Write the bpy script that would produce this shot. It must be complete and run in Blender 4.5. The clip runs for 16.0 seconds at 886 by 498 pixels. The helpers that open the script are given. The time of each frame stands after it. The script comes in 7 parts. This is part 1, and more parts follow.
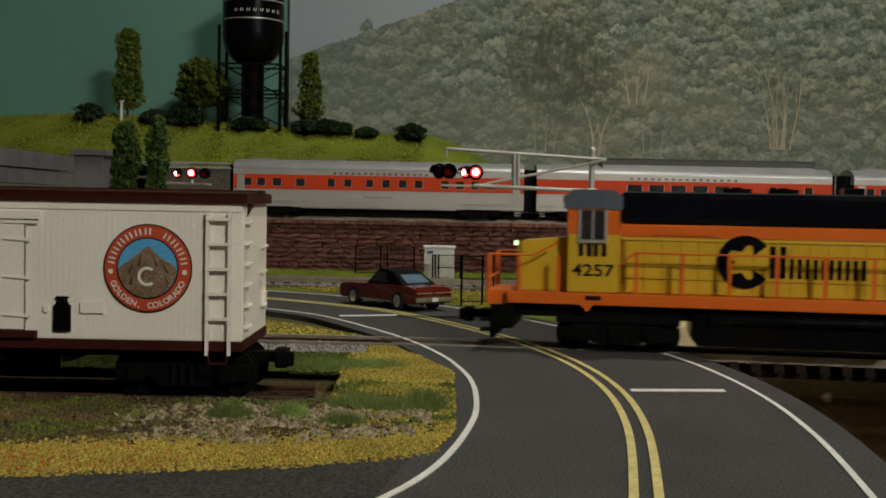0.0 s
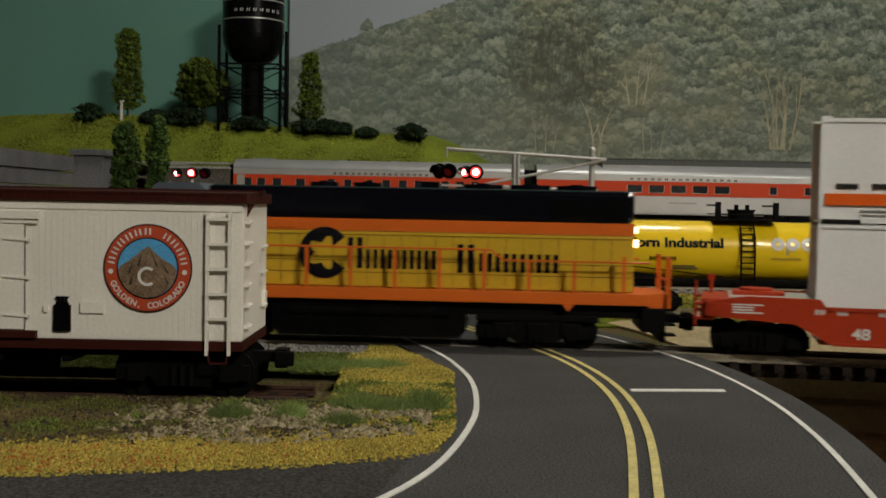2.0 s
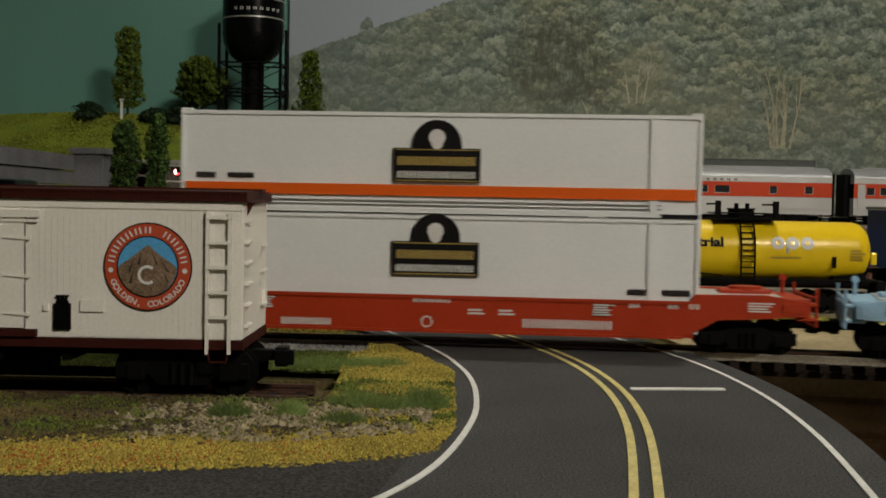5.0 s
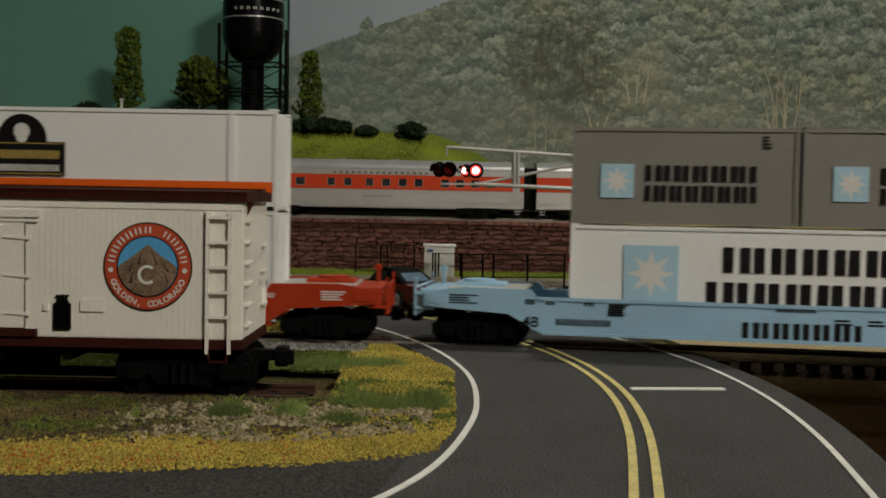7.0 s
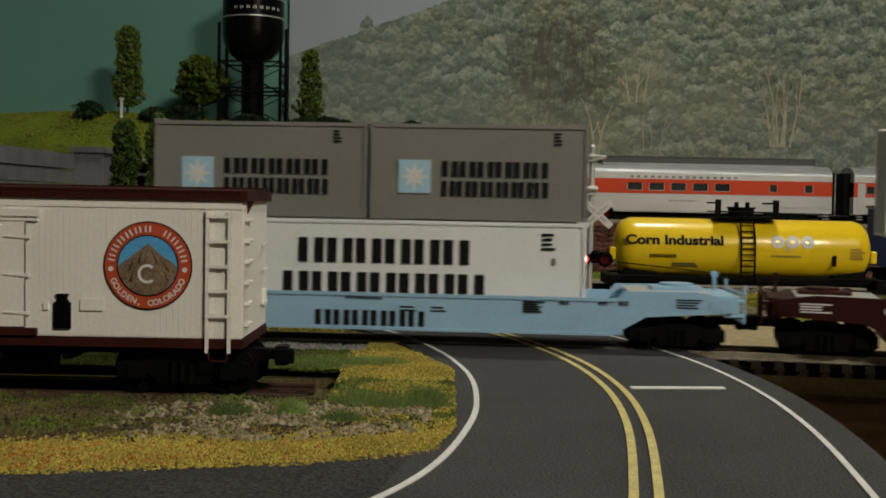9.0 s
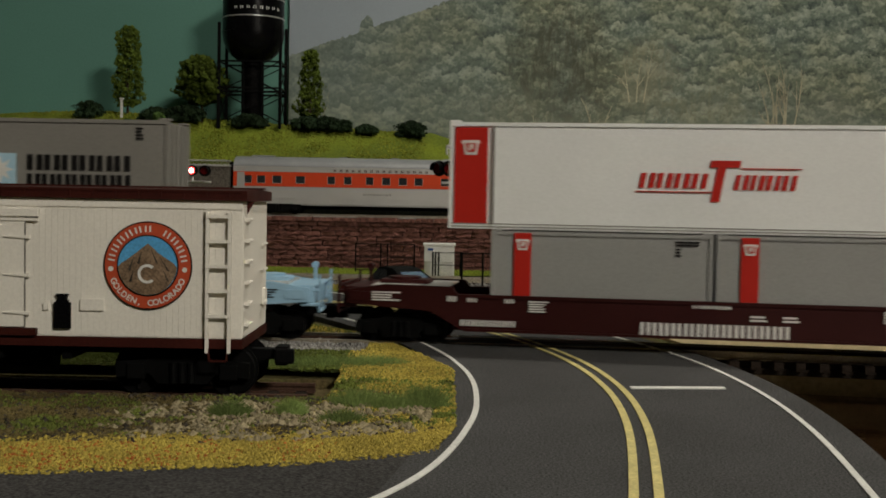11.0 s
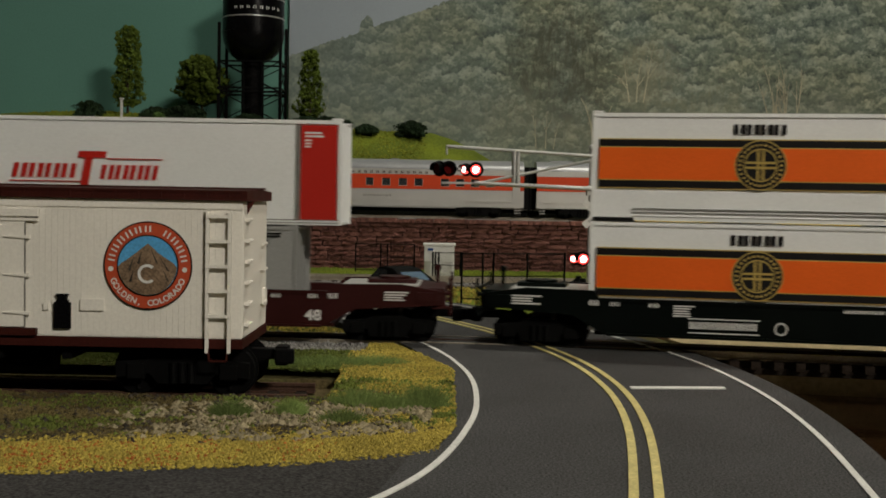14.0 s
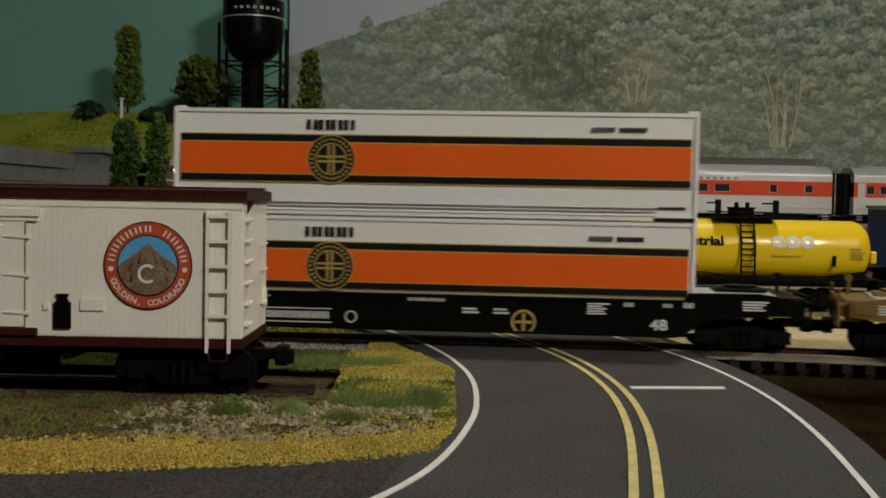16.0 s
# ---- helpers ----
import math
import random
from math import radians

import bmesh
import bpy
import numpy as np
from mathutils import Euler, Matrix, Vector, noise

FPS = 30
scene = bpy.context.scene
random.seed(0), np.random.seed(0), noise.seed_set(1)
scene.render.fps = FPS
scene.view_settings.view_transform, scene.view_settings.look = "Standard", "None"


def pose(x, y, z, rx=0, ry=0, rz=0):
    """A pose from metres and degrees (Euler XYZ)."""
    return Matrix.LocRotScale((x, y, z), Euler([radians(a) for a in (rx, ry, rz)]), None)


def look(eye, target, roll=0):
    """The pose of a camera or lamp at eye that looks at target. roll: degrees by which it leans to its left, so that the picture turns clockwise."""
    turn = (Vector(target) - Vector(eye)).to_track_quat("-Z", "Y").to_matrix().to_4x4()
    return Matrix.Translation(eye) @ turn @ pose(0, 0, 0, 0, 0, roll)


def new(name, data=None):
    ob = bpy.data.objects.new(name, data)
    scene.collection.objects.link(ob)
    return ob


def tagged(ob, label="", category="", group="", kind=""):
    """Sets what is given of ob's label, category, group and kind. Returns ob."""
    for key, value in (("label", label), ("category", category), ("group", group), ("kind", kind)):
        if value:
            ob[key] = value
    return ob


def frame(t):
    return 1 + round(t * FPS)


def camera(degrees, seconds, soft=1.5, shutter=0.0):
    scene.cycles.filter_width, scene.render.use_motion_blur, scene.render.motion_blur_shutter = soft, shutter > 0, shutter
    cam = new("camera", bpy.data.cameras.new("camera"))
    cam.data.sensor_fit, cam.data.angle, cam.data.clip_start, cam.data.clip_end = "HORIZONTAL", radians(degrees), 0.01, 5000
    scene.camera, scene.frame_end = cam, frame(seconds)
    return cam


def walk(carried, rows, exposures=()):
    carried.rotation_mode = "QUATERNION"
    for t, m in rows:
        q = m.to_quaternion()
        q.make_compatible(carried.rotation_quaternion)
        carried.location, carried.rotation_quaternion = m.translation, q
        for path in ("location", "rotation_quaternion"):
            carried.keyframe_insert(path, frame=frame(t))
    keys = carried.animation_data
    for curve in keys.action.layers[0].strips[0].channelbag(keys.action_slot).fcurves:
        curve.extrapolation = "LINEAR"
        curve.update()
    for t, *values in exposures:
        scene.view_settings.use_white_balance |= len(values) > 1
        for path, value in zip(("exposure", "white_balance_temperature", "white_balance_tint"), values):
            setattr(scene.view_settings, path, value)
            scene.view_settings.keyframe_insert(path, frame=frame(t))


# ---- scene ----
cam = camera(42.8, 16.0, soft=1.75, shutter=0.5)
# The tripod settles by an eighth of a degree while the train passes.
EYE = (0.0, 0.0, 0.086)


def aim(drop):
    a = math.atan((81.0 + drop) / 2000.0)
    return look(EYE, (0.0, math.cos(a), EYE[2] - math.sin(a)), 1.07)


walk(cam, [(0, aim(0)), (3.0, aim(0)), (4.2, aim(2.0)), (7.4, aim(3.2)), (8.2, aim(4.5)), (16.0, aim(4.5))],
     exposures=[(0, 0.0), (7.5, -0.06), (11.3, 0.02), (16, 0.02)])

# ---- light ----
world = bpy.data.worlds.new("room_air")
scene.world = world
world.use_nodes = True
world.node_tree.nodes["Background"].inputs[0].default_value = (1.0, 0.92, 0.78, 1)
world.node_tree.nodes["Background"].inputs[1].default_value = 0.0015


def area_lamp(name, at, target, sx, sy, watts, colour):
    d = bpy.data.lights.new(name, "AREA")
    d.shape, d.size, d.size_y, d.energy, d.color = "RECTANGLE", sx, sy, watts, colour
    ob = new(name, d)
    ob.matrix_world = look(at, target)
    return ob


WARM = (1.0, 0.93, 0.80)
area_lamp("layout_lamp_light", (0.32, 1.06, 1.37), (0.32, 1.07, 0), 0.16, 0.12, 10.0, WARM)
area_lamp("room_lamp_light", (1.15, -1.20, 1.37), (0.1, 0.9, 0.05), 0.44, 0.30, 58.0, WARM)

# ---- materials ----
MATS = {}


def mat(name, colour, rough=0.6, metal=0.0, var=0.15, scale=60.0, bump=0.0, fine=900.0, second=None, emit=0.0, vary=False, coat=0.0, spec=None):
    """A surface with two scales of variation: broad blotches and fine grain, at real size."""
    if name in MATS:
        return MATS[name]
    m = bpy.data.materials.new(name)
    m.use_nodes = True
    nt = m.node_tree
    n, l = nt.nodes, nt.links
    b = n["Principled BSDF"]
    b.inputs["Roughness"].default_value = rough
    b.inputs["Metallic"].default_value = metal
    b.inputs["Coat Weight"].default_value = coat
    b.inputs["Specular IOR Level"].default_value = spec if spec is not None else (0.10 if rough > 0.7 else 0.22)
    tc = n.new("ShaderNodeTexCoord")
    n1 = n.new("ShaderNodeTexNoise")
    n1.inputs["Scale"].default_value = scale
    n1.inputs["Detail"].default_value = 5
    n2 = n.new("ShaderNodeTexNoise")
    n2.inputs["Scale"].default_value = fine
    n2.inputs["Detail"].default_value = 3
    l.new(tc.outputs["Object"], n1.inputs["Vector"])
    l.new(tc.outputs["Object"], n2.inputs["Vector"])
    c2 = second or tuple(c * (1 - var) for c in colour)
    ramp = n.new("ShaderNodeValToRGB")
    ramp.color_ramp.elements[0].position, ramp.color_ramp.elements[1].position = 0.35, 0.65
    ramp.color_ramp.elements[0].color = (*c2, 1)
    ramp.color_ramp.elements[1].color = (*colour, 1)
    l.new(n1.outputs["Fac"], ramp.inputs["Fac"])
    mix = n.new("ShaderNodeMix")
    mix.data_type, mix.blend_type = "RGBA", "MULTIPLY"
    mix.inputs[0].default_value = 1.0
    r2 = n.new("ShaderNodeMapRange")
    r2.inputs["From Min"].default_value, r2.inputs["From Max"].default_value = 0.3, 0.7
    r2.inputs["To Min"].default_value, r2.inputs["To Max"].default_value = 1 - var * 1.2, 1 + var * 0.6
    l.new(n2.outputs["Fac"], r2.inputs["Value"])
    l.new(ramp.outputs["Color"], mix.inputs[6])
    l.new(r2.outputs["Result"], mix.inputs[7])
    out = mix.outputs[2]
    if vary:
        oi = n.new("ShaderNodeObjectInfo")
        ge = n.new("ShaderNodeNewGeometry")
        add = n.new("ShaderNodeMath")
        add.operation = "ADD"
        l.new(oi.outputs["Random"], add.inputs[0])
        l.new(ge.outputs["Random Per Island"], add.inputs[1])
        mr = n.new("ShaderNodeMapRange")
        mr.inputs["From Max"].default_value = 2.0
        mr.inputs["To Min"].default_value, mr.inputs["To Max"].default_value = 0.45, 1.5
        l.new(add.outputs[0], mr.inputs["Value"])
        mx = n.new("ShaderNodeMix")
        mx.data_type, mx.blend_type = "RGBA", "MULTIPLY"
        mx.inputs[0].default_value = 1.0
        l.new(out, mx.inputs[6])
        l.new(mr.outputs["Result"], mx.inputs[7])
        out = mx.outputs[2]
    l.new(out, b.inputs["Base Color"])
    rr = n.new("ShaderNodeMapRange")
    rr.inputs["To Min"].default_value, rr.inputs["To Max"].default_value = max(0.02, rough - 0.1), min(1, rough + 0.1)
    l.new(n1.outputs["Fac"], rr.inputs["Value"])
    l.new(rr.outputs["Result"], b.inputs["Roughness"])
    if bump:
        bp = n.new("ShaderNodeBump")
        bp.inputs["Distance"].default_value = bump
        l.new(n2.outputs["Fac"], bp.inputs["Height"])
        l.new(bp.outputs["Normal"], b.inputs["Normal"])
    if emit:
        b.inputs["Emission Color"].default_value = (*colour, 1)
        b.inputs["Emission Strength"].default_value = emit
    MATS[name] = m
    return m


M_ASPHALT = mat("asphalt", (0.092, 0.092, 0.093), 0.85, var=0.6, scale=18, bump=0.0005, fine=1100, second=(0.072, 0.072, 0.072))
M_APRON = mat("apron_asphalt", (0.070, 0.068, 0.066), 0.9, var=0.6, scale=18, bump=0.0006, fine=900, second=(0.052, 0.051, 0.050))
M_LINE = mat("line_white", (0.84, 0.84, 0.80), 0.7, var=0.12, scale=90)
M_YELLOW = mat("line_yellow", (0.76, 0.66, 0.27), 0.7, var=0.18, scale=90)
M_EARTH = mat("scenic_earth", (0.13, 0.095, 0.045), 0.95, var=0.4, scale=25, bump=0.001, fine=500, second=(0.10, 0.10, 0.035))
M_TAN = mat("tan_plaster", (0.60, 0.49, 0.29), 0.95, var=0.2, scale=12, bump=0.0006, fine=300)
M_BROWN = mat("brown_paper", (0.17, 0.105, 0.05), 0.9, var=0.25, scale=9, bump=0.0006, fine=200)
M_TURF = mat("green_turf", (0.085, 0.105, 0.03), 0.95, var=0.3, scale=22, bump=0.001, fine=700, second=(0.12, 0.105, 0.03))
M_HILL = mat("hill_turf", (0.20, 0.25, 0.028), 0.95, var=0.3, scale=16, bump=0.002, fine=420, second=(0.13, 0.17, 0.025))
M_YTURF = mat("yellow_turf_grain", (0.46, 0.365, 0.075), 0.95, var=0.3, scale=30, vary=True)
M_GRASS = mat("static_grass", (0.25, 0.34, 0.105), 0.9, var=0.3, scale=60, vary=True)
M_GTURF = mat("green_turf_grain", (0.12, 0.15, 0.03), 0.95, var=0.3, scale=40, vary=True)
M_DTURF = mat("brown_turf_grain", (0.115, 0.090, 0.036), 0.95, var=0.4, scale=40, vary=True)
M_RTURF = mat("red_turf_grain", (0.42, 0.125, 0.03), 0.95, var=0.3, scale=40, vary=True)
M_ROCK = mat("pale_gravel", (0.36, 0.305, 0.19), 0.95, var=0.3, scale=90, vary=True)
M_BALLAST = mat("grey_ballast", (0.30, 0.29, 0.275), 0.95, var=0.35, scale=120, vary=True)
M_BALLAST_BED = mat("ballast_bed", (0.17, 0.15, 0.125), 0.95, var=0.5, scale=350, bump=0.001, fine=900)
M_RAIL = mat("rail_steel", (0.46, 0.41, 0.33), 0.42, 0.55, var=0.25, scale=50)
M_RUST = mat("rusty_rail", (0.09, 0.05, 0.035), 0.8, 0.2, var=0.3, scale=80)
M_TIE = mat("tie_wood", (0.030, 0.021, 0.016), 0.9, var=0.4, scale=90, bump=0.0003, fine=700, vary=True)
M_STONE = mat("wall_stone", (0.30, 0.135, 0.110), 0.9, var=0.65, scale=220, bump=0.0012, fine=700, vary=True)
M_MORTAR = mat("wall_joint", (0.050, 0.024, 0.020), 0.95, var=0.3, scale=60)
M_CONCRETE = mat("grey_concrete", (0.17, 0.17, 0.18), 0.9, var=0.25, scale=25, bump=0.0006, fine=500)
M_WALLPAINT = mat("teal_wall_paint", (0.125, 0.275, 0.230), 0.8, var=0.06, scale=4, bump=0.0002, fine=350)
M_ROOMPAINT = mat("room_paint", (0.17, 0.16, 0.145), 0.8, var=0.06, scale=4)
M_FLOOR = mat("room_carpet", (0.08, 0.07, 0.06), 0.95, var=0.2, scale=30, bump=0.001, fine=300)
M_BLACK = mat("black_plastic", (0.0042, 0.0042, 0.0042), 0.6, var=0.3, scale=70, spec=0.06)
M_GLOSSBLACK = mat("gloss_black", (0.0040, 0.0040, 0.0046), 0.25, var=0.3, scale=40, spec=0.12)
M_WHITE = mat("cream_white", (0.82, 0.79, 0.72), 0.5, var=0.05, scale=25)
M_MAROON = mat("maroon_paint", (0.050, 0.010, 0.007), 0.55, var=0.25, scale=60, spec=0.15)
M_CYELLOW = mat("engine_yellow", (0.62, 0.40, 0.028), 0.4, var=0.08, scale=30)
M_ORANGE = mat("engine_vermilion", (0.68, 0.14, 0.016), 0.42, var=0.08, scale=30)
M_NAVY = mat("engine_navy", (0.005, 0.005, 0.009), 0.18, var=0.2, scale=30)
M_CABGREY = mat("cab_roof_grey", (0.10, 0.12, 0.15), 0.5, var=0.15, scale=50)
M_DOMEFRAME = mat("dome_frame_grey", (0.09, 0.09, 0.088), 0.45, var=0.15, scale=60)
M_CWHITE = mat("container_white", (0.80, 0.81, 0.80), 0.5, var=0.05, scale=14)
M_CGREY = mat("container_grey", (0.23, 0.22, 0.20), 0.55, var=0.08, scale=14)
M_PGREY = mat("container_blue_grey", (0.30, 0.30, 0.29), 0.55, var=0.08, scale=14)
M_CARRED = mat("well_car_red", (0.42, 0.040, 0.010), 0.45, var=0.1, scale=30)
M_CARBLUE = mat("well_car_blue", (0.33, 0.53, 0.70), 0.45, var=0.08, scale=30)
M_CARMAROON = mat("well_car_maroon", (0.032, 0.0040, 0.0034), 0.5, var=0.15, scale=30, spec=0.2)
M_CARGREEN = mat("well_car_green", (0.0022, 0.0040, 0.0032), 0.4, var=0.2, scale=30, spec=0.08)
M_REDPANEL = mat("panel_red", (0.46, 0.018, 0.010), 0.5, var=0.08, scale=30)
M_BORANGE = mat("stripe_orange", (0.80, 0.125, 0.012), 0.5, var=0.06, scale=30, spec=0.15)
M_GOLD = mat("gold_print", (0.50, 0.36, 0.10), 0.5, var=0.1, scale=60)
M_PRINTBLACK = mat("print_black", (0.010, 0.009, 0.009), 0.5, var=0.2, scale=60, spec=0.15)
M_PRINTWHITE = mat("print_white", (0.72, 0.71, 0.68), 0.6, var=0.1, scale=60)
M_PALEBLUE = mat("emblem_blue", (0.40, 0.60, 0.72), 0.5, var=0.06, scale=60)
M_SILVER = mat("silver_paint", (0.62, 0.61, 0.59), 0.35, 0.55, var=0.06, scale=30)
M_ROOFGREY = mat("coach_roof_grey", (0.34, 0.35, 0.36), 0.4, 0.3, var=0.1, scale=40)
M_COACHRED = mat("coach_red", (0.60, 0.060, 0.016), 0.45, var=0.08, scale=40)
# Brown lower ground; the train's shade is put into this dark base colour.
M_SHADELOW = mat("shaded_brown_ground", (0.030, 0.015, 0.006), 0.14, var=0.25, scale=14, bump=0.0003, fine=60, coat=0.4)
M_TANKYELLOW = mat("tank_yellow", (0.80, 0.56, 0.012), 0.34, var=0.05, scale=20, coat=0.3)
M_BLUECAR = mat("boxcar_blue", (0.02, 0.07, 0.26), 0.45, var=0.1, scale=30)
M_CHROME = mat("chrome", (0.75, 0.75, 0.75), 0.15, 1.0, var=0.05, scale=60)
M_STEELGREY = mat("signal_silver", (0.66, 0.66, 0.64), 0.4, 0.6, var=0.12, scale=80)
M_AUTO = mat("auto_maroon", (0.13, 0.014, 0.009), 0.18, 0.2, var=0.08, scale=60, coat=0.6)
M_RUBBER = mat("rubber", (0.02, 0.02, 0.02), 0.8, var=0.2, scale=100)
M_TREE = mat("tree_foliage", (0.105, 0.150, 0.022), 0.9, var=0.4, scale=70, bump=0.0012, fine=520, vary=True)
M_DARKTREE = mat("dark_foliage", (0.070, 0.125, 0.030), 0.9, var=0.4, scale=70, bump=0.0012, fine=520, vary=True)
M_BUSH = mat("bush_foliage", (0.022, 0.040, 0.018), 0.9, var=0.4, scale=70, bump=0.0012, fine=520, vary=True)
M_TRUNK = mat("trunk_bark", (0.10, 0.075, 0.05), 0.95, var=0.4, scale=120, bump=0.0004)
M_SKY = mat("printed_sky", (0.335, 0.385, 0.43), 0.75, var=0.10, scale=3)
M_BARE = mat("printed_bare_wood", (0.47, 0.44, 0.31), 0.75, var=0.35, scale=40)
M_REDGLOW = mat("red_lamp_lit", (1.0, 0.06, 0.05), 0.3, emit=2.2)
M_WHITEGLOW = mat("white_lamp_core", (1.0, 0.62, 0.58), 0.3, emit=9.0)
M_REDDARK = mat("red_lens_unlit", (0.09, 0.006, 0.006), 0.2)
M_HEADGLOW = mat("marker_lamp_lit", (0.75, 1.0, 0.55), 0.3, emit=1.6)
M_PANEL = mat("lamp_diffuser", (1.0, 0.95, 0.85), 0.5, emit=2.0)
M_SKYBLUE = mat("emblem_sky", (0.10, 0.38, 0.70), 0.5, var=0.15, scale=70)
M_MOUNTAIN = mat("emblem_rock", (0.28, 0.19, 0.12), 0.6, var=0.4, scale=160)
M_DARKROCK = mat("dark_gravel", (0.06, 0.05, 0.04), 0.95, var=0.3, scale=90, vary=True)
M_EMRED = mat("emblem_red", (0.48, 0.075, 0.03), 0.5, var=0.08, scale=60)


def glass(name, colour, rough=0.05):
    m = bpy.data.materials.new(name)
    m.use_nodes = True
    b = m.node_tree.nodes["Principled BSDF"]
    b.inputs["Base Color"].default_value = (*colour, 1)
    b.inputs["Roughness"].default_value = rough
    b.inputs["Transmission Weight"].default_value = 0.5
    return m


M_GLASS = glass("dark_glass", (0.05, 0.055, 0.06))
M_DOME = glass("dome_glass", (0.20, 0.21, 0.21), 0.03)


def forest_print():
    """The printed hillside: soft tree crowns of two sizes lit from above, patches of olive and blue green, a few big trees."""
    m = bpy.data.materials.new("printed_forest")
    m.use_nodes = True
    n, l = m.node_tree.nodes, m.node_tree.links
    b = n["Principled BSDF"]
    b.inputs["Roughness"].default_value = 0.75
    b.inputs["Specular IOR Level"].default_value = 0.15
    tc = n.new("ShaderNodeTexCoord")

    def calc(op, *args):
        q = n.new("ShaderNodeMath")
        q.operation = op
        for i, v in enumerate(args):
            if isinstance(v, (int, float)):
                q.inputs[i].default_value = v
            else:
                l.new(v, q.inputs[i])
        return q.outputs[0]

    def span(v, f0, f1, t0, t1, smooth=False):
        q = n.new("ShaderNodeMapRange")
        q.interpolation_type = "SMOOTHSTEP" if smooth else "LINEAR"
        for k, x in (("From Min", f0), ("From Max", f1), ("To Min", t0), ("To Max", t1)):
            q.inputs[k].default_value = x
        l.new(v, q.inputs["Value"])
        return q.outputs[0]

    def cloud(scale, detail, vector=None, rough=0.55):
        q = n.new("ShaderNodeTexNoise")
        q.inputs["Scale"].default_value, q.inputs["Detail"].default_value, q.inputs["Roughness"].default_value = scale, detail, rough
        l.new(vector or tc.outputs["Object"], q.inputs["Vector"])
        return q

    def blend(fac, p, q, kind="MIX"):
        x = n.new("ShaderNodeMix")
        x.data_type, x.blend_type = "RGBA", kind
        for i, v in ((0, fac), (6, p), (7, q)):
            if isinstance(v, (int, float)):
                x.inputs[i].default_value = v
            elif isinstance(v, tuple):
                x.inputs[i].default_value = (*v, 1)
            else:
                l.new(v, x.inputs[i])
        return x.outputs[2]

    warp = cloud(80, 6, rough=0.65)
    wm = n.new("ShaderNodeVectorMath")
    wm.operation = "MULTIPLY_ADD"
    l.new(warp.outputs["Color"], wm.inputs[0])
    wm.inputs[1].default_value = (0.030, 0.0, 0.030)
    l.new(tc.outputs["Object"], wm.inputs[2])
    at = wm.outputs[0]
    sep0 = n.new("ShaderNodeSeparateXYZ")
    l.new(tc.outputs["Object"], sep0.inputs[0])
    px, pz = sep0.outputs["X"], sep0.outputs["Z"]
    tones = []
    for scale, weight in ((40.0, 0.80), (96.0, 0.50)):
        v = n.new("ShaderNodeTexVoronoi")
        v.feature = "SMOOTH_F1"
        v.inputs["Scale"].default_value = scale
        v.inputs["Smoothness"].default_value = 0.22
        l.new(at, v.inputs["Vector"])
        sub = n.new("ShaderNodeVectorMath")
        sub.operation = "SUBTRACT"
        l.new(at, sub.inputs[0])
        l.new(v.outputs["Position"], sub.inputs[1])
        sep = n.new("ShaderNodeSeparateXYZ")
        l.new(sub.outputs[0], sep.inputs[0])
        up = span(sep.outputs["Z"], -0.55 / scale, 0.45 / scale, 0.0, 1.0, True)
        edge = span(v.outputs["Distance"], 0.20, 0.85, 1.0, 0.55)
        sc = n.new("ShaderNodeSeparateColor")
        l.new(v.outputs["Color"], sc.inputs[0])
        own = span(sc.outputs[0], 0.0, 1.0, 0.55, 1.0)
        tones.append(calc("MULTIPLY", calc("MULTIPLY", calc("MULTIPLY", up, edge), own), weight))
    leaf = cloud(120, 9, rough=0.72)
    tone = calc("ADD", calc("ADD", tones[0], tones[1]), calc("MULTIPLY", leaf.outputs["Fac"], 1.7))
    tone = span(tone, 0.78, 1.85, 0.0, 1.0)
    ramp = n.new("ShaderNodeValToRGB")
    e = ramp.color_ramp.elements
    e[0].position, e[0].color = 0.0, (0.058, 0.078, 0.070, 1)
    e[1].position, e[1].color = 1.0, (0.330, 0.370, 0.305, 1)
    e.new(0.45).color = (0.138, 0.172, 0.142, 1)
    l.new(tone, ramp.inputs["Fac"])
    out = ramp.outputs["Color"]
    # broad patches: blue green against olive
    big = cloud(9, 3)
    out = blend(span(big.outputs["Fac"], 0.38, 0.66, 0.0, 0.60), out, (1.20, 1.03, 0.76), "MULTIPLY")
    # big trees in the print, darker or paler than the wood, streaked upright
    st = n.new("ShaderNodeMapping")
    st.inputs["Scale"].default_value = (1.0, 1.0, 0.28)
    l.new(tc.outputs["Object"], st.inputs["Vector"])
    streak = cloud(150, 6, st.outputs[0], 0.7)
    rag = cloud(60, 5, rough=0.7)
    for x, z, rx, rz, colour, most in ((0.190, 0.310, 0.110, 0.120, (0.070, 0.074, 0.052), 0.95), (0.335, 0.300, 0.065, 0.075, (0.235, 0.225, 0.150), 0.55),
                                       (0.440, 0.245, 0.090, 0.050, (0.225, 0.220, 0.135), 0.50), (0.090, 0.230, 0.090, 0.050, (0.215, 0.215, 0.155), 0.45),
                                       (0.640, 0.235, 0.055, 0.050, (0.180, 0.190, 0.150), 0.45), (0.240, 0.200, 0.120, 0.035, (0.200, 0.195, 0.130), 0.45)):
        dx = calc("DIVIDE", calc("SUBTRACT", px, x), rx)
        dz = calc("DIVIDE", calc("SUBTRACT", pz, z), rz)
        d = calc("SQRT", calc("ADD", calc("MULTIPLY", dx, dx), calc("MULTIPLY", dz, dz)))
        d = calc("ADD", d, calc("MULTIPLY", calc("SUBTRACT", rag.outputs["Fac"], 0.5), 1.6))
        k = span(d, 0.45, 1.05, most, 0.0, True)
        k = calc("MULTIPLY", k, span(streak.outputs["Fac"], 0.36, 0.62, 0.25, 1.0))
        out = blend(k, out, colour)
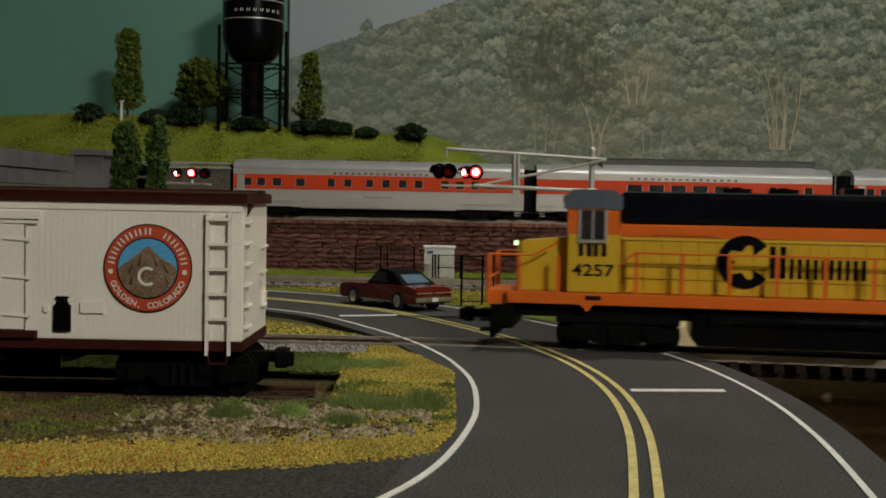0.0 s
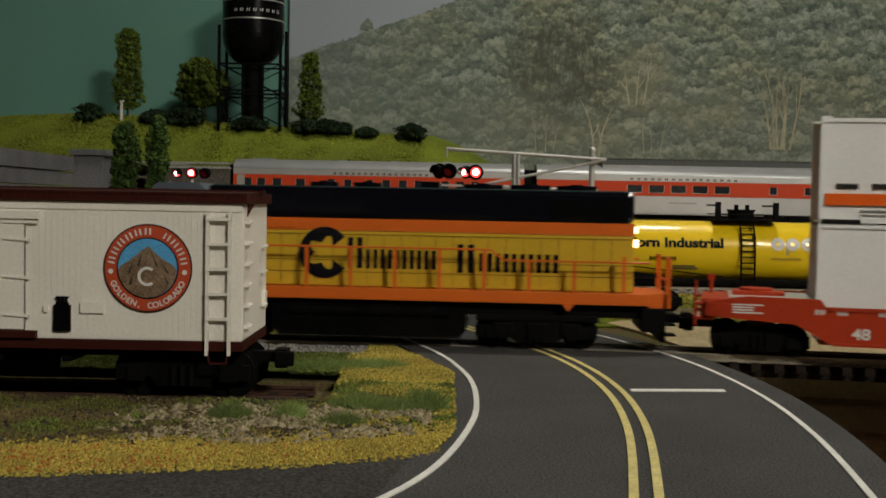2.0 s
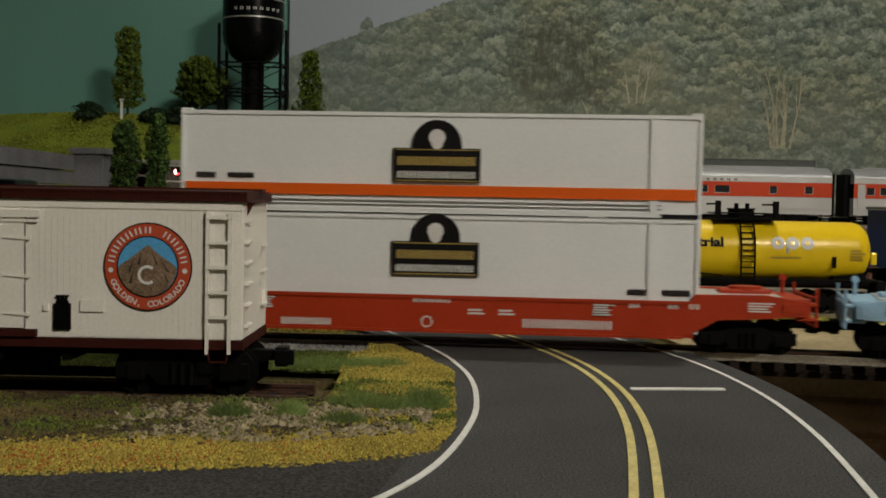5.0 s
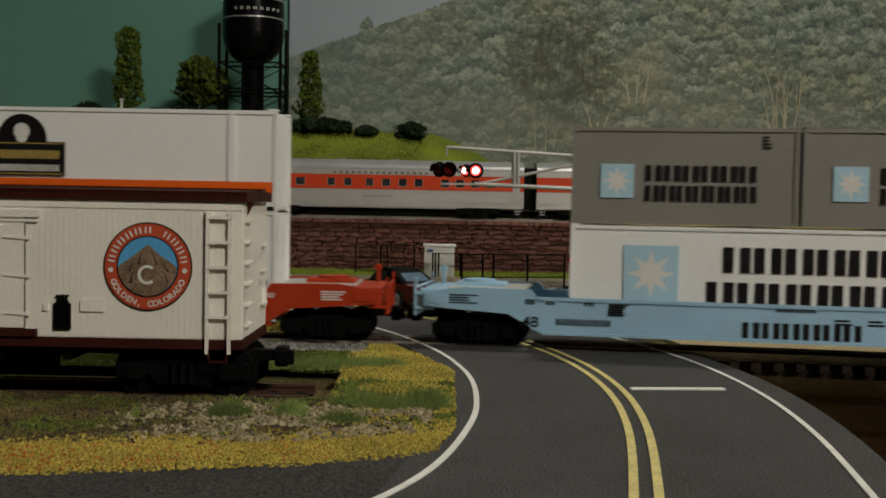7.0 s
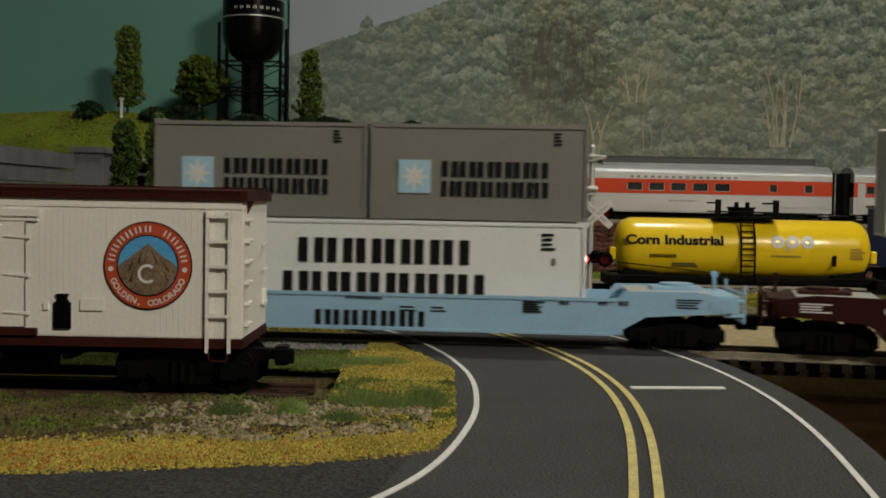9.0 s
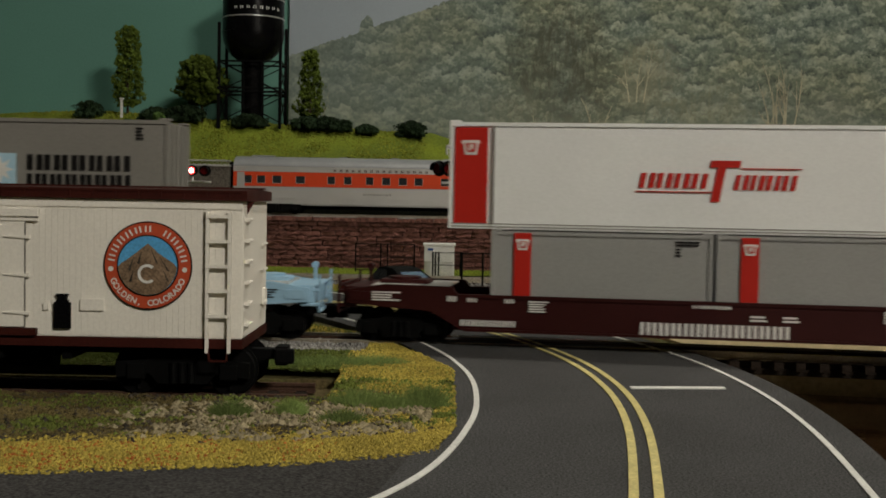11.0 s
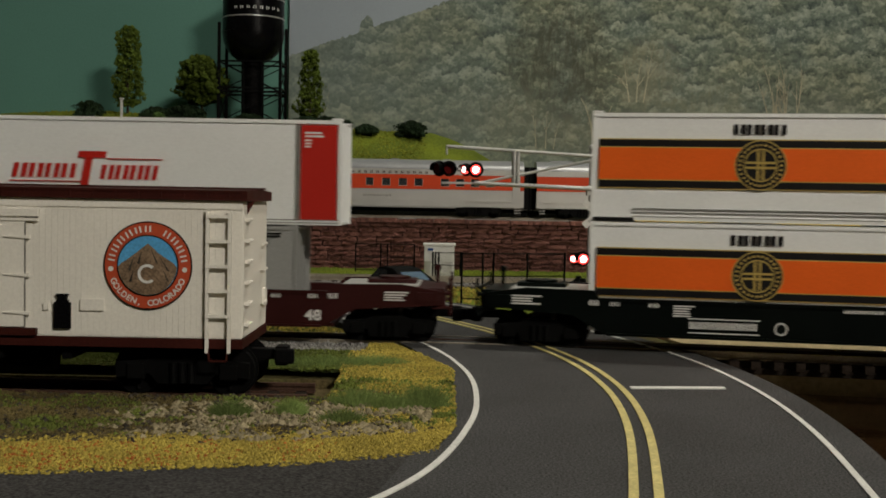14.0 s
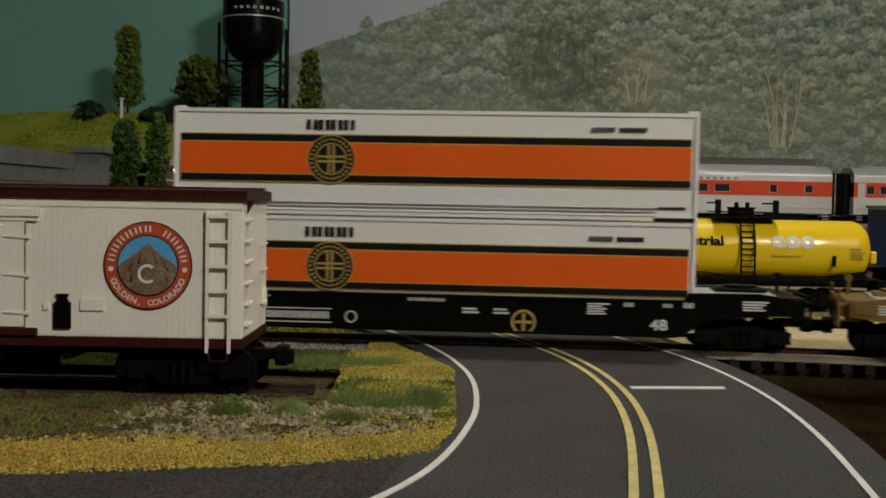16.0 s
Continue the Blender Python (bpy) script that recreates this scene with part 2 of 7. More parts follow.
    # valley haze put into the colour, paler towards the valley floor
    out = blend(span(pz, 0.17, 0.34, 0.22, 0.0, True), out, (0.230, 0.250, 0.215))
    # haze over the far end of the ridge
    out = blend(span(px, -0.26, 0.22, 0.38, 0.0, True), out, (0.195, 0.235, 0.220))
    l.new(out, b.inputs["Base Color"])
    return m


M_FOREST = forest_print()

# ---- mesh helpers ----


def box(bm, x0, x1, y0, y1, z0, z1, bevel=0.0):
    r = bmesh.ops.create_cube(bm, size=1.0)
    vs = r["verts"]
    for v in vs:
        v.co = Vector(((x0 + x1) / 2 + v.co.x * (x1 - x0), (y0 + y1) / 2 + v.co.y * (y1 - y0), (z0 + z1) / 2 + v.co.z * (z1 - z0)))
    if bevel:
        es = list({e for v in vs for e in v.link_edges})
        bmesh.ops.bevel(bm, geom=es, offset=bevel, segments=2, affect="EDGES", profile=0.6)
    return bm


def rod(bm, p, q, r, seg=8, r2=None):
    p, q = Vector(p), Vector(q)
    d = q - p
    m = Matrix.Translation((p + q) / 2) @ d.to_track_quat("Z", "Y").to_matrix().to_4x4()
    bmesh.ops.create_cone(bm, cap_ends=True, segments=seg, radius1=r, radius2=r if r2 is None else r2, depth=d.length, matrix=m)
    return bm


def ball(bm, c, r, sub=1, squash=(1, 1, 1)):
    bmesh.ops.create_icosphere(bm, subdivisions=sub, radius=r, matrix=Matrix.Translation(c) @ Matrix.Diagonal((*squash, 1)))
    return bm


def prism(bm, pts, y0, y1):
    """A solid from an outline in x and z, from y0 to y1."""
    a = [bm.verts.new((x, y0, z)) for x, z in pts]
    b = [bm.verts.new((x, y1, z)) for x, z in pts]
    n = len(pts)
    bm.faces.new(a)
    bm.faces.new(b[::-1])
    for i in range(n):
        bm.faces.new((a[i], b[i], b[(i + 1) % n], a[(i + 1) % n]))
    bmesh.ops.recalc_face_normals(bm, faces=bm.faces[:])
    return bm


def slab(bm, pts, z0, z1):
    """A flat solid from an outline in x and y."""
    a = [bm.verts.new((x, y, z0)) for x, y in pts]
    b = [bm.verts.new((x, y, z1)) for x, y in pts]
    n = len(pts)
    bm.faces.new(a[::-1])
    bm.faces.new(b)
    for i in range(n):
        bm.faces.new((a[i], a[(i + 1) % n], b[(i + 1) % n], b[i]))
    bmesh.ops.recalc_face_normals(bm, faces=bm.faces[:])
    return bm


def linked(name, bm, material, parent=None, smooth=False):
    me = bpy.data.meshes.new(name)
    bm.to_mesh(me)
    bm.free()
    me.materials.append(material)
    if smooth:
        for p in me.polygons:
            p.use_smooth = True
    ob = new(name, me)
    if parent:
        ob.parent = parent
    return ob


def part(name, bm, material, parent, label="", smooth=False):
    ob = linked(name, bm, material, parent, smooth)
    if label:
        tagged(ob, label)
    return ob


def thing(name, label, category, at=None, group="", kind=""):
    ob = new(name)
    ob.empty_display_size = 0.02
    if at is not None:
        ob.matrix_basis = at
    return tagged(ob, label, category, group, kind)


def setting(name, bm, material, label, category="", smooth=False):
    return tagged(linked(name, bm, material, None, smooth), label, category, kind="structure")


def B():
    return bmesh.new()


def letters(name, body, size, at, material, parent, bold=0.0, width=1.0, label="", align="CENTER", slant=0.0, turn=0.0):
    """Raised print that faces -y, with its base line at the given place."""
    c = bpy.data.curves.new(name, "FONT")
    c.body, c.size, c.align_x, c.offset, c.extrude, c.shear = body, size, align, bold, 0.0001, slant
    ob = bpy.data.objects.new(name, c)
    scene.collection.objects.link(ob)
    dg = bpy.context.evaluated_depsgraph_get()
    me = bpy.data.meshes.new_from_object(ob.evaluated_get(dg))
    bpy.data.objects.remove(ob)
    bpy.data.curves.remove(c)
    me.transform(Matrix.Translation(at) @ pose(0, 0, 0, 0, turn, 0) @ pose(0, 0, 0, 90, 0, 0) @ Matrix.Diagonal((width, 1, 1, 1)))
    me.materials.clear()
    me.materials.append(material)
    o = new(name, me)
    o.parent = parent
    return tagged(o, label) if label else o


def marks(name, x0, x1, z0, z1, y, count, material, parent, label="", depth=0.0003, gap=0.22, slant=0.0):
    """A row of plain upright bars, two for each character, where print stands."""
    w, h = (x1 - x0) / count, z1 - z0
    single = h >= 0.0044
    bm, ob = B(), None
    for i in range(count):
        a, b = x0 + w * i, x0 + w * (i + 1 - gap)
        t = (b - a) * 0.37
        for p, q in ((a, a + t), (b - t, b)):
            prism(bm, [(p, z0), (q, z0), (q + slant * h, z1), (p + slant * h, z1)], y - depth, y + 0.0002)
        if single:
            ob = part(name, bm, material, parent, label)
            bm = B()
    if single:
        bm.free()
        return ob
    return tagged(part(name, bm, material, parent, label), kind="stuff")


def lines_of_print(name, x0, x1, z0, z1, y, rows, material, parent, depth=0.0002):
    bm = B()
    h = (z1 - z0) / rows
    rnd = random.Random(int(x0 * 9000) + rows)
    for i in range(rows):
        box(bm, x0, x0 + (x1 - x0) * rnd.uniform(0.6, 1.0), y - depth, y + 0.0001, z0 + h * i + h * 0.2, z0 + h * i + h * 0.75)
    return part(name, bm, material, parent)


def disc(bm, cx, cz, r, y, depth=0.0003, seg=40, r_in=0.0):
    if r_in <= 0:
        prism(bm, [(cx + r * math.cos(2 * math.pi * i / seg), cz + r * math.sin(2 * math.pi * i / seg)) for i in range(seg)], y - depth, y + 0.0001)
    else:
        a = []
        for i in range(seg):
            c, s = math.cos(2 * math.pi * i / seg), math.sin(2 * math.pi * i / seg)
            a.append([bm.verts.new((cx + q * c, yy, cz + q * s)) for q, yy in ((r, y - depth), (r_in, y - depth), (r_in, y + 0.0001), (r, y + 0.0001))])
        for i in range(seg):
            j = (i + 1) % seg
            for k in range(4):
                bm.faces.new((a[i][k], a[i][(k + 1) % 4], a[j][(k + 1) % 4], a[j][k]))
        bmesh.ops.recalc_face_normals(bm, faces=bm.faces[:])
    return bm


def star(bm, cx, cz, r, r2, points, y, depth=0.0003):
    prism(bm, [((r if i % 2 == 0 else r2) * math.sin(math.pi * i / points) + cx, (r if i % 2 == 0 else r2) * math.cos(math.pi * i / points) + cz) for i in range(2 * points)], y - depth, y + 0.0001)
    return bm

# ---- the room ----
setting("floor", box(B(), -2.7, 2.7, -3.3, 2.0, -1.05, -1.0), M_FLOOR, "dark carpet floor of the train room", "floor")
setting("ceiling", box(B(), -2.7, 2.7, -3.3, 2.0, 1.40, 1.45), M_ROOMPAINT, "plain painted ceiling of the train room", "ceiling")
setting("wall_north", box(B(), -2.7, 2.7, 1.90, 2.0, -1.0, 1.40), M_WALLPAINT, "teal painted wall behind the railway layout", "wall")
setting("wall_south", box(B(), -2.7, 2.7, -3.3, -3.2, -1.0, 1.40), M_ROOMPAINT, "plain painted room wall", "wall")
setting("wall_west", box(B(), -2.7, -2.6, -3.2, 1.90, -1.0, 1.40), M_ROOMPAINT, "plain painted room wall", "wall")
setting("wall_east", box(B(), 2.6, 2.7, -3.2, 1.90, -1.0, 1.40), M_ROOMPAINT, "plain painted room wall", "wall")
for cx, cy, sx, sy in ((0.32, 1.06, 0.16, 0.12), (1.15, -1.20, 0.44, 0.30)):
    lamp = thing("ceiling_light", "white ceiling light fixture with a metal rim", "lamp", pose(cx, cy, 1.40), group="ceiling lights")
    bm = B()
    for a in ((-sx / 2 - 0.02, sx / 2 + 0.02, -sy / 2 - 0.02, -sy / 2), (-sx / 2 - 0.02, sx / 2 + 0.02, sy / 2, sy / 2 + 0.02), (-sx / 2 - 0.02, -sx / 2, -sy / 2, sy / 2), (sx / 2, sx / 2 + 0.02, -sy / 2, sy / 2)):
        box(bm, *a, -0.05, -0.001)
    part("frame", bm, M_CWHITE, lamp)
    part("diffuser", box(B(), -sx / 2, sx / 2, -sy / 2, sy / 2, -0.012, -0.003), M_PANEL, lamp)

# Printed photograph on the wall: sky panel and wooded hillside.
setting("backdrop", box(B(), -0.262, 1.9, 1.892, 1.899, 0.0, 0.75), M_SKY, "printed photo backdrop panel with pale grey sky", "backdrop")


def hillside():
    bm = B()

    def top(x):
        u = x + 0.268
        z = 0.318 + 0.385 * u - 0.06 * u * u if u < 1.6 else 0.75
        z += 0.020 * max(0.0, 1 - ((x + 0.134) / 0.012) ** 2) ** 0.5
        return z + 0.004 * noise.noise((x * 60, 0, 1.5)) + 0.004 * noise.noise((x * 170, 3, 0)) + 0.0025 * noise.noise((x * 500, 7, 0))
    xs = [-0.2615 + 0.0015 * i for i in range(1430)]
    tops = [bm.verts.new((x, 1.8905, min(0.748, top(x)))) for x in xs]
    low = [bm.verts.new((x, 1.8905, 0.002)) for x in xs]
    for i in range(len(xs) - 1):
        bm.faces.new((low[i], low[i + 1], tops[i + 1], tops[i]))
    setting("backdrop_hillside", bm, M_FOREST, "printed grey-green wooded hillside on the photo backdrop", "backdrop")


hillside()


def bare_tree(x, z, h, spread, seed, trunks, width, forks=2):
    """Pale bare stems in the print, thin as the paper."""
    bm = B()
    rnd = random.Random(seed)

    def limb(px, pz, ang, ln, w, lvl):
        qx, qz = px + ln * math.sin(ang), pz + ln * math.cos(ang)
        nx, nz = math.cos(ang) * w / 2, -math.sin(ang) * w / 2
        y = 1.8895 - 0.00002 * len(bm.faces)
        vs = [bm.verts.new(c) for c in ((px - nx, y, pz - nz), (px + nx, y, pz + nz), (qx + nx * 0.5, y, qz + nz * 0.5), (qx - nx * 0.5, y, qz - nz * 0.5))]
        bm.faces.new(vs)
        if lvl:
            limb(qx, qz, ang + rnd.uniform(-0.25, 0.25), ln * 0.6, w * 0.5, lvl - 1)
            for _ in range(forks):
                f = rnd.uniform(0.5, 1.0)
                limb(px + (qx - px) * f, pz + (qz - pz) * f, ang + rnd.uniform(-0.65, 0.65), ln * rnd.uniform(0.3, 0.5), w * 0.5, lvl - 1)
    for k in range(trunks):
        off = spread * (2 * (k + 0.5) / trunks - 1) + rnd.uniform(-0.15, 0.15) * spread
        limb(x + off, z, off / spread * 0.16 + rnd.uniform(-0.05, 0.05), h * rnd.uniform(0.42, 0.60), width * rnd.uniform(0.7, 1.4), 2)
    setting("backdrop_bare_tree", bm, M_BARE, "printed pale bare tree on the photo backdrop", "backdrop")


for i, (x, z, h, sp, k, w) in enumerate(((0.558, 0.185, 0.135, 0.017, 6, 0.0046), (0.253, 0.165, 0.105, 0.004, 2, 0.0042), (0.318, 0.255, 0.085, 0.016, 3, 0.0022), (-0.215, 0.19, 0.075, 0.012, 3, 0.0013), (0.345, 0.175, 0.060, 0.020, 3, 0.0014), (0.165, 0.175, 0.060, 0.020, 3, 0.0014))):
    bare_tree(x, z, h, sp, 30 + i, k, w)

# ---- the layout: tables at two levels ----
gr = box(B(), -2.3, 0.152, 0.556, 1.895, -0.06, -0.004)
for q in ((-2.3, 0.152, 0.10, 0.4779, -0.004), (-0.0499, 0.152, 0.478, 0.5559, -0.004), (-2.3, -0.05, 0.478, 0.5559, -0.0080)):
    box(gr, q[0], q[1], q[2], q[3], -0.06, q[4])
setting("ground", gr, M_EARTH, "earth-coloured scenic ground of the model railway", "ground")
setting("ground_far", box(B(), 0.1521, 2.3, 0.740, 1.895, -0.06, -0.004), M_EARTH, "earth-coloured scenic ground beyond the main line", "ground")
setting("ground_lower", box(B(), -2.3, 2.59, -0.75, 1.895, -0.16, -0.085), M_BROWN, "brown paper covered lower deck of the layout", "ground")
# Lower brown ground below the track, coloured dark to stand for shade; no creek.
setting("water", box(B(), 0.1522, 2.3, 0.25, 0.7399, -0.06, -0.030), M_SHADELOW, "glossy brown lower ground under the track, darkened for shade", "water")


def bank(pts_top, pts_low, name, label):
    """A rough plaster slope between two lines."""
    bm = B()
    rows = []
    n, m = 60, 9
    for i in range(n):
        f = i / (n - 1)
        col = []
        for j in range(m):
            g = j / (m - 1)
            p = [a + (b - a) * f for a, b in zip(*pts_top)]
            q = [a + (b - a) * f for a, b in zip(*pts_low)]
            c = [u + (v - u) * g for u, v in zip(p, q)]
            k = 0.006 * noise.noise((c[0] * 35, c[1] * 35, c[2] * 35)) * math.sin(math.pi * g)
            col.append(bm.verts.new((c[0] + k, c[1] - k, c[2] + k * 0.5)))
        rows.append(col)
    for i in range(n - 1):
        for j in range(m - 1):
            bm.faces.new((rows[i][j], rows[i][j + 1], rows[i + 1][j + 1], rows[i + 1][j]))
    return setting(name, bm, M_TAN, label, "bank", smooth=True)


bank(((0.1525, 0.30, -0.0045), (0.1525, 0.80, -0.0045)), ((0.175, 0.30, -0.034), (0.175, 0.80, -0.034)), "bank_near", "rough tan plaster bank beside the road")
# ---- road ----


def curve_points(ctrl, steps=14):
    """A smooth curve through a few points."""
    p = [ctrl[0]] + list(ctrl) + [ctrl[-1]]
    out = []
    for i in range(1, len(p) - 2):
        for k in range(steps):
            t = k / steps
            a, b, c, d = (np.array(q, float) for q in p[i - 1:i + 3])
            out.append(0.5 * ((2 * b) + (c - a) * t + (2 * a - 5 * b + 4 * c - d) * t * t + (3 * b - a - 3 * c + d) * t ** 3))
    out.append(np.array(ctrl[-1], float))
    return out


def normals(pts):
    ns = []
    for i in range(len(pts)):
        d = pts[min(i + 1, len(pts) - 1)] - pts[max(i - 1, 0)]
        d = d / np.linalg.norm(d)
        ns.append(np.array([d[1], -d[0]]))
    return ns


CENTRE = curve_points([(0.035, 0.18), (0.050, 0.27), (0.063, 0.340), (0.077, 0.440), (0.0805, 0.530), (0.071, 0.620), (0.045, 0.715), (0.008, 0.800), (-0.036, 0.880), (-0.085, 0.932), (-0.155, 0.985), (-0.26, 1.035), (-0.42, 1.07)])
SIDE = normals(CENTRE)


def ribbon(bm, pts, ns, a, b, z0, z1):
    rows = []
    for p, n in zip(pts, ns):
        l, r = p + n * a, p + n * b
        rows.append([bm.verts.new(c) for c in ((l[0], l[1], z0), (l[0], l[1], z1), (r[0], r[1], z1), (r[0], r[1], z0))])
    for i in range(len(rows) - 1):
        for k in range(4):
            bm.faces.new((rows[i][k], rows[i][(k + 1) % 4], rows[i + 1][(k + 1) % 4], rows[i + 1][k]))
    bm.faces.new(rows[0])
    bm.faces.new(rows[-1][::-1])
    bmesh.ops.recalc_face_normals(bm, faces=bm.faces[:])
    return bm


road = setting("road", ribbon(B(), CENTRE, SIDE, -0.078, 0.082, -0.0039, 0.0), M_ASPHALT, "dark grey asphalt model road with painted lines", "road")
apron = setting("road_apron", slab(B(), [(-0.6, 0.12), (0.05, 0.12), (0.06, 0.35), (0.02, 0.46), (0.002, 0.44), (-0.010, 0.415), (-0.035, 0.396), (-0.105, 0.368), (-0.17, 0.335), (-0.6, 0.26)], -0.0039, -0.0004), M_APRON, "dark asphalt apron joining the road", "road")


def stripe(label, lo, hi, pts, ns, a, b, material):
    n = len(pts)
    i0, i1 = int(lo * n), int(hi * n)
    return setting("road_line", ribbon(B(), pts[i0:i1], ns[i0:i1], a, b, -0.0005, 0.0005), material, label, "road marking")


stripe("double yellow centre line, worn", 0, 1, CENTRE, SIDE, -0.0052, -0.0022, M_YELLOW)
stripe("double yellow centre line, worn", 0, 1, CENTRE, SIDE, 0.0022, 0.0052, M_YELLOW)
stripe("solid white edge line", 0, 1, CENTRE, SIDE, 0.0658, 0.0682, M_LINE)
stripe("solid white edge line", 0.42, 1, CENTRE, SIDE, -0.0668, -0.0644, M_LINE)
FLARE = curve_points([(-0.075, 0.24), (-0.030, 0.300), (-0.003, 0.359), (0.0125, 0.440), (0.0160, 0.505), (0.0135, 0.560), (0.006, 0.610)])
stripe("solid white edge line curving round the corner", 0, 1, FLARE, normals(FLARE), -0.0012, 0.0012, M_LINE)
setting("stop_line", slab(B(), [(0.089, 0.5235), (0.134, 0.5275), (0.134, 0.5325), (0.089, 0.5285)], -0.0005, 0.0005), M_LINE, "white painted stop bar before the crossing", "road marking")
setting("stop_line", slab(B(), [(-0.076, 0.842), (-0.034, 0.856), (-0.035, 0.8615), (-0.077, 0.8475)], -0.0005, 0.0005), M_LINE, "white painted stop bar beyond the crossing", "road marking")

# ---- tracks ----
R, PSI, Y0 = 2.52, radians(0.848), 0.702
BEND, ARC = -0.167, 1.1


def on_track(s):
    """Place and heading on the main line, s metres along it; it bends towards the viewer on the one side."""
    x, y = min(s, BEND) * math.cos(PSI), Y0 - min(s, BEND) * math.sin(PSI)
    if s <= BEND:
        return x, y, PSI
    q = s - BEND
    a = PSI + min(q, ARC) / R
    x, y = x + R * (math.sin(a) - math.sin(PSI)), y + R * (math.cos(a) - math.cos(PSI))
    if q > ARC:
        x, y = x + (q - ARC) * math.cos(a), y - (q - ARC) * math.sin(a)
    return x, y, a


def rail_line(points, offset, z_top, material, parent, name="rail", h=0.0045, w=0.0022):
    pts = [np.array(p) for p in points]
    ns = normals(pts)
    bm = ribbon(B(), pts, ns, offset - w / 2, offset + w / 2, z_top - 0.0014, z_top)
    ribbon(bm, pts, ns, offset - w * 0.2, offset + w * 0.2, z_top - h + 0.0008, z_top - 0.0012)
    ribbon(bm, pts, ns, offset - w, offset + w, z_top - h, z_top - h + 0.0009)
    return part(name, bm, material, parent)


def tie_mesh(length=0.054, width=0.0055, h=0.0045):
    bm = box(B(), -width / 2, width / 2, -length / 2, length / 2, -h, 0, bevel=0.0005)
    me = bpy.data.meshes.new("tie")
    bm.to_mesh(me)
    bm.free()
    me.materials.append(M_TIE)
    return me


TIE = tie_mesh()


def lay_ties(points, parent, z, step, keep=None):
    """Ties at an even spacing along a polyline."""
    acc, rnd = 0.0, random.Random(3)
    for p, q in zip(points, points[1:]):
        d = math.dist(p, q)
        while acc < d:
            f = acc / d
            x, y = p[0] + (q[0] - p[0]) * f, p[1] + (q[1] - p[1]) * f
            acc += step
            if keep and not keep(x, y):
                continue
            o = new("tie", TIE)
            o.parent = parent
            o.matrix_basis = pose(x, y, z, 0, 0, math.degrees(math.atan2(q[1] - p[1], q[0] - p[0])) + rnd.uniform(-1.5, 1.5))
        acc -= d


MAIN = [on_track(-1.95 + 0.03 * i)[:2] for i in range(160)]
main_track = thing("main_track", "three-rail model railway main line with dark ties", "track", kind="structure")
for off, m in ((-0.016, M_RAIL), (0.0, M_RUST), (0.016, M_RAIL)):
    rail_line(MAIN, off, 0.0006, m, main_track)
lay_ties(MAIN, main_track, -0.0036, 0.0125, lambda x, y: -0.55 < x < 0.60 and not -0.035 < x < 0.128)
for off in (-0.016, 0.016):
    pts = [np.array(p) for p in MAIN[69:]]
    part("stringer", ribbon(B(), pts, normals(pts), off - 0.0025, off + 0.0025, -0.0120, -0.0082), M_TIE, main_track)
for s in (0.29, 0.55, 0.85, 1.2, 1.6, 2.0, 2.4, 2.7):
    x, y, a = on_track(s)
    bent = part("bent", box(box(box(B(), -0.003, 0.003, -0.022, -0.016, -0.087, -0.0121), -0.003, 0.003, 0.016, 0.022, -0.087, -0.0121), -0.004, 0.004, -0.024, 0.024, -0.0155, -0.0121), M_TIE, main_track)
    bent.matrix_basis = pose(x, y, 0, 0, 0, -math.degrees(a))
edge = [on_track(0.155 + 0.03 * i)[:2] for i in range(34)]
bm = slab(B(), [(x, y + 0.031 + 0.002 * noise.noise((x * 60, 0, 2))) for x, y in edge] + [(1.2, 0.872), (0.14, 0.872), (0.125, 0.85), (0.140, 0.80)], -0.034, -0.0018)
setting("ground_tan", bm, M_TAN, "bare tan plaster ground beside the track", "ground")
setting("crossing_panel", ribbon(B(), [np.array(on_track(-0.03 + 0.012 * i)[:2]) for i in range(13)], normals([np.array(on_track(-0.03 + 0.012 * i)[:2]) for i in range(13)]), -0.0135, -0.0025, -0.003, 0.0003), M_ASPHALT, "asphalt filler between the rails at the crossing", "road")
setting("crossing_panel_far", ribbon(B(), [np.array(on_track(-0.03 + 0.012 * i)[:2]) for i in range(13)], normals([np.array(on_track(-0.03 + 0.012 * i)[:2]) for i in range(13)]), 0.0025, 0.0135, -0.003, 0.0003), M_ASPHALT, "asphalt filler between the rails at the crossing", "road")

SPUR = [(-1.2 + 0.03 * i, 0.5225) for i in range(39)]
spur = thing("spur_track", "rusty stub track ending in the weeds", "track", kind="structure")
for off in (-0.016, 0.016):
    rail_line(SPUR, off, -0.0026, M_RUST, spur, w=0.0030)
lay_ties(SPUR, spur, -0.0062, 0.0135, lambda x, y: x > -0.55)

STUB = [(0.098 + 0.03 * i, 0.935) for i in range(70)]
stub = thing("siding_track", "model railway siding ending at a bumper", "track", kind="structure")
for off in (-0.016, 0.016):
    rail_line(STUB, off, 0.0008, M_RAIL, stub)
lay_ties(STUB, stub, -0.0030, 0.014, lambda x, y: x < 0.7)

BACK = [(-1.6 + 0.04 * i, 1.185) for i in range(90)]
back = thing("passing_track", "ballasted model railway passing track", "track", kind="structure")
for off in (-0.016, 0.0, 0.016):
    rail_line(BACK, off, 0.006, M_RAIL, back)
lay_ties(BACK, back, 0.0018, 0.016, lambda x, y: -0.35 < x < 0.35)
setting("ballast_bed", slab(B(), [(-2.2, 1.140), (2.2, 1.140), (2.2, 1.235), (-2.2, 1.235)], -0.0039, -0.0005), M_BALLAST_BED, "grey gravel ballast strip", "ballast")

HIGH = [(-1.6 + 0.04 * i, 1.535) for i in range(90)]
high = thing("upper_track", "model railway track on the raised terrace", "track", kind="structure")
for off in (-0.016, 0.0, 0.016):
    rail_line(HIGH, off, 0.0650, M_RAIL, high)
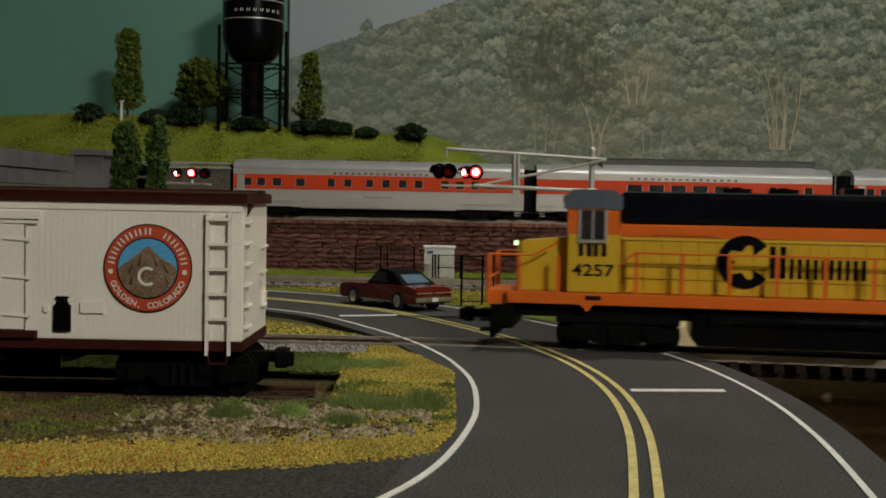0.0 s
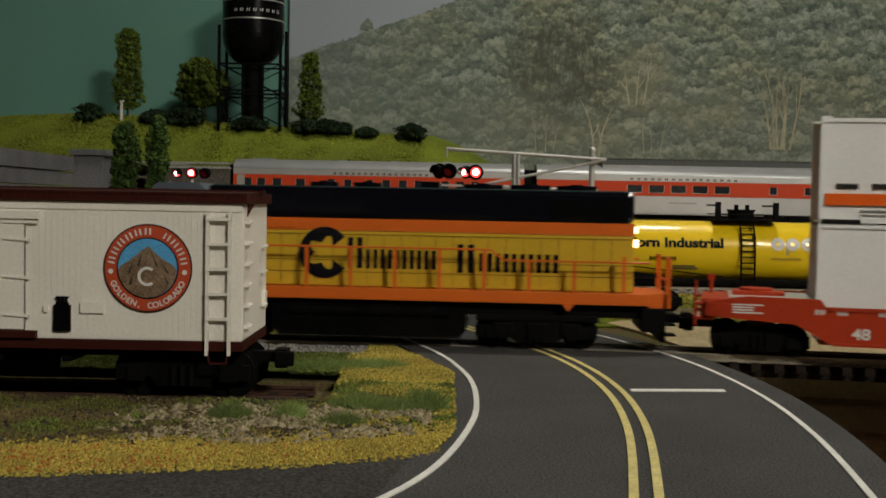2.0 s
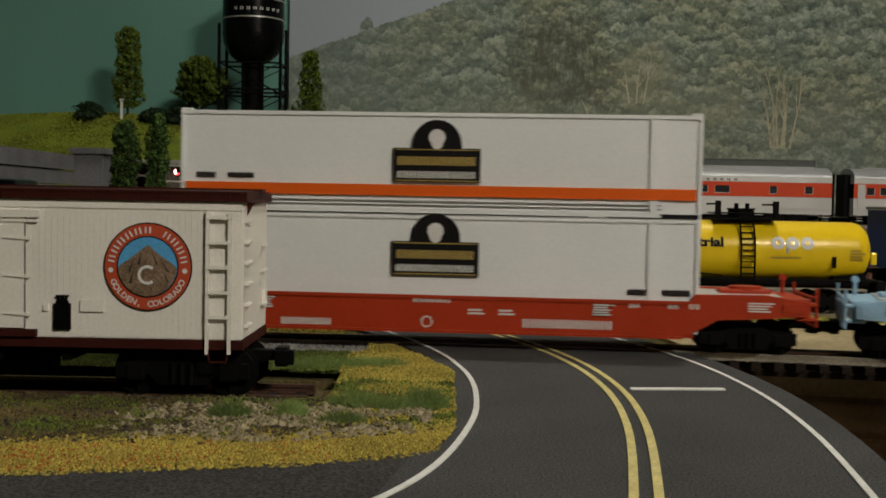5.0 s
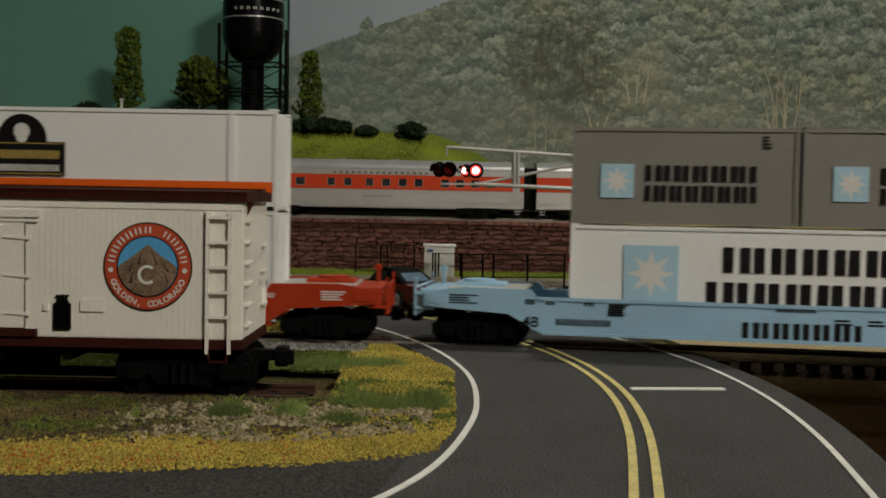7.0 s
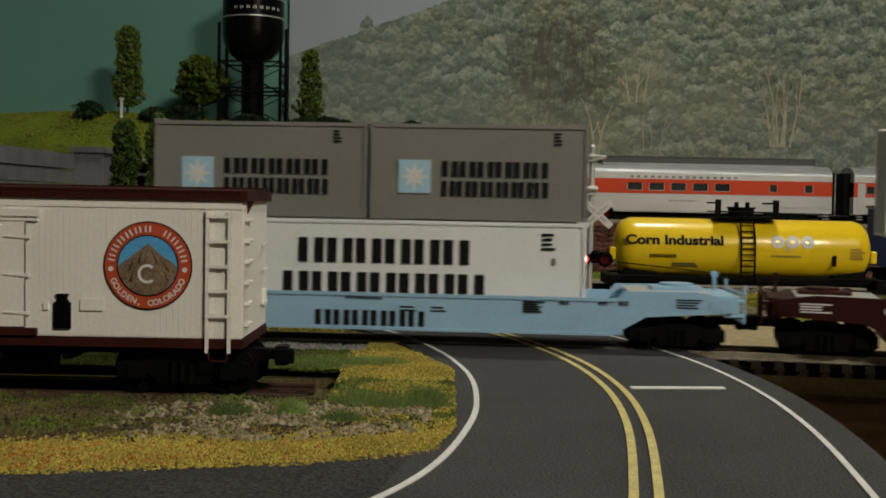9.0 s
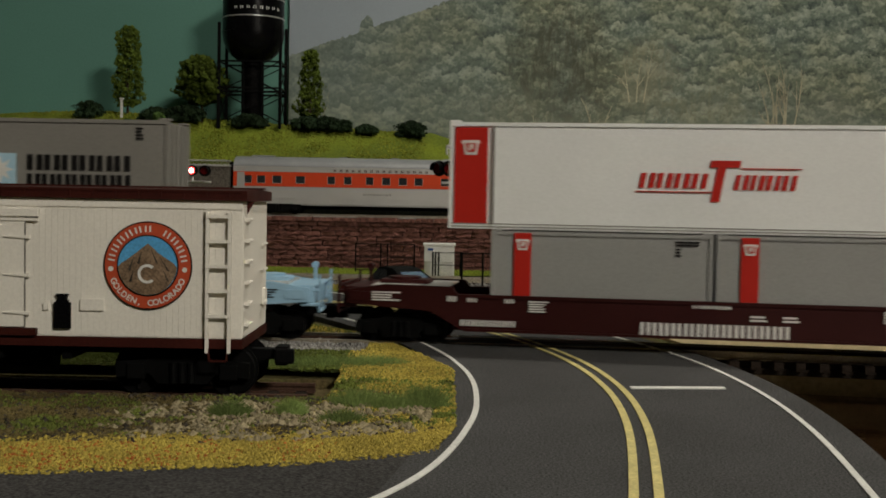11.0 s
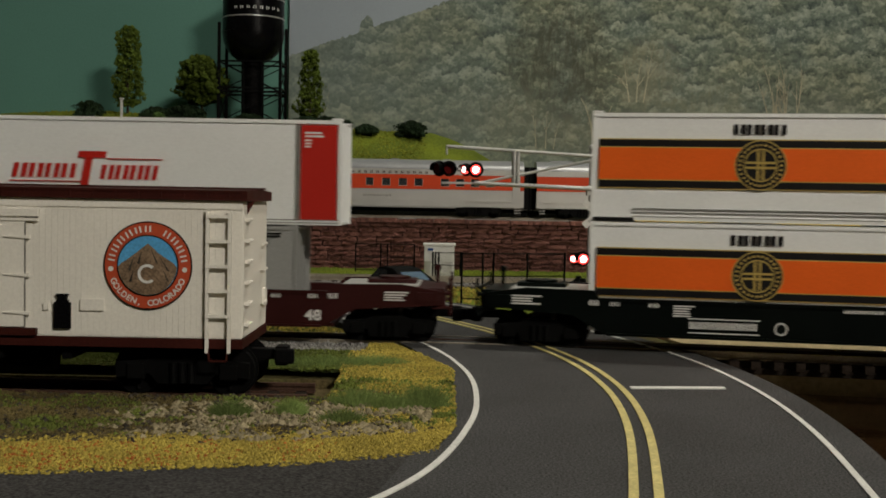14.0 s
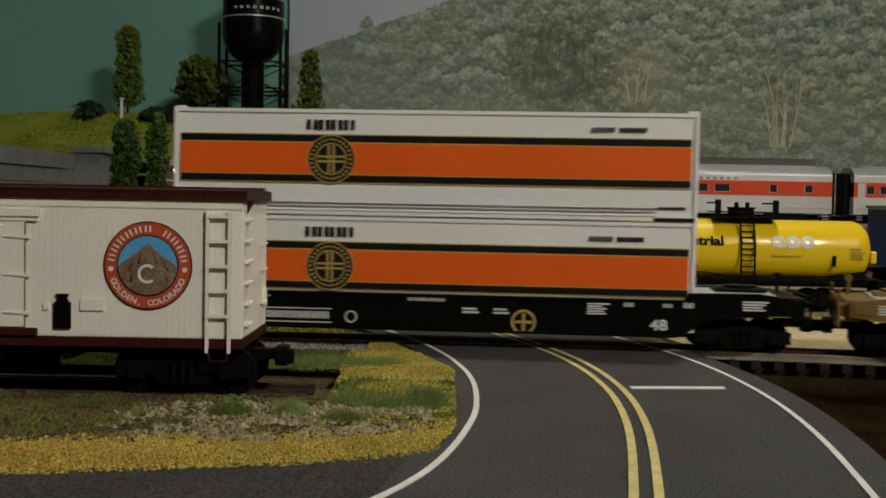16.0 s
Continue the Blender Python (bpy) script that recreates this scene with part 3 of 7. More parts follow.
lay_ties(HIGH, high, 0.0612, 0.016, lambda x, y: -0.35 < x < 0.75)

# ---- retaining wall and terrace ----
setting("terrace", box(B(), -2.3, 2.3, 1.432, 1.88, -0.004, 0.0605), M_BALLAST_BED, "gravel topped terrace that carries the upper track", "ground")
wall = thing("retaining_wall", "dark red rough stone retaining wall", "wall", kind="structure")
part("backing", box(B(), -2.3, 2.3, 1.424, 1.4318, -0.0039, 0.0575), M_MORTAR, wall)
STONES = []
for k in range(6):
    rnd = random.Random(60 + k)
    bm = box(B(), -0.5, 0.5, -0.5, 0.5, -0.5, 0.5)
    bmesh.ops.subdivide_edges(bm, edges=[e for e in bm.edges if abs(e.verts[0].co.x - e.verts[1].co.x) > 0.5], cuts=2)
    bmesh.ops.subdivide_edges(bm, edges=[e for e in bm.edges if all(v.co.y < -0.4 for v in e.verts) and abs(e.verts[0].co.z - e.verts[1].co.z) > 0.5], cuts=1)
    for v in bm.verts:
        v.co.x += rnd.uniform(-0.05, 0.05)
        v.co.z += rnd.uniform(-0.10, 0.10)
        if v.co.y < 0:
            v.co.x *= 0.90
            v.co.z *= 0.80
            v.co.y += rnd.uniform(-0.30, 0.25)
    me = bpy.data.meshes.new("stone")
    bm.to_mesh(me)
    bm.free()
    me.materials.append(M_STONE)
    STONES.append(me)
rest = B()
rnd = random.Random(9)
for row in range(10):
    x = -1.4 + rnd.uniform(-0.01, 0)
    zc = -0.0035 + 0.0061 * (row + 0.5)
    while x < 1.6:
        w = rnd.uniform(0.012, 0.026)
        if -0.245 < x < 0.31:
            o = new("stone", STONES[rnd.randrange(6)])
            o.parent = wall
            o.matrix_basis = Matrix.Translation((x + w / 2, 1.4225, zc)) @ Matrix.Diagonal((w * 0.99, 0.006, 0.0062, 1))
        else:
            box(rest, x + 0.0004, x + w - 0.0004, 1.4195 + rnd.uniform(-0.001, 0.001), 1.4238, zc - 0.0028, zc + 0.0028)
        x += w
tagged(part("outer_stones", rest, M_STONE, wall), kind="stuff")
cap = B()
x = -1.4
while x < 1.6:
    w = rnd.uniform(0.018, 0.034)
    box(cap, x, x + w - 0.001, 1.416, 1.4318, 0.0577, 0.0625 + rnd.uniform(-0.0004, 0.0008))
    x += w
part("coping", cap, M_STONE, wall)


def berm():
    bm = B()
    rows = []
    for i in range(220):
        x = -0.9 + 0.0092 * i
        rows.append([bm.verts.new((x, y, z + 0.0016 * noise.noise((x * 120, y * 200, 3)))) for y, z in ((1.560, 0.0604), (1.572, 0.0660), (1.582, 0.0745), (1.592, 0.0800), (1.604, 0.0805))])
    for p, q in zip(rows, rows[1:]):
        for j in range(4):
            bm.faces.new((p[j], q[j], q[j + 1], p[j + 1]))
    setting("ballast_berm", bm, M_BALLAST_BED, "brown-grey ballast berm behind the upper track", "ballast")


berm()


def hill():
    bm = B()
    nx, ny = 130, 36
    rows = []
    for i in range(nx):
        x = -1.5 + 1.72 * i / (nx - 1)
        crest = 0.200 + 0.014 * math.exp(-((x + 0.54) / 0.17) ** 2) - 0.012 * max(0, min(1, (x + 0.3) / 0.3))
        crest = 0.060 + (crest - 0.060) * (1 if x < -0.02 else max(0.0, 1 - ((x + 0.02) / 0.22) ** 1.4))
        col = []
        for j in range(ny):
            f = j / (ny - 1)
            y = 1.585 + 0.305 * f
            h = 0.061 + (crest - 0.061) * min(1, (f / 0.55)) ** 0.62
            h += 0.0035 * noise.noise((x * 22, y * 22, 0)) + 0.0018 * noise.noise((x * 90, y * 90, 4))
            col.append(bm.verts.new((x, y, max(h, 0.0606))))
        rows.append(col)
    for i in range(nx - 1):
        for j in range(ny - 1):
            bm.faces.new((rows[i][j], rows[i + 1][j], rows[i + 1][j + 1], rows[i][j + 1]))
    setting("ground_hill", bm, M_HILL, "bright green grassy hill behind the upper track", "hill", smooth=True)


hill()

# Concrete wing wall running back, with its end pillar, and the gravel bank behind.
wing = thing("wing_wall", "dark grey concrete wing wall with recessed bands", "wall", kind="structure")
bm = B()
for z0, z1, o in ((-0.0035, 0.080, 0.0), (0.0815, 0.098, 0.002), (0.0995, 0.116, 0.0), (0.1175, 0.136, 0.002)):
    slab(bm, [(-0.4640 + o, 1.00), (-0.4720 + o, 1.44), (-0.500, 1.44), (-0.500, 1.00)], z0, z1)
part("panel", bm, M_CONCRETE, wing)
bm = box(B(), -0.4720, -0.4340, 1.44, 1.478, -0.0035, 0.138, bevel=0.0015)
box(bm, -0.4760, -0.4300, 1.436, 1.482, 0.1382, 0.1460, bevel=0.001)
part("pillar", bm, M_CONCRETE, wing)
truss = thing("girder_bridge", "grey lattice girder with a speckled gravel face", "bridge", kind="structure")
part("face", box(B(), -0.4335, -0.285, 1.500, 1.512, 0.0607, 0.126), M_BALLAST_BED, truss)
bm = box(B(), -0.4335, -0.285, 1.498, 1.514, 0.1262, 0.1285)
box(bm, -0.4335, -0.285, 1.498, 1.514, 0.1325, 0.1345)
for i in range(22):
    x = -0.433 + 0.0067 * i
    rod(bm, (x, 1.506, 0.1280), (x + 0.0034, 1.506, 0.1330), 0.0007, 6)
    rod(bm, (x + 0.0034, 1.506, 0.1330), (x + 0.0067, 1.506, 0.1280), 0.0007, 6)
part("lattice", bm, M_STEELGREY, truss)
# ---- rolling stock ----


def wheelset(parent, x, z, r, name="wheelset"):
    bm = rod(B(), (0, -0.021, 0), (0, 0.021, 0), 0.0016, 8)
    for s in (-1, 1):
        rod(bm, (0, s * 0.0155, 0), (0, s * 0.0195, 0), r, 24)
        rod(bm, (0, s * 0.0145, 0), (0, s * 0.0156, 0), r * 1.1, 24)
        for k in range(4):
            a = k * math.pi / 2
            rod(bm, (0, s * 0.0194, 0), (r * 0.8 * math.cos(a), s * 0.0200, r * 0.8 * math.sin(a)), r * 0.10, 5)
    ob = part(name, bm, M_BLACK, parent)
    ob.location = (x, 0, z)
    return ob


SPIN = []


def truck(parent, x, r=0.0088, base=0.037, material=None, half=0.0225, axles=2):
    material = material or M_BLACK
    t = new("truck")
    t.empty_display_size = 0.01
    t.parent = parent
    t.location = (x, 0, 0)
    for s in (-1, 1):
        y = s * half
        hb = base / 2
        bm = prism(B(), [(-hb - 0.009, r - 0.003), (-hb - 0.009, r + 0.004), (-hb + 0.006, r + 0.0055), (-0.009, r + 0.0075), (0.009, r + 0.0075), (hb - 0.006, r + 0.0055), (hb + 0.009, r + 0.004),
                         (hb + 0.009, r - 0.003), (hb - 0.006, r - 0.001), (0.011, r - 0.0055), (-0.011, r - 0.0055), (-hb + 0.006, r - 0.001)], y - 0.002, y + 0.002)
        for ax in (-hb, hb):
            box(bm, ax - 0.004, ax + 0.004, y + s * 0.0019 - 0.0012, y + s * 0.0019 + 0.0012, r - 0.0035, r + 0.0035, bevel=0.0006)
        for q in (-0.004, 0.0, 0.004):
            rod(bm, (q, y + s * 0.0022, r - 0.005), (q, y + s * 0.0022, r + 0.004), 0.0016, 8)
        part("side_frame", bm, material, t)
    part("bolster", box(B(), -0.006, 0.006, -half, half, r + 0.001, r + 0.009, bevel=0.001), material, t)
    for i in range(axles):
        w = wheelset(t, -base / 2 + base * i / (axles - 1), r, r)
        if parent in MOVING:
            SPIN.append((w, w.location.copy(), r))
    return t


def coupler(parent, x, side, z=0.0165):
    bm = box(B(), min(x, x + side * 0.016), max(x, x + side * 0.016), -0.003, 0.003, z - 0.0025, z + 0.0025, bevel=0.0006)
    k = x + side * 0.016
    box(bm, min(k, k + side * 0.006), max(k, k + side * 0.006), -0.0055, 0.0045, z - 0.005, z + 0.004, bevel=0.001)
    box(bm, min(k, k + side * 0.009), max(k, k + side * 0.009), -0.0065, -0.003, z - 0.004, z + 0.003, bevel=0.001)
    return part("coupler", bm, M_BLACK, parent)


MOVING = []          # (thing, s at start)
START = {}


def rides(ob, s0):
    MOVING.append(ob)
    START[ob] = s0
    return ob


def well_car(label, s0, paint, mark, print_at):
    car = rides(thing("well_car", label, "rail car", group="double-stack well cars"), s0)
    for s in (-1, 1):
        y = s * 0.0315
        out = [(-0.143, 0.0092), (0.143, 0.0092), (0.163, 0.0205), (0.196, 0.0225), (0.213, 0.024), (0.213, 0.032), (0.190, 0.0355), (0.150, 0.0350), (0.147, 0.0307), (-0.147, 0.0307), (-0.150, 0.0350), (-0.190, 0.0355), (-0.213, 0.032), (-0.213, 0.024), (-0.196, 0.0225), (-0.163, 0.0205)]
        part("side_panel", prism(B(), out, y - 0.0015, y + 0.0015), paint, car)
        bm = box(B(), -0.146, 0.146, y + s * 0.0016 - 0.001, y + s * 0.0016 + 0.001, 0.0290, 0.0310)
        box(bm, -0.143, 0.143, y + s * 0.0016 - 0.001, y + s * 0.0016 + 0.001, 0.0092, 0.0108)
        for q in (-0.205, 0.205):
            box(bm, q - 0.006, q + 0.006, y + s * 0.0016 - 0.0008, y + s * 0.0016 + 0.0008, 0.0255, 0.0310)
        part("sill", bm, paint, car)
    part("floor", box(B(), -0.150, 0.150, -0.0299, 0.0299, 0.0094, 0.0116), paint, car)
    for s in (-1, 1):
        a, b = sorted((s * 0.158, s * 0.216))
        bm = box(B(), a, b, -0.0299, 0.0299, 0.0225, 0.0335, bevel=0.001)
        box(bm, min(s * 0.168, s * 0.198), max(s * 0.168, s * 0.198), -0.010, 0.010, 0.0336, 0.0370, bevel=0.001)
        rod(bm, (s * 0.184, 0, 0.0365), (s * 0.184, 0, 0.0385), 0.010, 16)
        part("end_deck", bm, paint, car)
        bm = B()
        for y in (-0.029, -0.012, 0.012, 0.029):
            rod(bm, (s * 0.219, y, 0.018), (s * 0.219, y, 0.040 if abs(y) > 0.02 else 0.034), 0.0009, 6)
        rod(bm, (s * 0.219, -0.029, 0.018), (s * 0.219, 0.029, 0.018), 0.0009, 6)
        rod(bm, (s * 0.219, -0.029, 0.034), (s * 0.219, 0.029, 0.034), 0.0009, 6)
        for y in (-0.029, 0.029):
            rod(bm, (s * 0.208, y, 0.0305), (s * 0.219, y, 0.0305), 0.0012, 6)
            rod(bm, (s * 0.208, y, 0.022), (s * 0.219, y, 0.022), 0.0012, 6)
        part("end_railing", bm, paint, car)
        bm = rod(B(), (s * 0.210, 0.020, 0.033), (s * 0.210, 0.020, 0.041), 0.0012, 8)
        rod(bm, (s * 0.2100, 0.018, 0.043), (s * 0.2100, 0.022, 0.043), 0.0022, 12)
        part("brake_wheel", bm, paint, car)
        bm = box(B(), min(s * 0.154, s * 0.200), max(s * 0.154, s * 0.200), -0.026, 0.026, 0.0335, 0.0345)
        part("tread_plate", bm, M_STEELGREY, car, "worn grey anti-slip tread plates")
        truck(car, s * 0.182)
        coupler(car, s * 0.204, s)
    y = -0.0331
    lines_of_print("small_print", -0.198, -0.180, 0.0255, 0.0315, y, 4, mark, car)
    lines_of_print("small_print", 0.180, 0.198, 0.0255, 0.0315, y, 4, mark, car)
    for q in (-0.150, -0.138, -0.116, 0.150, 0.138, 0.116):
        marks("load_mark", q - 0.003, q + 0.003, 0.0265, 0.0295, y, 2, mark, car)
    lines_of_print("small_print", -0.105, -0.092, 0.0215, 0.0285, y - 0.001, 5, mark, car)
    lines_of_print("small_print", 0.092, 0.105, 0.0215, 0.0285, y - 0.001, 5, mark, car)
    lines_of_print("small_print", 0.020, 0.032, 0.020, 0.024, y, 2, mark, car)
    lines_of_print("small_print", 0.038, 0.050, 0.020, 0.024, y, 2, mark, car)
    marks("name_mark", -0.012, 0.010, 0.0268, 0.0288, y, 9, mark, car)
    for q in print_at:
        letters("number", "48", 0.0085, (q, y, 0.0135), mark, car, bold=0.0002, width=1.15)
    return car


def container(label, s0, x0, x1, z0, z1, paint, rib=0.0, group="shipping containers"):
    c = rides(thing("shipping_container", label, "container", group=group), s0)
    part("shell", box(B(), x0 + 0.001, x1 - 0.001, -0.0285, 0.0205, z0, z1 - 0.0008, bevel=0.0004), paint, c)
    bm = B()
    for s in (-1, 1):
        y = -0.0287 if s < 0 else 0.0207
        box(bm, x0, x1, y - 0.0009, y + 0.0009, z1 - 0.0022, z1)
        box(bm, x0, x1, y - 0.0009, y + 0.0009, z0, z0 + 0.0028)
        for x in (x0, x1 - 0.0022):
            box(bm, x, x + 0.0022, y - 0.0010, y + 0.0010, z0, z1 - 0.0001)
    part("rail_frame", bm, paint, c)
    if rib:
        bm = B()
        n = int((x1 - x0) / rib)
        for s in (-1, 1):
            for i in range(1, n):
                x = x0 + (x1 - x0) * i / n
                box(bm, x - 0.0007, x + 0.0007, s * 0.0287 - 0.0004, s * 0.0287 + 0.0004, z0 + 0.003, z1 - 0.0024)
        part("ribs", bm, paint, c)
    for s in (-1, 1):
        xe = x1 if s > 0 else x0
        bm = B()
        for y in (-0.020, -0.010, 0.002, 0.012):
            rod(bm, (xe - 0.0002 * s, y, z0 + 0.002), (xe - 0.0002 * s, y, z1 - 0.002), 0.0007, 6)
        part("door_bar", bm, paint, c)
        for y in (-0.0260, 0.0180):
            bm = B()
            box(bm, min(xe - s * 0.006, xe), max(xe - s * 0.006, xe), y - 0.0035, y + 0.0035, z1, z1 + 0.0012, bevel=0.0003)
            part("corner_casting", bm, paint, c)
    return c


FY = -0.0292


# golden-pig style double stack
S1 = 0.623
well_car("bright red well car carrying two white containers", S1, M_CARRED, M_PRINTWHITE, (-0.128,))
for k, (z0, z1) in enumerate(((0.012, 0.0775), (0.0785, 0.1372))):
    c = container("white long container with a dark arched emblem", S1, -0.1525, 0.1525, z0, z1, M_CWHITE, rib=0.0)
    zc = z0 + (0.030 if k == 0 else 0.018)
    bm = prism(B(), [(-0.0255, zc), (0.0255, zc), (0.0255, zc + 0.020), (0.0145, zc + 0.020)] + [(0.0145 * math.cos(a), zc + 0.022 + 0.0145 * math.sin(a)) for a in [math.pi * i / 14 for i in range(15)]] + [(-0.0145, zc + 0.020), (-0.0255, zc + 0.020)], FY - 0.0012, FY)
    e = part("emblem", bm, M_PRINTBLACK, c, "black arched emblem panel")
    bm = B()
    for a in ((-0.0245, 0.0245, zc + 0.0008, zc + 0.0013), (-0.0245, 0.0245, zc + 0.0188, zc + 0.0193)):
        box(bm, a[0], a[1], FY - 0.0014, FY - 0.0011, a[2], a[3])
    part("emblem_edge", bm, M_GOLD, e)
    marks("emblem_print", -0.023, 0.023, zc + 0.0025, zc + 0.0065, FY - 0.0011, 15, M_PRINTWHITE, e)
    marks("emblem_print", -0.023, 0.023, zc + 0.0100, zc + 0.0150, FY - 0.0011, 14, M_GOLD, e)
    bm = disc(B(), 0, zc + 0.0262, 0.0048, FY - 0.0011)
    disc(bm, 0, zc + 0.0228, 0.0034, FY - 0.0012)
    part("emblem_shape", bm, M_PRINTWHITE, e)
    if k == 1:
        part("stripe", box(B(), -0.1495, 0.1495, FY - 0.0010, FY + 0.0004, z0 + 0.010, z0 + 0.0165), M_BORANGE, c, "orange stripe")
        marks("number_mark", -0.143, -0.131, z0 + 0.019, z0 + 0.0222, FY, 4, M_PRINTBLACK, c)
        marks("number_mark", -0.124, -0.108, z0 + 0.019, z0 + 0.0222, FY, 6, M_PRINTBLACK, c)
        part("fork_pocket", box(B(), -0.151, -0.130, FY - 0.0011, FY + 0.0004, z0 - 0.0005, z0 + 0.002), M_PRINTBLACK, c)
        part("fork_pocket", box(B(), 0.130, 0.151, FY - 0.0011, FY + 0.0004, z0 - 0.0005, z0 + 0.002), M_PRINTBLACK, c)
        bm = B()
        for q in (0.0045, 0.0068):
            box(bm, -0.130, 0.130, FY - 0.0007, FY + 0.0004, z0 + q, z0 + q + 0.0004)
        part("seam", bm, M_CGREY, c)
    else:
        marks("number_mark", 0.112, 0.125, z0 + 0.0215, z0 + 0.0250, FY, 4, M_PRINTBLACK, c)
        marks("number_mark", 0.132, 0.148, z0 + 0.0215, z0 + 0.0250, FY, 6, M_PRINTBLACK, c)
    part("post", box(B(), 0.123, 0.1275, FY - 0.0008, FY + 0.0004, z0 + 0.003, z1 - 0.0024), M_CWHITE, c)
car1 = MOVING[[i for i, o in enumerate(MOVING) if START[o] == S1][0]]
marks("road_mark", -0.090, -0.060, 0.0120, 0.0160, -0.0331, 9, M_PRINTWHITE, car1)
marks("type_mark", 0.052, 0.104, 0.0135, 0.0185, -0.0331, 11, M_PRINTWHITE, car1)
bm = disc(B(), -0.004, 0.0155, 0.0034, -0.0331, r_in=0.0026)
part("round_mark", bm, M_PRINTWHITE, car1)

# star-emblem double stack
S2 = 1.082
car2 = well_car("light blue well car carrying grey and white containers", S2, M_CARBLUE, M_PRINTBLACK, (-0.150,))
marks("name_mark", -0.030, 0.036, 0.0115, 0.0205, -0.0331, 6, M_PRINTBLACK, car2, gap=0.14)
marks("road_mark", -0.135, -0.103, 0.0150, 0.0188, -0.0331, 9, M_PRINTBLACK, car2)


def star_emblem(c, x0, x1, z0, z1):
    e = part("emblem", box(B(), x0, x1, FY - 0.0006, FY + 0.0004, z0, z1, bevel=0.0002), M_PALEBLUE, c, "pale blue square emblem with a white star")
    part("star", star(B(), (x0 + x1) / 2, (z0 + z1) / 2, (x1 - x0) * 0.44, (x1 - x0) * 0.20, 8, FY - 0.0006), M_PRINTWHITE, e)


c = container("long white container with black block print", S2, -0.128, 0.128, 0.012, 0.0735, M_CWHITE)
star_emblem(c, -0.097, -0.066, 0.0300, 0.0625)
marks("name_mark", -0.041, 0.062, 0.0480, 0.0625, FY, 6, M_PRINTBLACK, c, "black block print", gap=0.12)
marks("name_mark", -0.050, 0.071, 0.0280, 0.0425, FY, 7, M_PRINTBLACK, c, "black block print", gap=0.12)
lines_of_print("small_print", 0.102, 0.110, 0.057, 0.068, FY, 4, M_PRINTBLACK, c)
part("latch_mark", box(B(), 0.108, 0.1105, FY - 0.0004, FY, 0.049, 0.053), M_CGREY, c)
for k, x0 in enumerate((-0.128, 0.001)):
    c = container("short grey container with star emblem and black print", S2, x0, x0 + 0.127, 0.0745, 0.1300, M_CGREY, rib=0.0)
    star_emblem(c, x0 + 0.0165, x0 + 0.0355, 0.0895, 0.1090)
    marks("name_mark", x0 + 0.042, x0 + 0.105, 0.0995, 0.1085, FY, 6, M_PRINTBLACK, c, "black block print", gap=0.12)
    marks("name_mark", x0 + 0.042, x0 + 0.105, 0.0880, 0.0970, FY, 7, M_PRINTBLACK, c, "black block print", gap=0.12)
    lines_of_print("small_print", x0 + 0.107, x0 + 0.112, 0.118, 0.126, FY, 4, M_PRINTBLACK, c)

# keystone double stack
S3 = 1.535
car3 = well_car("dark maroon well car with white serif print", S3, M_CARMAROON, M_PRINTWHITE, (0.138,))
marks("name_mark", -0.041, 0.043, 0.0105, 0.0180, -0.0331, 12, M_PRINTWHITE, car3, gap=0.18)
marks("road_mark", -0.145, -0.112, 0.0125, 0.0160, -0.0331, 9, M_PRINTWHITE, car3)


def keystone(c, x, z, s):
    bm = prism(B(), [(x - s * 0.62, z - s * 0.7), (x + s * 0.62, z - s * 0.7), (x + s * 0.8, z + s * 0.45), (x + s, z + s * 0.45), (x + s * 0.9, z + s * 0.8), (x - s * 0.9, z + s * 0.8), (x - s, z + s * 0.45), (x - s * 0.8, z + s * 0.45)], FY - 0.0013, FY)
    k = part("keystone", bm, M_PRINTWHITE, c, "white keystone emblem")
    part("keystone_inner", prism(B(), [(x - s * 0.42, z - s * 0.45), (x + s * 0.42, z - s * 0.45), (x + s * 0.6, z + s * 0.5), (x - s * 0.6, z + s * 0.5)], FY - 0.0015, FY - 0.0012), M_REDPANEL, k)
    part("keystone_bar", box(box(B(), x - s * 0.25, x - s * 0.05, FY - 0.0017, FY - 0.0014, z - s * 0.3, z + s * 0.4), x + s * 0.05, x + s * 0.3, FY - 0.0017, FY - 0.0014, z - s * 0.1, z + s * 0.4), M_PRINTWHITE, k)


for k, x0 in enumerate((-0.128, 0.001)):
    c = container("short grey container with a red upright panel", S3, x0, x0 + 0.127, 0.012, 0.0685, M_PGREY)
    part("red_panel", box(B(), x0 + 0.0135, x0 + 0.0235, FY - 0.0008, FY + 0.0004, 0.0125, 0.0675), M_REDPANEL, c, "red upright panel")
    keystone(c, x0 + 0.0185, 0.0605, 0.0042)
    lines_of_print("small_print", x0 + 0.106, x0 + 0.121, 0.0615, 0.0650, FY, 2, M_PRINTBLACK, c)
    lines_of_print("small_print", x0 + 0.106, x0 + 0.110, 0.0555, 0.0610, FY, 3, M_PRINTBLACK, c)
c = container("long white container with red end panels and red print", S3, -0.1535, 0.1535, 0.0695, 0.1315, M_CWHITE)
for a, b in ((-0.1505, -0.131), (0.129, 0.1505)):
    part("red_panel", box(B(), a, b, FY - 0.0008, FY + 0.0004, 0.0725, 0.1285), M_REDPANEL, c, "red end panel")
keystone(c, -0.141, 0.1165, 0.0056)
lines_of_print("small_print", 0.1315, 0.147, 0.121, 0.125, FY - 0.0008, 2, M_PRINTWHITE, c)
lines_of_print("small_print", 0.1315, 0.136, 0.115, 0.1205, FY - 0.0008, 3, M_PRINTWHITE, c)
bm = B()
for a in (-0.1285, 0.1265):
    box(bm, a, a + 0.0015, FY - 0.0009, FY + 0.0004, 0.0725, 0.1290)
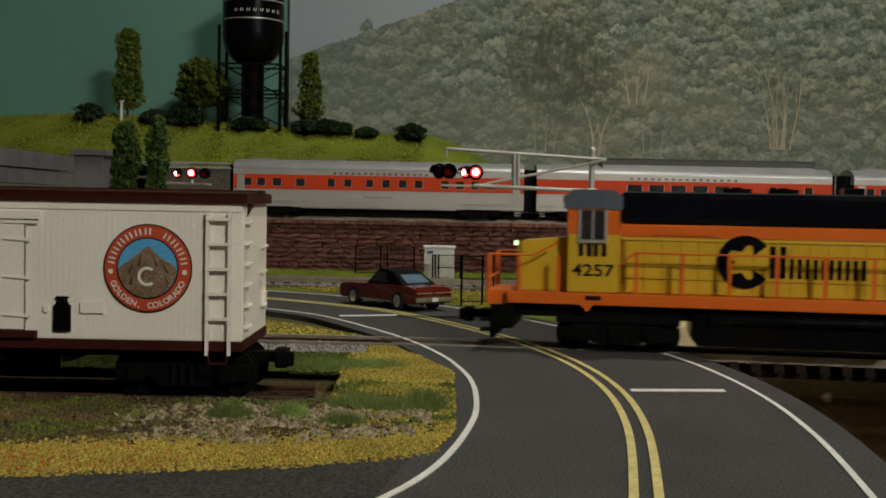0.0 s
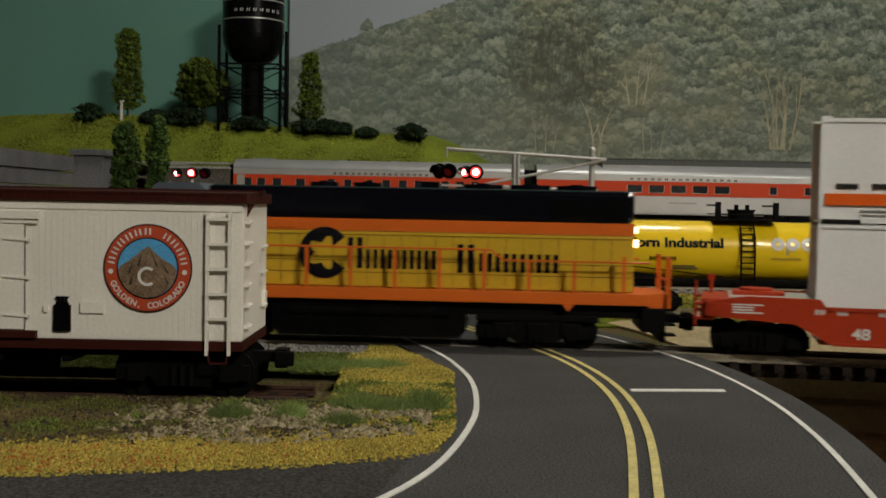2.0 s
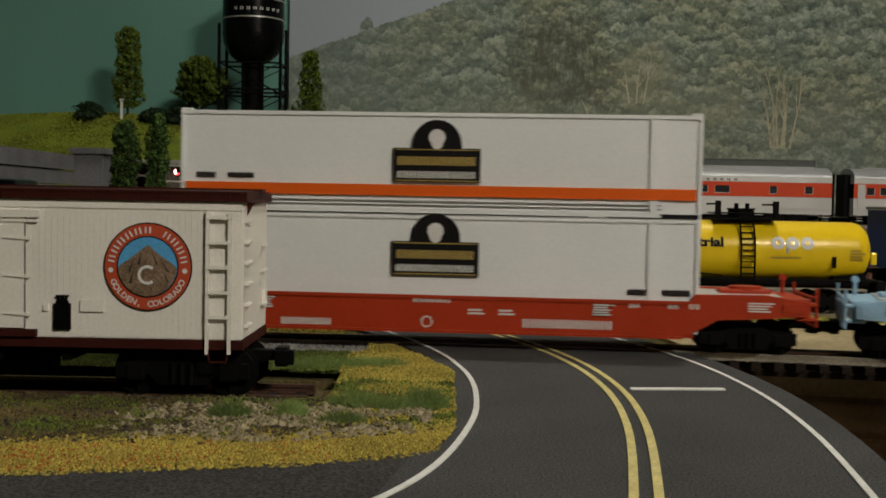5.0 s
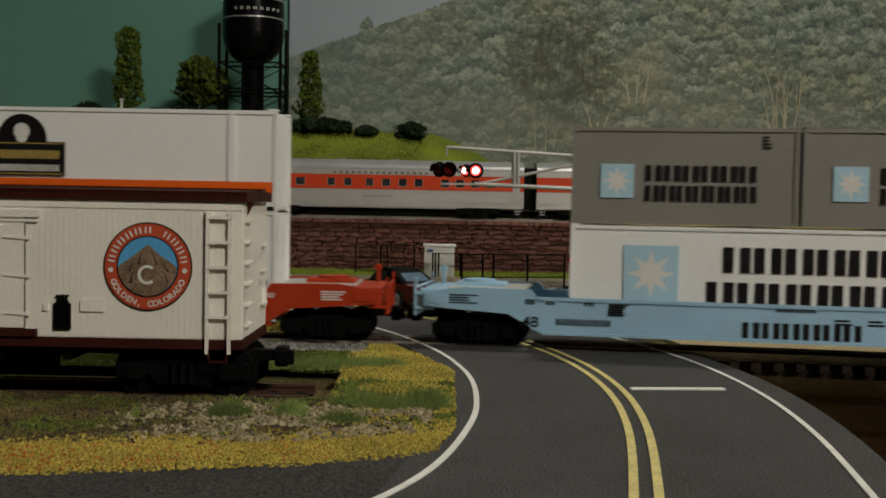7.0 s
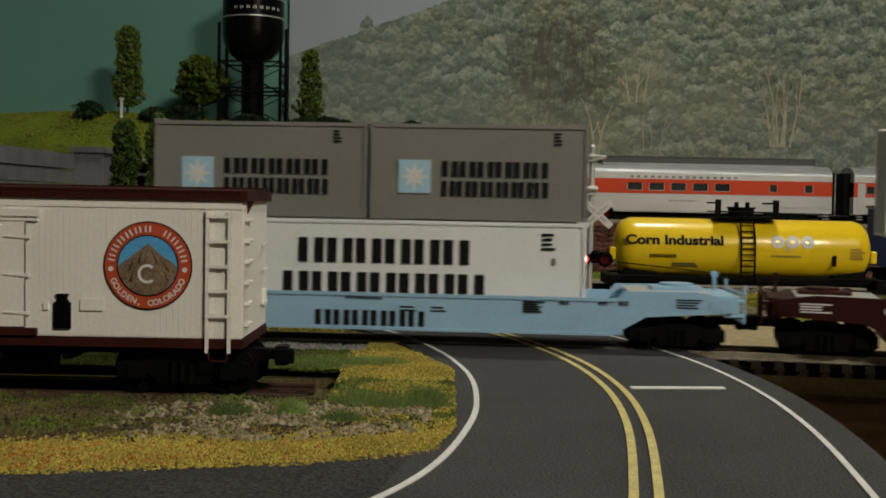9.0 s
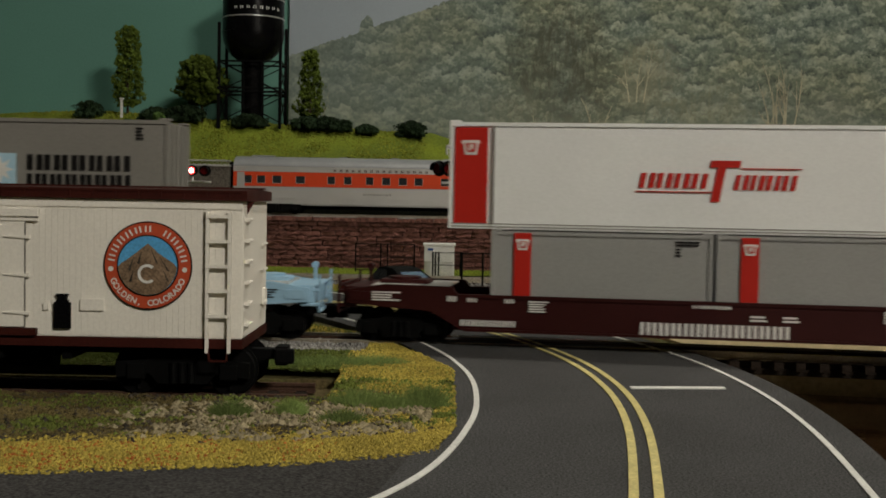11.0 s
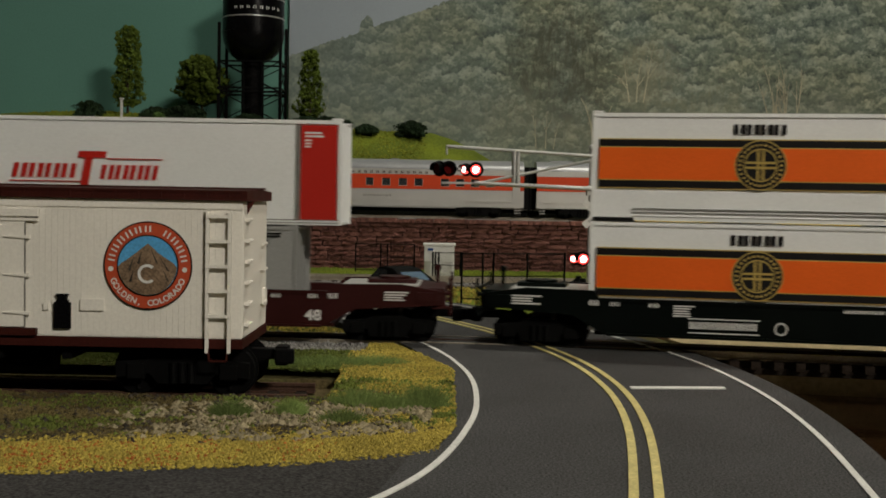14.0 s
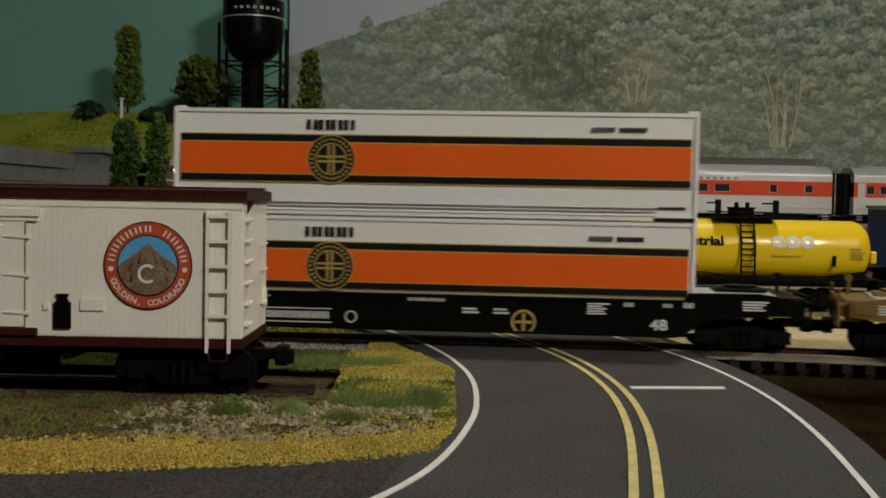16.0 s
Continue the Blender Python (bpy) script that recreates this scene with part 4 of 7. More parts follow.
for z in (0.0705, 0.0722):
    box(bm, -0.152, 0.152, FY - 0.0009, FY + 0.0004, z, z + 0.0005)
part("seam", bm, M_CGREY, c)
marks("name_mark", -0.044, -0.005, 0.0950, 0.1035, FY, 4, M_REDPANEL, c, "slanted red block print", gap=0.14, slant=0.2)
marks("name_mark", 0.009, 0.044, 0.0945, 0.1030, FY, 4, M_REDPANEL, c, "slanted red block print", gap=0.14, slant=0.2)
bm = prism(B(), [(-0.0035, 0.0875), (0.0015, 0.0875), (0.0050, 0.1070), (0.0125, 0.1070), (0.0132, 0.1110), (-0.0035, 0.1110), (-0.0042, 0.1070), (0.0000, 0.1070)], FY - 0.0003, FY + 0.0001)
box(bm, -0.0455, -0.0025, FY - 0.0003, FY + 0.0001, 0.0925, 0.0932)
box(bm, 0.0135, 0.0465, FY - 0.0003, FY + 0.0001, 0.1062, 0.1069)
part("name_mark", bm, M_REDPANEL, c)

# orange-band double stack
S4 = 1.9935
car4 = well_car("black-green well car carrying two orange-banded containers", S4, M_CARGREEN, M_PRINTWHITE, (0.133,))
marks("road_mark", -0.096, -0.058, 0.0150, 0.0190, -0.0331, 10, M_PRINTWHITE, car4)
part("mark_line", box(box(B(), -0.097, -0.057, -0.0335, -0.0330, 0.0205, 0.0210), -0.097, -0.057, -0.0335, -0.0330, 0.0125, 0.0130), M_PRINTWHITE, car4)
part("round_mark", disc(B(), -0.0455, 0.0165, 0.0036, -0.0331, r_in=0.0028), M_PRINTWHITE, car4)
bm = disc(B(), 0.0555, 0.0160, 0.0072, -0.0331, r_in=0.0058)
box(bm, 0.0505, 0.0605, -0.0335, -0.0330, 0.0152, 0.0168)
box(bm, 0.0547, 0.0563, -0.0335, -0.0330, 0.0110, 0.0210)
part("round_emblem", bm, M_GOLD, car4)
for k, (z0, z1) in enumerate(((0.012, 0.0750), (0.0760, 0.1378))):
    c = container("long white container with a wide orange band", S4, -0.1535, 0.1535, z0, z1, M_CWHITE)
    zb = z1 - 0.0420
    for a, b, m, d in ((zb - 0.0012, zb + 0.0012 + 0.0262, M_GOLD, 0.0004), (zb - 0.0006, zb + 0.0268, M_PRINTBLACK, 0.0006), (zb + 0.0034, zb + 0.0228, M_GOLD, 0.0008), (zb + 0.0040, zb + 0.0222, M_BORANGE, 0.0010)):
        part("band", box(B(), -0.1495, 0.1495, FY - d, FY + 0.0002, a, b), m, c)
    e = part("round_emblem", disc(B(), -0.0590, zb + 0.0128, 0.0142, FY - 0.0010), M_PRINTBLACK, c, "round black emblem with a gold cross")
    bm = disc(B(), -0.0590, zb + 0.0128, 0.0142, FY - 0.0012, r_in=0.0136)
    disc(bm, -0.0590, zb + 0.0128, 0.0094, FY - 0.0012, r_in=0.0087)
    for a in (-0.0020, 0.0008):
        box(bm, -0.0590 + a, -0.0590 + a + 0.0012, FY - 0.0016, FY - 0.0011, zb + 0.0045, zb + 0.0211)
    for a in (-0.0020, 0.0008):
        box(bm, -0.0670, -0.0510, FY - 0.0016, FY - 0.0011, zb + 0.0128 + a, zb + 0.0128 + a + 0.0012)
    for q in range(28):
        t = 2 * math.pi * q / 28
        disc(bm, -0.0590 + 0.0115 * math.cos(t), zb + 0.0128 + 0.0115 * math.sin(t), 0.0008, FY - 0.0012, seg=6)
    part("emblem_print", bm, M_GOLD, e)
    marks("name_mark", -0.0740, -0.0445, z1 - 0.0120, z1 - 0.0062, FY, 4, M_PRINTBLACK, c, gap=0.12)
    marks("number_mark", 0.092, 0.106, z1 - 0.0115, z1 - 0.0085, FY, 4, M_PRINTBLACK, c, slant=0.25)
    marks("number_mark", 0.108, 0.124, z1 - 0.0115, z1 - 0.0085, FY, 6, M_PRINTBLACK, c, slant=0.25)
    if k == 1:
        part("fork_pocket", box(B(), -0.152, -0.129, FY - 0.0011, FY + 0.0004, z0 - 0.0005, z0 + 0.0018), M_PRINTBLACK, c)
        part("fork_pocket", box(B(), 0.129, 0.152, FY - 0.0011, FY + 0.0004, z0 - 0.0005, z0 + 0.0018), M_PRINTBLACK, c)
        marks("small_print", 0.131, 0.147, z0 + 0.0065, z0 + 0.0082, FY, 10, M_PRINTBLACK, c)
        bm = B()
        for q in (0.0022, 0.0048, 0.0068):
            box(bm, -0.130, 0.130, FY - 0.0007, FY + 0.0004, z0 + q, z0 + q + 0.0004)
        part("seam", bm, M_CGREY, c)
# the next car of the train, its end just coming into view
S5 = 2.4520
M_CARTAN = mat("well_car_tan", (0.20, 0.12, 0.035), 0.5, var=0.12, scale=30)
well_car("tan-brown well car following the orange-banded stack", S5, M_CARTAN, M_PRINTWHITE, ())

# ---- diesel locomotive ----
S0 = 0.208


def locomotive():
    eng = rides(thing("diesel_locomotive", "yellow and vermilion road diesel with navy roof", "locomotive"), S0)
    W, H = 0.030, 0.0195
    bm = box(B(), -0.165, 0.165, -W, W, 0.0275, 0.0345, bevel=0.0006)
    box(bm, -0.177, -0.165, -W + 0.004, W - 0.004, 0.026, 0.0345)
    box(bm, 0.165, 0.177, -W + 0.004, W - 0.004, 0.026, 0.0345)
    part("walkway", bm, M_ORANGE, eng, "vermilion walkway and sill")
    for s in (-1, 1):
        for x in (-0.118, 0.118):
            part("jacking_pad", prism(B(), [(x - 0.004, 0.028), (x + 0.004, 0.028), (x, 0.0235)], s * W - 0.001, s * W + 0.001), M_ORANGE, eng)
        part("step_well", box(B(), s * 0.168 - 0.007, s * 0.168 + 0.007, -W + 0.001, W - 0.001, 0.012, 0.0262, bevel=0.001), M_BLACK, eng)
        for q in (0.010, 0.016, 0.022):
            for y in (-W + 0.002, W - 0.013):
                part("step", box(B(), s * 0.178 - 0.003, s * 0.178 + 0.003, y, y + 0.011, q, q + 0.0012), M_BLACK, eng)
        part("pilot_plate", box(B(), s * 0.174 - 0.0015, s * 0.174 + 0.0015, -W + 0.006, W - 0.006, 0.006, 0.026), M_BLACK, eng)
        coupler(eng, s * 0.172, s, 0.018)
    # long hood
    x0, x1 = -0.1000, 0.1565
    part("long_hood", box(B(), x0, x1, -H, H, 0.0347, 0.0678, bevel=0.0008), M_CYELLOW, eng, "yellow long hood side")
    part("hood_stripe", box(B(), x0 + 0.0002, x1 + 0.0002, -H - 0.0003, H + 0.0003, 0.0680, 0.0752), M_ORANGE, eng, "vermilion hood stripe")
    bm = box(B(), x0 + 0.0002, x1, -H - 0.0004, H + 0.0004, 0.0753, 0.0945, bevel=0.0035)
    part("hood_top", bm, M_NAVY, eng, "glossy navy hood top")
    for x, r in ((0.095, 0.0125), (0.123, 0.0125), (0.066, 0.0125), (-0.005, 0.009), (-0.032, 0.009)):
        bm = rod(B(), (x, 0, 0.0944), (x, 0, 0.0972), r, 24)
        rod(bm, (x, 0, 0.0972), (x, 0, 0.0980), r * 0.35, 12)
        part("roof_fan", bm, M_NAVY, eng)
    part("exhaust", box(B(), 0.028, 0.040, -0.007, 0.007, 0.0944, 0.0985, bevel=0.0006), M_NAVY, eng)
    part("air_filter_box", box(B(), -0.080, -0.045, -0.0205, 0.0205, 0.0690, 0.0745, bevel=0.0006), M_ORANGE, eng)
    bm = B()
    for i in range(24):
        x = -0.096 + 0.0104 * i
        box(bm, x - 0.0001, x + 0.0001, -H - 0.0004, -H + 0.0002, 0.0365, 0.0655)
    for q in (0.043, 0.050, 0.0655):
        box(bm, x0 + 0.001, x1 - 0.001, -H - 0.0004, -H + 0.0002, q, q + 0.0003)
    part("hood_door_seam", bm, M_MAROON, eng)
    bm = B()
    for i in range(26):
        box(bm, 0.108 + 0.0017 * i, 0.1089 + 0.0017 * i, -H - 0.0012, -H - 0.0002, 0.0775, 0.0895)
    part("radiator_grille", bm, M_BLACK, eng)
    # cab
    part("cab", box(B(), -0.1300, -0.1002, -0.0275, 0.0275, 0.0347, 0.0750, bevel=0.0008), M_CYELLOW, eng, "yellow cab side")
    part("cab_stripe", box(B(), -0.1303, -0.1001, -0.0278, 0.0278, 0.0690, 0.0835, bevel=0.0005), M_ORANGE, eng, "vermilion cab upper side")
    bm = prism(B(), [(-0.1325, 0.0836), (-0.0985, 0.0836), (-0.0985, 0.0905), (-0.1030, 0.0950), (-0.1275, 0.0950), (-0.1325, 0.0905)], -0.0285, 0.0285)
    part("cab_roof", bm, M_CABGREY, eng, "grey-blue cab roof")
    for s in (-1, 1):
        w = part("cab_window", box(B(), -0.1225, -0.1085, s * 0.0280 - 0.0003, s * 0.0280 + 0.0003, 0.0660, 0.0828), M_GLASS, eng, "dark cab window pane")
        bm = B()
        for a in ((-0.1237, -0.1223, 0.0645, 0.0832), (-0.1160, -0.1150, 0.0658, 0.0828), (-0.1087, -0.1073, 0.0645, 0.0832), (-0.1240, -0.1070, 0.0640, 0.0655)):
            box(bm, a[0], a[1], s * 0.0284 - 0.0004, s * 0.0284 + 0.0004, a[2], a[3])
        part("window_frame", bm, M_STEELGREY, w)
    part("windshield", box(B(), -0.1308, -0.1303, -0.022, 0.022, 0.0770, 0.0850), M_GLASS, eng)
    bm = prism(B(), [(-0.1601, 0.0347), (-0.1301, 0.0347), (-0.1301, 0.0665), (-0.1570, 0.0640), (-0.1601, 0.0610)], -H, H)
    part("short_hood", bm, M_CYELLOW, eng, "yellow low nose")
    part("nose_stripe", box(B(), -0.1606, -0.1299, -H - 0.0003, H + 0.0003, 0.0575, 0.0590), M_CYELLOW, eng)
    part("ladder_rail", box(box(B(), -0.098, -0.0972, -H - 0.0011, -H, 0.040, 0.066), -0.1585, -0.158, -H - 0.0011, -H, 0.040, 0.062), M_MAROON, eng)
    bm = rod(B(), (-0.1603, -0.017, 0.0625), (-0.1622, -0.017, 0.0625), 0.0014, 12)
    part("marker_lamp", bm, M_HEADGLOW, eng, "lit greenish marker lamp")
    bm = rod(B(), (0.1566, -0.0165, 0.0715), (0.1585, -0.0165, 0.0715), 0.0019, 12)
    rod(bm, (0.1566, -0.0165, 0.0635), (0.1590, -0.0165, 0.0635), 0.0022, 12)
    part("marker_lamp", bm, M_WARMLAMP, eng, "lit warm rear marker lamp")
    bm = rod(B(), (-0.1316, -0.004, 0.0890), (-0.1345, -0.004, 0.0890), 0.0022, 12)
    rod(bm, (-0.1316, 0.004, 0.0890), (-0.1345, 0.004, 0.0890), 0.0022, 12)
    part("headlight", bm, M_CHROME, eng)
    # handrails
    def post(px, y, top):
        bm = box(B(), px - 0.0011, px + 0.0011, y - 0.0004, y + 0.0004, 0.034, top)
        part("stanchion", bm, M_ORANGE, eng)
    for s in (-1, 1):
        y = s * (W - 0.001)
        for i in range(9):
            px = -0.090 + 0.0264 * i
            post(px, y, 0.0585 if px < 0.085 else 0.0525)
        for px in (-0.158, -0.135, 0.150):
            post(px, y, 0.0560)
        bm = rod(B(), (-0.091, y, 0.0586), (0.072, y, 0.0586), 0.0006, 6)
        rod(bm, (0.072, y, 0.0586), (0.080, y, 0.0526), 0.0006, 6)
        rod(bm, (0.080, y, 0.0526), (0.165, y, 0.0526), 0.0006, 6)
        rod(bm, (-0.091, y, 0.0586), (-0.100, y, 0.050), 0.0006, 6)
        rod(bm, (-0.176, y, 0.0560), (-0.150, y, 0.0560), 0.0006, 6)
        rod(bm, (-0.150, y, 0.0560), (-0.135, y, 0.0640), 0.0006, 6)
        part("handrail", bm, M_ORANGE, eng)
    part("frame", box(B(), -0.160, 0.160, -0.0235, 0.0235, 0.0195, 0.0274, bevel=0.0006), M_BLACK, eng, "black underframe")
    for s in (-1, 1):
        for y in (-0.029, -0.016, 0.016, 0.029):
            part("stanchion", rod(B(), (s * 0.1765, y, 0.0265), (s * 0.1765, y, 0.0560), 0.0009, 6), M_ORANGE, eng)
        bm = B()
        rod(bm, (s * 0.1765, -0.029, 0.0555), (s * 0.1765, -0.014, 0.0555), 0.0008, 6)
        rod(bm, (s * 0.1765, 0.029, 0.0555), (s * 0.1765, 0.014, 0.0555), 0.0008, 6)
        rod(bm, (s * 0.1765, -0.029, 0.042), (s * 0.1765, 0.029, 0.042), 0.0008, 6)
        part("end_rail", bm, M_ORANGE, eng)
    # fuel tank and trucks
    bm = prism(B(), [(-0.054, 0.0055), (0.054, 0.0055), (0.058, 0.010), (0.058, 0.0240), (-0.058, 0.0240), (-0.058, 0.010)], -0.0270, 0.0270)
    rod(bm, (-0.048, -0.0265, 0.0212), (0.048, -0.0265, 0.0212), 0.0036, 12)
    part("fuel_tank", bm, M_GLOSSBLACK, eng, "black fuel tank with an air reservoir")
    for s in (-1, 1):
        t = truck(eng, s * 0.100, r=0.0098, base=0.052, half=0.0240)
        bm = B()
        for q in (-0.020, 0.0, 0.020):
            box(bm, q - 0.006, q + 0.006, -0.0275, -0.0235, 0.0085, 0.0160, bevel=0.0012)
            rod(bm, (q, -0.0285, 0.009), (q, -0.0255, 0.009), 0.0032, 12)
        box(bm, -0.036, 0.036, -0.0265, -0.0235, 0.0165, 0.0205, bevel=0.001)
        part("brake_gear", bm, M_BLACK, t)
    # print
    letters("cab_number", "4257", 0.0098, (-0.1150, -0.0277, 0.0445), M_PRINTBLACK, eng, bold=0.00018, width=1.25)
    marks("cab_mark", -0.1235, -0.1065, 0.0560, 0.0632, -0.0277, 2, M_PRINTBLACK, eng, gap=0.10)
    part("builder_plate", box(B(), -0.119, -0.110, -W - 0.0004, -W, 0.0305, 0.0330), M_PRINTBLACK, eng)
    a0, n = radians(38), 30
    cx = -0.0280
    turns = [a0 + (2 * math.pi - 2 * a0) * i / n for i in range(n + 1)]
    ring = [(cx + 0.0155 * math.cos(t), 0.0545 + 0.0155 * math.sin(t)) for t in turns]
    ring += [(cx + (0.0085 + 0.0022 * math.cos(5 * t)) * math.cos(t), 0.0545 + (0.0085 + 0.0022 * math.cos(5 * t)) * math.sin(t)) for t in turns[::-1]]
    bm = prism(B(), ring, -H - 0.0007, -H + 0.0001)
    part("round_emblem", bm, M_NAVY, eng, "dark open ring emblem")
    marks("name_mark", -0.0140, -0.0040, 0.0455, 0.0640, -H, 1, M_NAVY, eng, gap=0.1)
    marks("name_mark", -0.0030, 0.0410, 0.0455, 0.0570, -H, 5, M_NAVY, eng, "dark block print", gap=0.2)
    marks("name_mark", 0.0520, 0.0630, 0.0440, 0.0610, -H, 1, M_NAVY, eng, gap=0.1)
    marks("name_mark", 0.0650, 0.1140, 0.0450, 0.0560, -H, 5, M_NAVY, eng, "dark block print", gap=0.2)
    return eng


M_WARMLAMP = mat("rear_lamp_lit", (1.0, 0.45, 0.2), 0.3, emit=8.0)
locomotive()


# ---- refrigerator car standing on the spur ----
def reefer():
    car = thing("refrigerator_car", "cream white wood-sheathed refrigerator car with maroon roof", "rail car", pose(-0.2145, 0.5225, -0.0026))
    L, W = 0.1275, 0.0325
    z0, z1 = 0.0225, 0.0825
    part("body", box(B(), -L, L, -W, W, z0, z1, bevel=0.0004), M_WHITE, car)
    bm = B()
    n = 96
    for i in range(n):
        x = -L + 0.001 + (2 * L - 0.002) * i / n
        box(bm, x, x + (2 * L) / n * 0.94, -W - 0.00018, -W + 0.0001, z0 + 0.0006, z1 - 0.004)
    tagged(part("board_sheathing", bm, M_WHITE, car), kind="stuff")
    part("fascia", box(B(), -L, L, -W - 0.0006, -W + 0.0001, z1 - 0.0035, z1), M_WHITE, car)
    for x in (-L - 0.0002, L + 0.0002):
        bm = B()
        for i in range(22):
            y = -W + 0.001 + (2 * W - 0.002) * i / 22
            box(bm, x - 0.0002, x + 0.0002, y, y + 0.0025, z0 + 0.0006, z1)
        tagged(part("end_sheathing", bm, M_WHITE, car), kind="stuff")
        s = 1 if x > 0 else -1
        bm = B()
        for k in range(6):
            z = z0 + 0.006 + 0.0092 * k
            rod(bm, (x + s * 0.0020, -W + 0.004, z), (x + s * 0.0020, -W + 0.013, z), 0.0006, 6)
            box(bm, min(x, x + s * 0.0022), max(x, x + s * 0.0022), -W + 0.0034, -W + 0.0046, z - 0.0007, z + 0.0007)
            box(bm, min(x, x + s * 0.0022), max(x, x + s * 0.0022), -W + 0.0124, -W + 0.0136, z - 0.0007, z + 0.0007)
        for k, z in enumerate((z0 + 0.012, z0 + 0.028, z0 + 0.040)):
            rod(bm, (x + s * 0.002, 0.012, z), (x + s * 0.002, 0.022, z), 0.0006, 6)
        box(bm, min(x, x + s * 0.0015), max(x, x + s * 0.0015), W - 0.012, W - 0.006, z0 + 0.010, z0 + 0.018)
        part("end_grab_irons", bm, M_WHITE, car)
    # roof: a shallow peak with overhang, running boards
    bm = B()
    prof = [(-W - 0.0022, z1 + 0.0002), (-W - 0.0022, z1 + 0.0046), (0, z1 + 0.0056), (W + 0.0022, z1 + 0.0046), (W + 0.0022, z1 + 0.0002)]
    a = [bm.verts.new((-L - 0.0022, y, z)) for y, z in prof]
    b = [bm.verts.new((L + 0.0022, y, z)) for y, z in prof]
    bm.faces.new(a)
    bm.faces.new(b[::-1])
    for i in range(5):
        bm.faces.new((a[i], b[i], b[(i + 1) % 5], a[(i + 1) % 5]))
    bmesh.ops.recalc_face_normals(bm, faces=bm.faces[:])
    part("roof", bm, M_MAROON, car, "maroon peaked roof")
    bm = B()
    for i in range(26):
        x = -L + 0.004 + 0.0098 * i
        box(bm, x, x + 0.0007, -W - 0.0026, -W - 0.0020, z1 + 0.0004, z1 + 0.0046)
    box(bm, -L, L, -W - 0.0027, -W - 0.0021, z1 + 0.0036, z1 + 0.0046)
    part("roof_edge", bm, M_MAROON, car)
    part("running_board", box(B(), -L - 0.004, L + 0.004, -0.005, 0.005, z1 + 0.0054, z1 + 0.0062), M_MAROON, car)
    for s in (-1, 1):
        part("roof_bracket", prism(B(), [(s * (L + 0.0002), z1), (s * (L + 0.0035), z1), (s * (L + 0.0002), z1 - 0.006)], -0.024, -0.0225), M_MAROON, car)
    part("side_sill", box(B(), -L - 0.0006, L + 0.0006, -W - 0.0008, W + 0.0008, z0 - 0.0042, z0 - 0.0001), M_MAROON, car, "maroon side sill")
    # ladders on the near and far side
    for s in (-1, 1):
        y = s * (W + 0.0018)
        for lx in (L - 0.0100, -L + 0.0100):
            bm = B()
            for q in (-0.0048, 0.0048):
                box(bm, lx + q - 0.0007, lx + q + 0.0007, y - 0.0008, y + 0.0008, z0 - 0.006, z1 - 0.004)
            for k in range(5):
                z = z0 + 0.010 + 0.0108 * k
                box(bm, lx - 0.0055, lx + 0.0055, y + s * 0.0001 - 0.0011, y + s * 0.0001 + 0.0011, z - 0.0006, z + 0.0008)
            part("ladder", bm, M_WHITE, car)
            bm = B()
            for q in (-0.0045, 0.0045):
                rod(bm, (lx + q, y, z0 - 0.004), (lx + q * 0.8, y, z0 - 0.0095), 0.0006, 6)
            rod(bm, (lx - 0.0038, y, z0 - 0.0095), (lx + 0.0038, y, z0 - 0.0095), 0.0006, 6)
            part("stirrup_step", bm, M_MAROON, car)
    # plug door with hinges
    y = -W - 0.0006
    door = part("door", box(B(), -0.034, 0.0335, y - 0.0006, y + 0.0006, z0 + 0.004, z1 - 0.0075), M_WHITE, car)
    bm = B()
    for x in (-0.0345, 0.0, 0.0337):
        box(bm, x - 0.0002, x + 0.0002, y - 0.0011, y - 0.0004, z0 + 0.004, z1 - 0.0075)
    part("door_gap", bm, M_CGREY, door)
    for k in range(3):
        z = z0 + 0.010 + 0.0165 * k
        for s in (-1, 1):
            bm = prism(B(), [(s * 0.0245, z), (s * 0.0355, z - 0.0008), (s * 0.0355, z + 0.0008), (s * 0.0245, z + 0.0004)], y - 0.0014, y)
            part("hinge", bm, M_WHITE, door)
    part("door_rail", box(box(B(), -0.038, 0.0395, y - 0.0018, y + 0.0004, z1 - 0.0080, z1 - 0.0048), -0.038, 0.0390, y - 0.0012, y + 0.0006, z1 - 0.0100, z1 - 0.0088), M_WHITE, car)
    part("door_track", box(B(), -0.038, 0.0388, y - 0.0022, y + 0.0004, z0 + 0.0004, z0 + 0.0035), M_MAROON, car)
    # tack board and defect card holder
    bm = box(B(), 0.0462, 0.0535, y - 0.0012, y + 0.0004, z0 + 0.0035, z0 + 0.0150, bevel=0.0003)
    box(bm, 0.0472, 0.0525, y - 0.0012, y + 0.0004, z0 + 0.0150, z0 + 0.0160)
    for q in (0.0477, 0.0494, 0.0511):
        box(bm, q, q + 0.0008, y - 0.0012, y + 0.0004, z0 + 0.0160, z0 + 0.0178)
    box(bm, 0.0472, 0.0525, y - 0.0012, y + 0.0004, z0 + 0.0178, z0 + 0.0186)
    part("door_latch", bm, M_GLOSSBLACK, car, "black cast latch rack")
    part("card_board", box(B(), 0.0575, 0.0677, y - 0.0006, y + 0.0004, z0 + 0.0115, z0 + 0.0165), M_WHITE, car)
    part("card_board", box(B(), 0.0415, 0.0435, y - 0.0006, y + 0.0004, z0 + 0.0115, z0 + 0.0145), M_WHITE, car)
    # round emblem
    cx, cz = 0.0868, 0.0540
    e = part("emblem", disc(B(), cx, cz, 0.0192, y, 0.0004, 64), M_PRINTBLACK, car, "round red emblem with a mountain picture")
    part("ring", disc(B(), cx, cz, 0.0186, y - 0.0004, 0.0003, 64), M_EMRED, e)
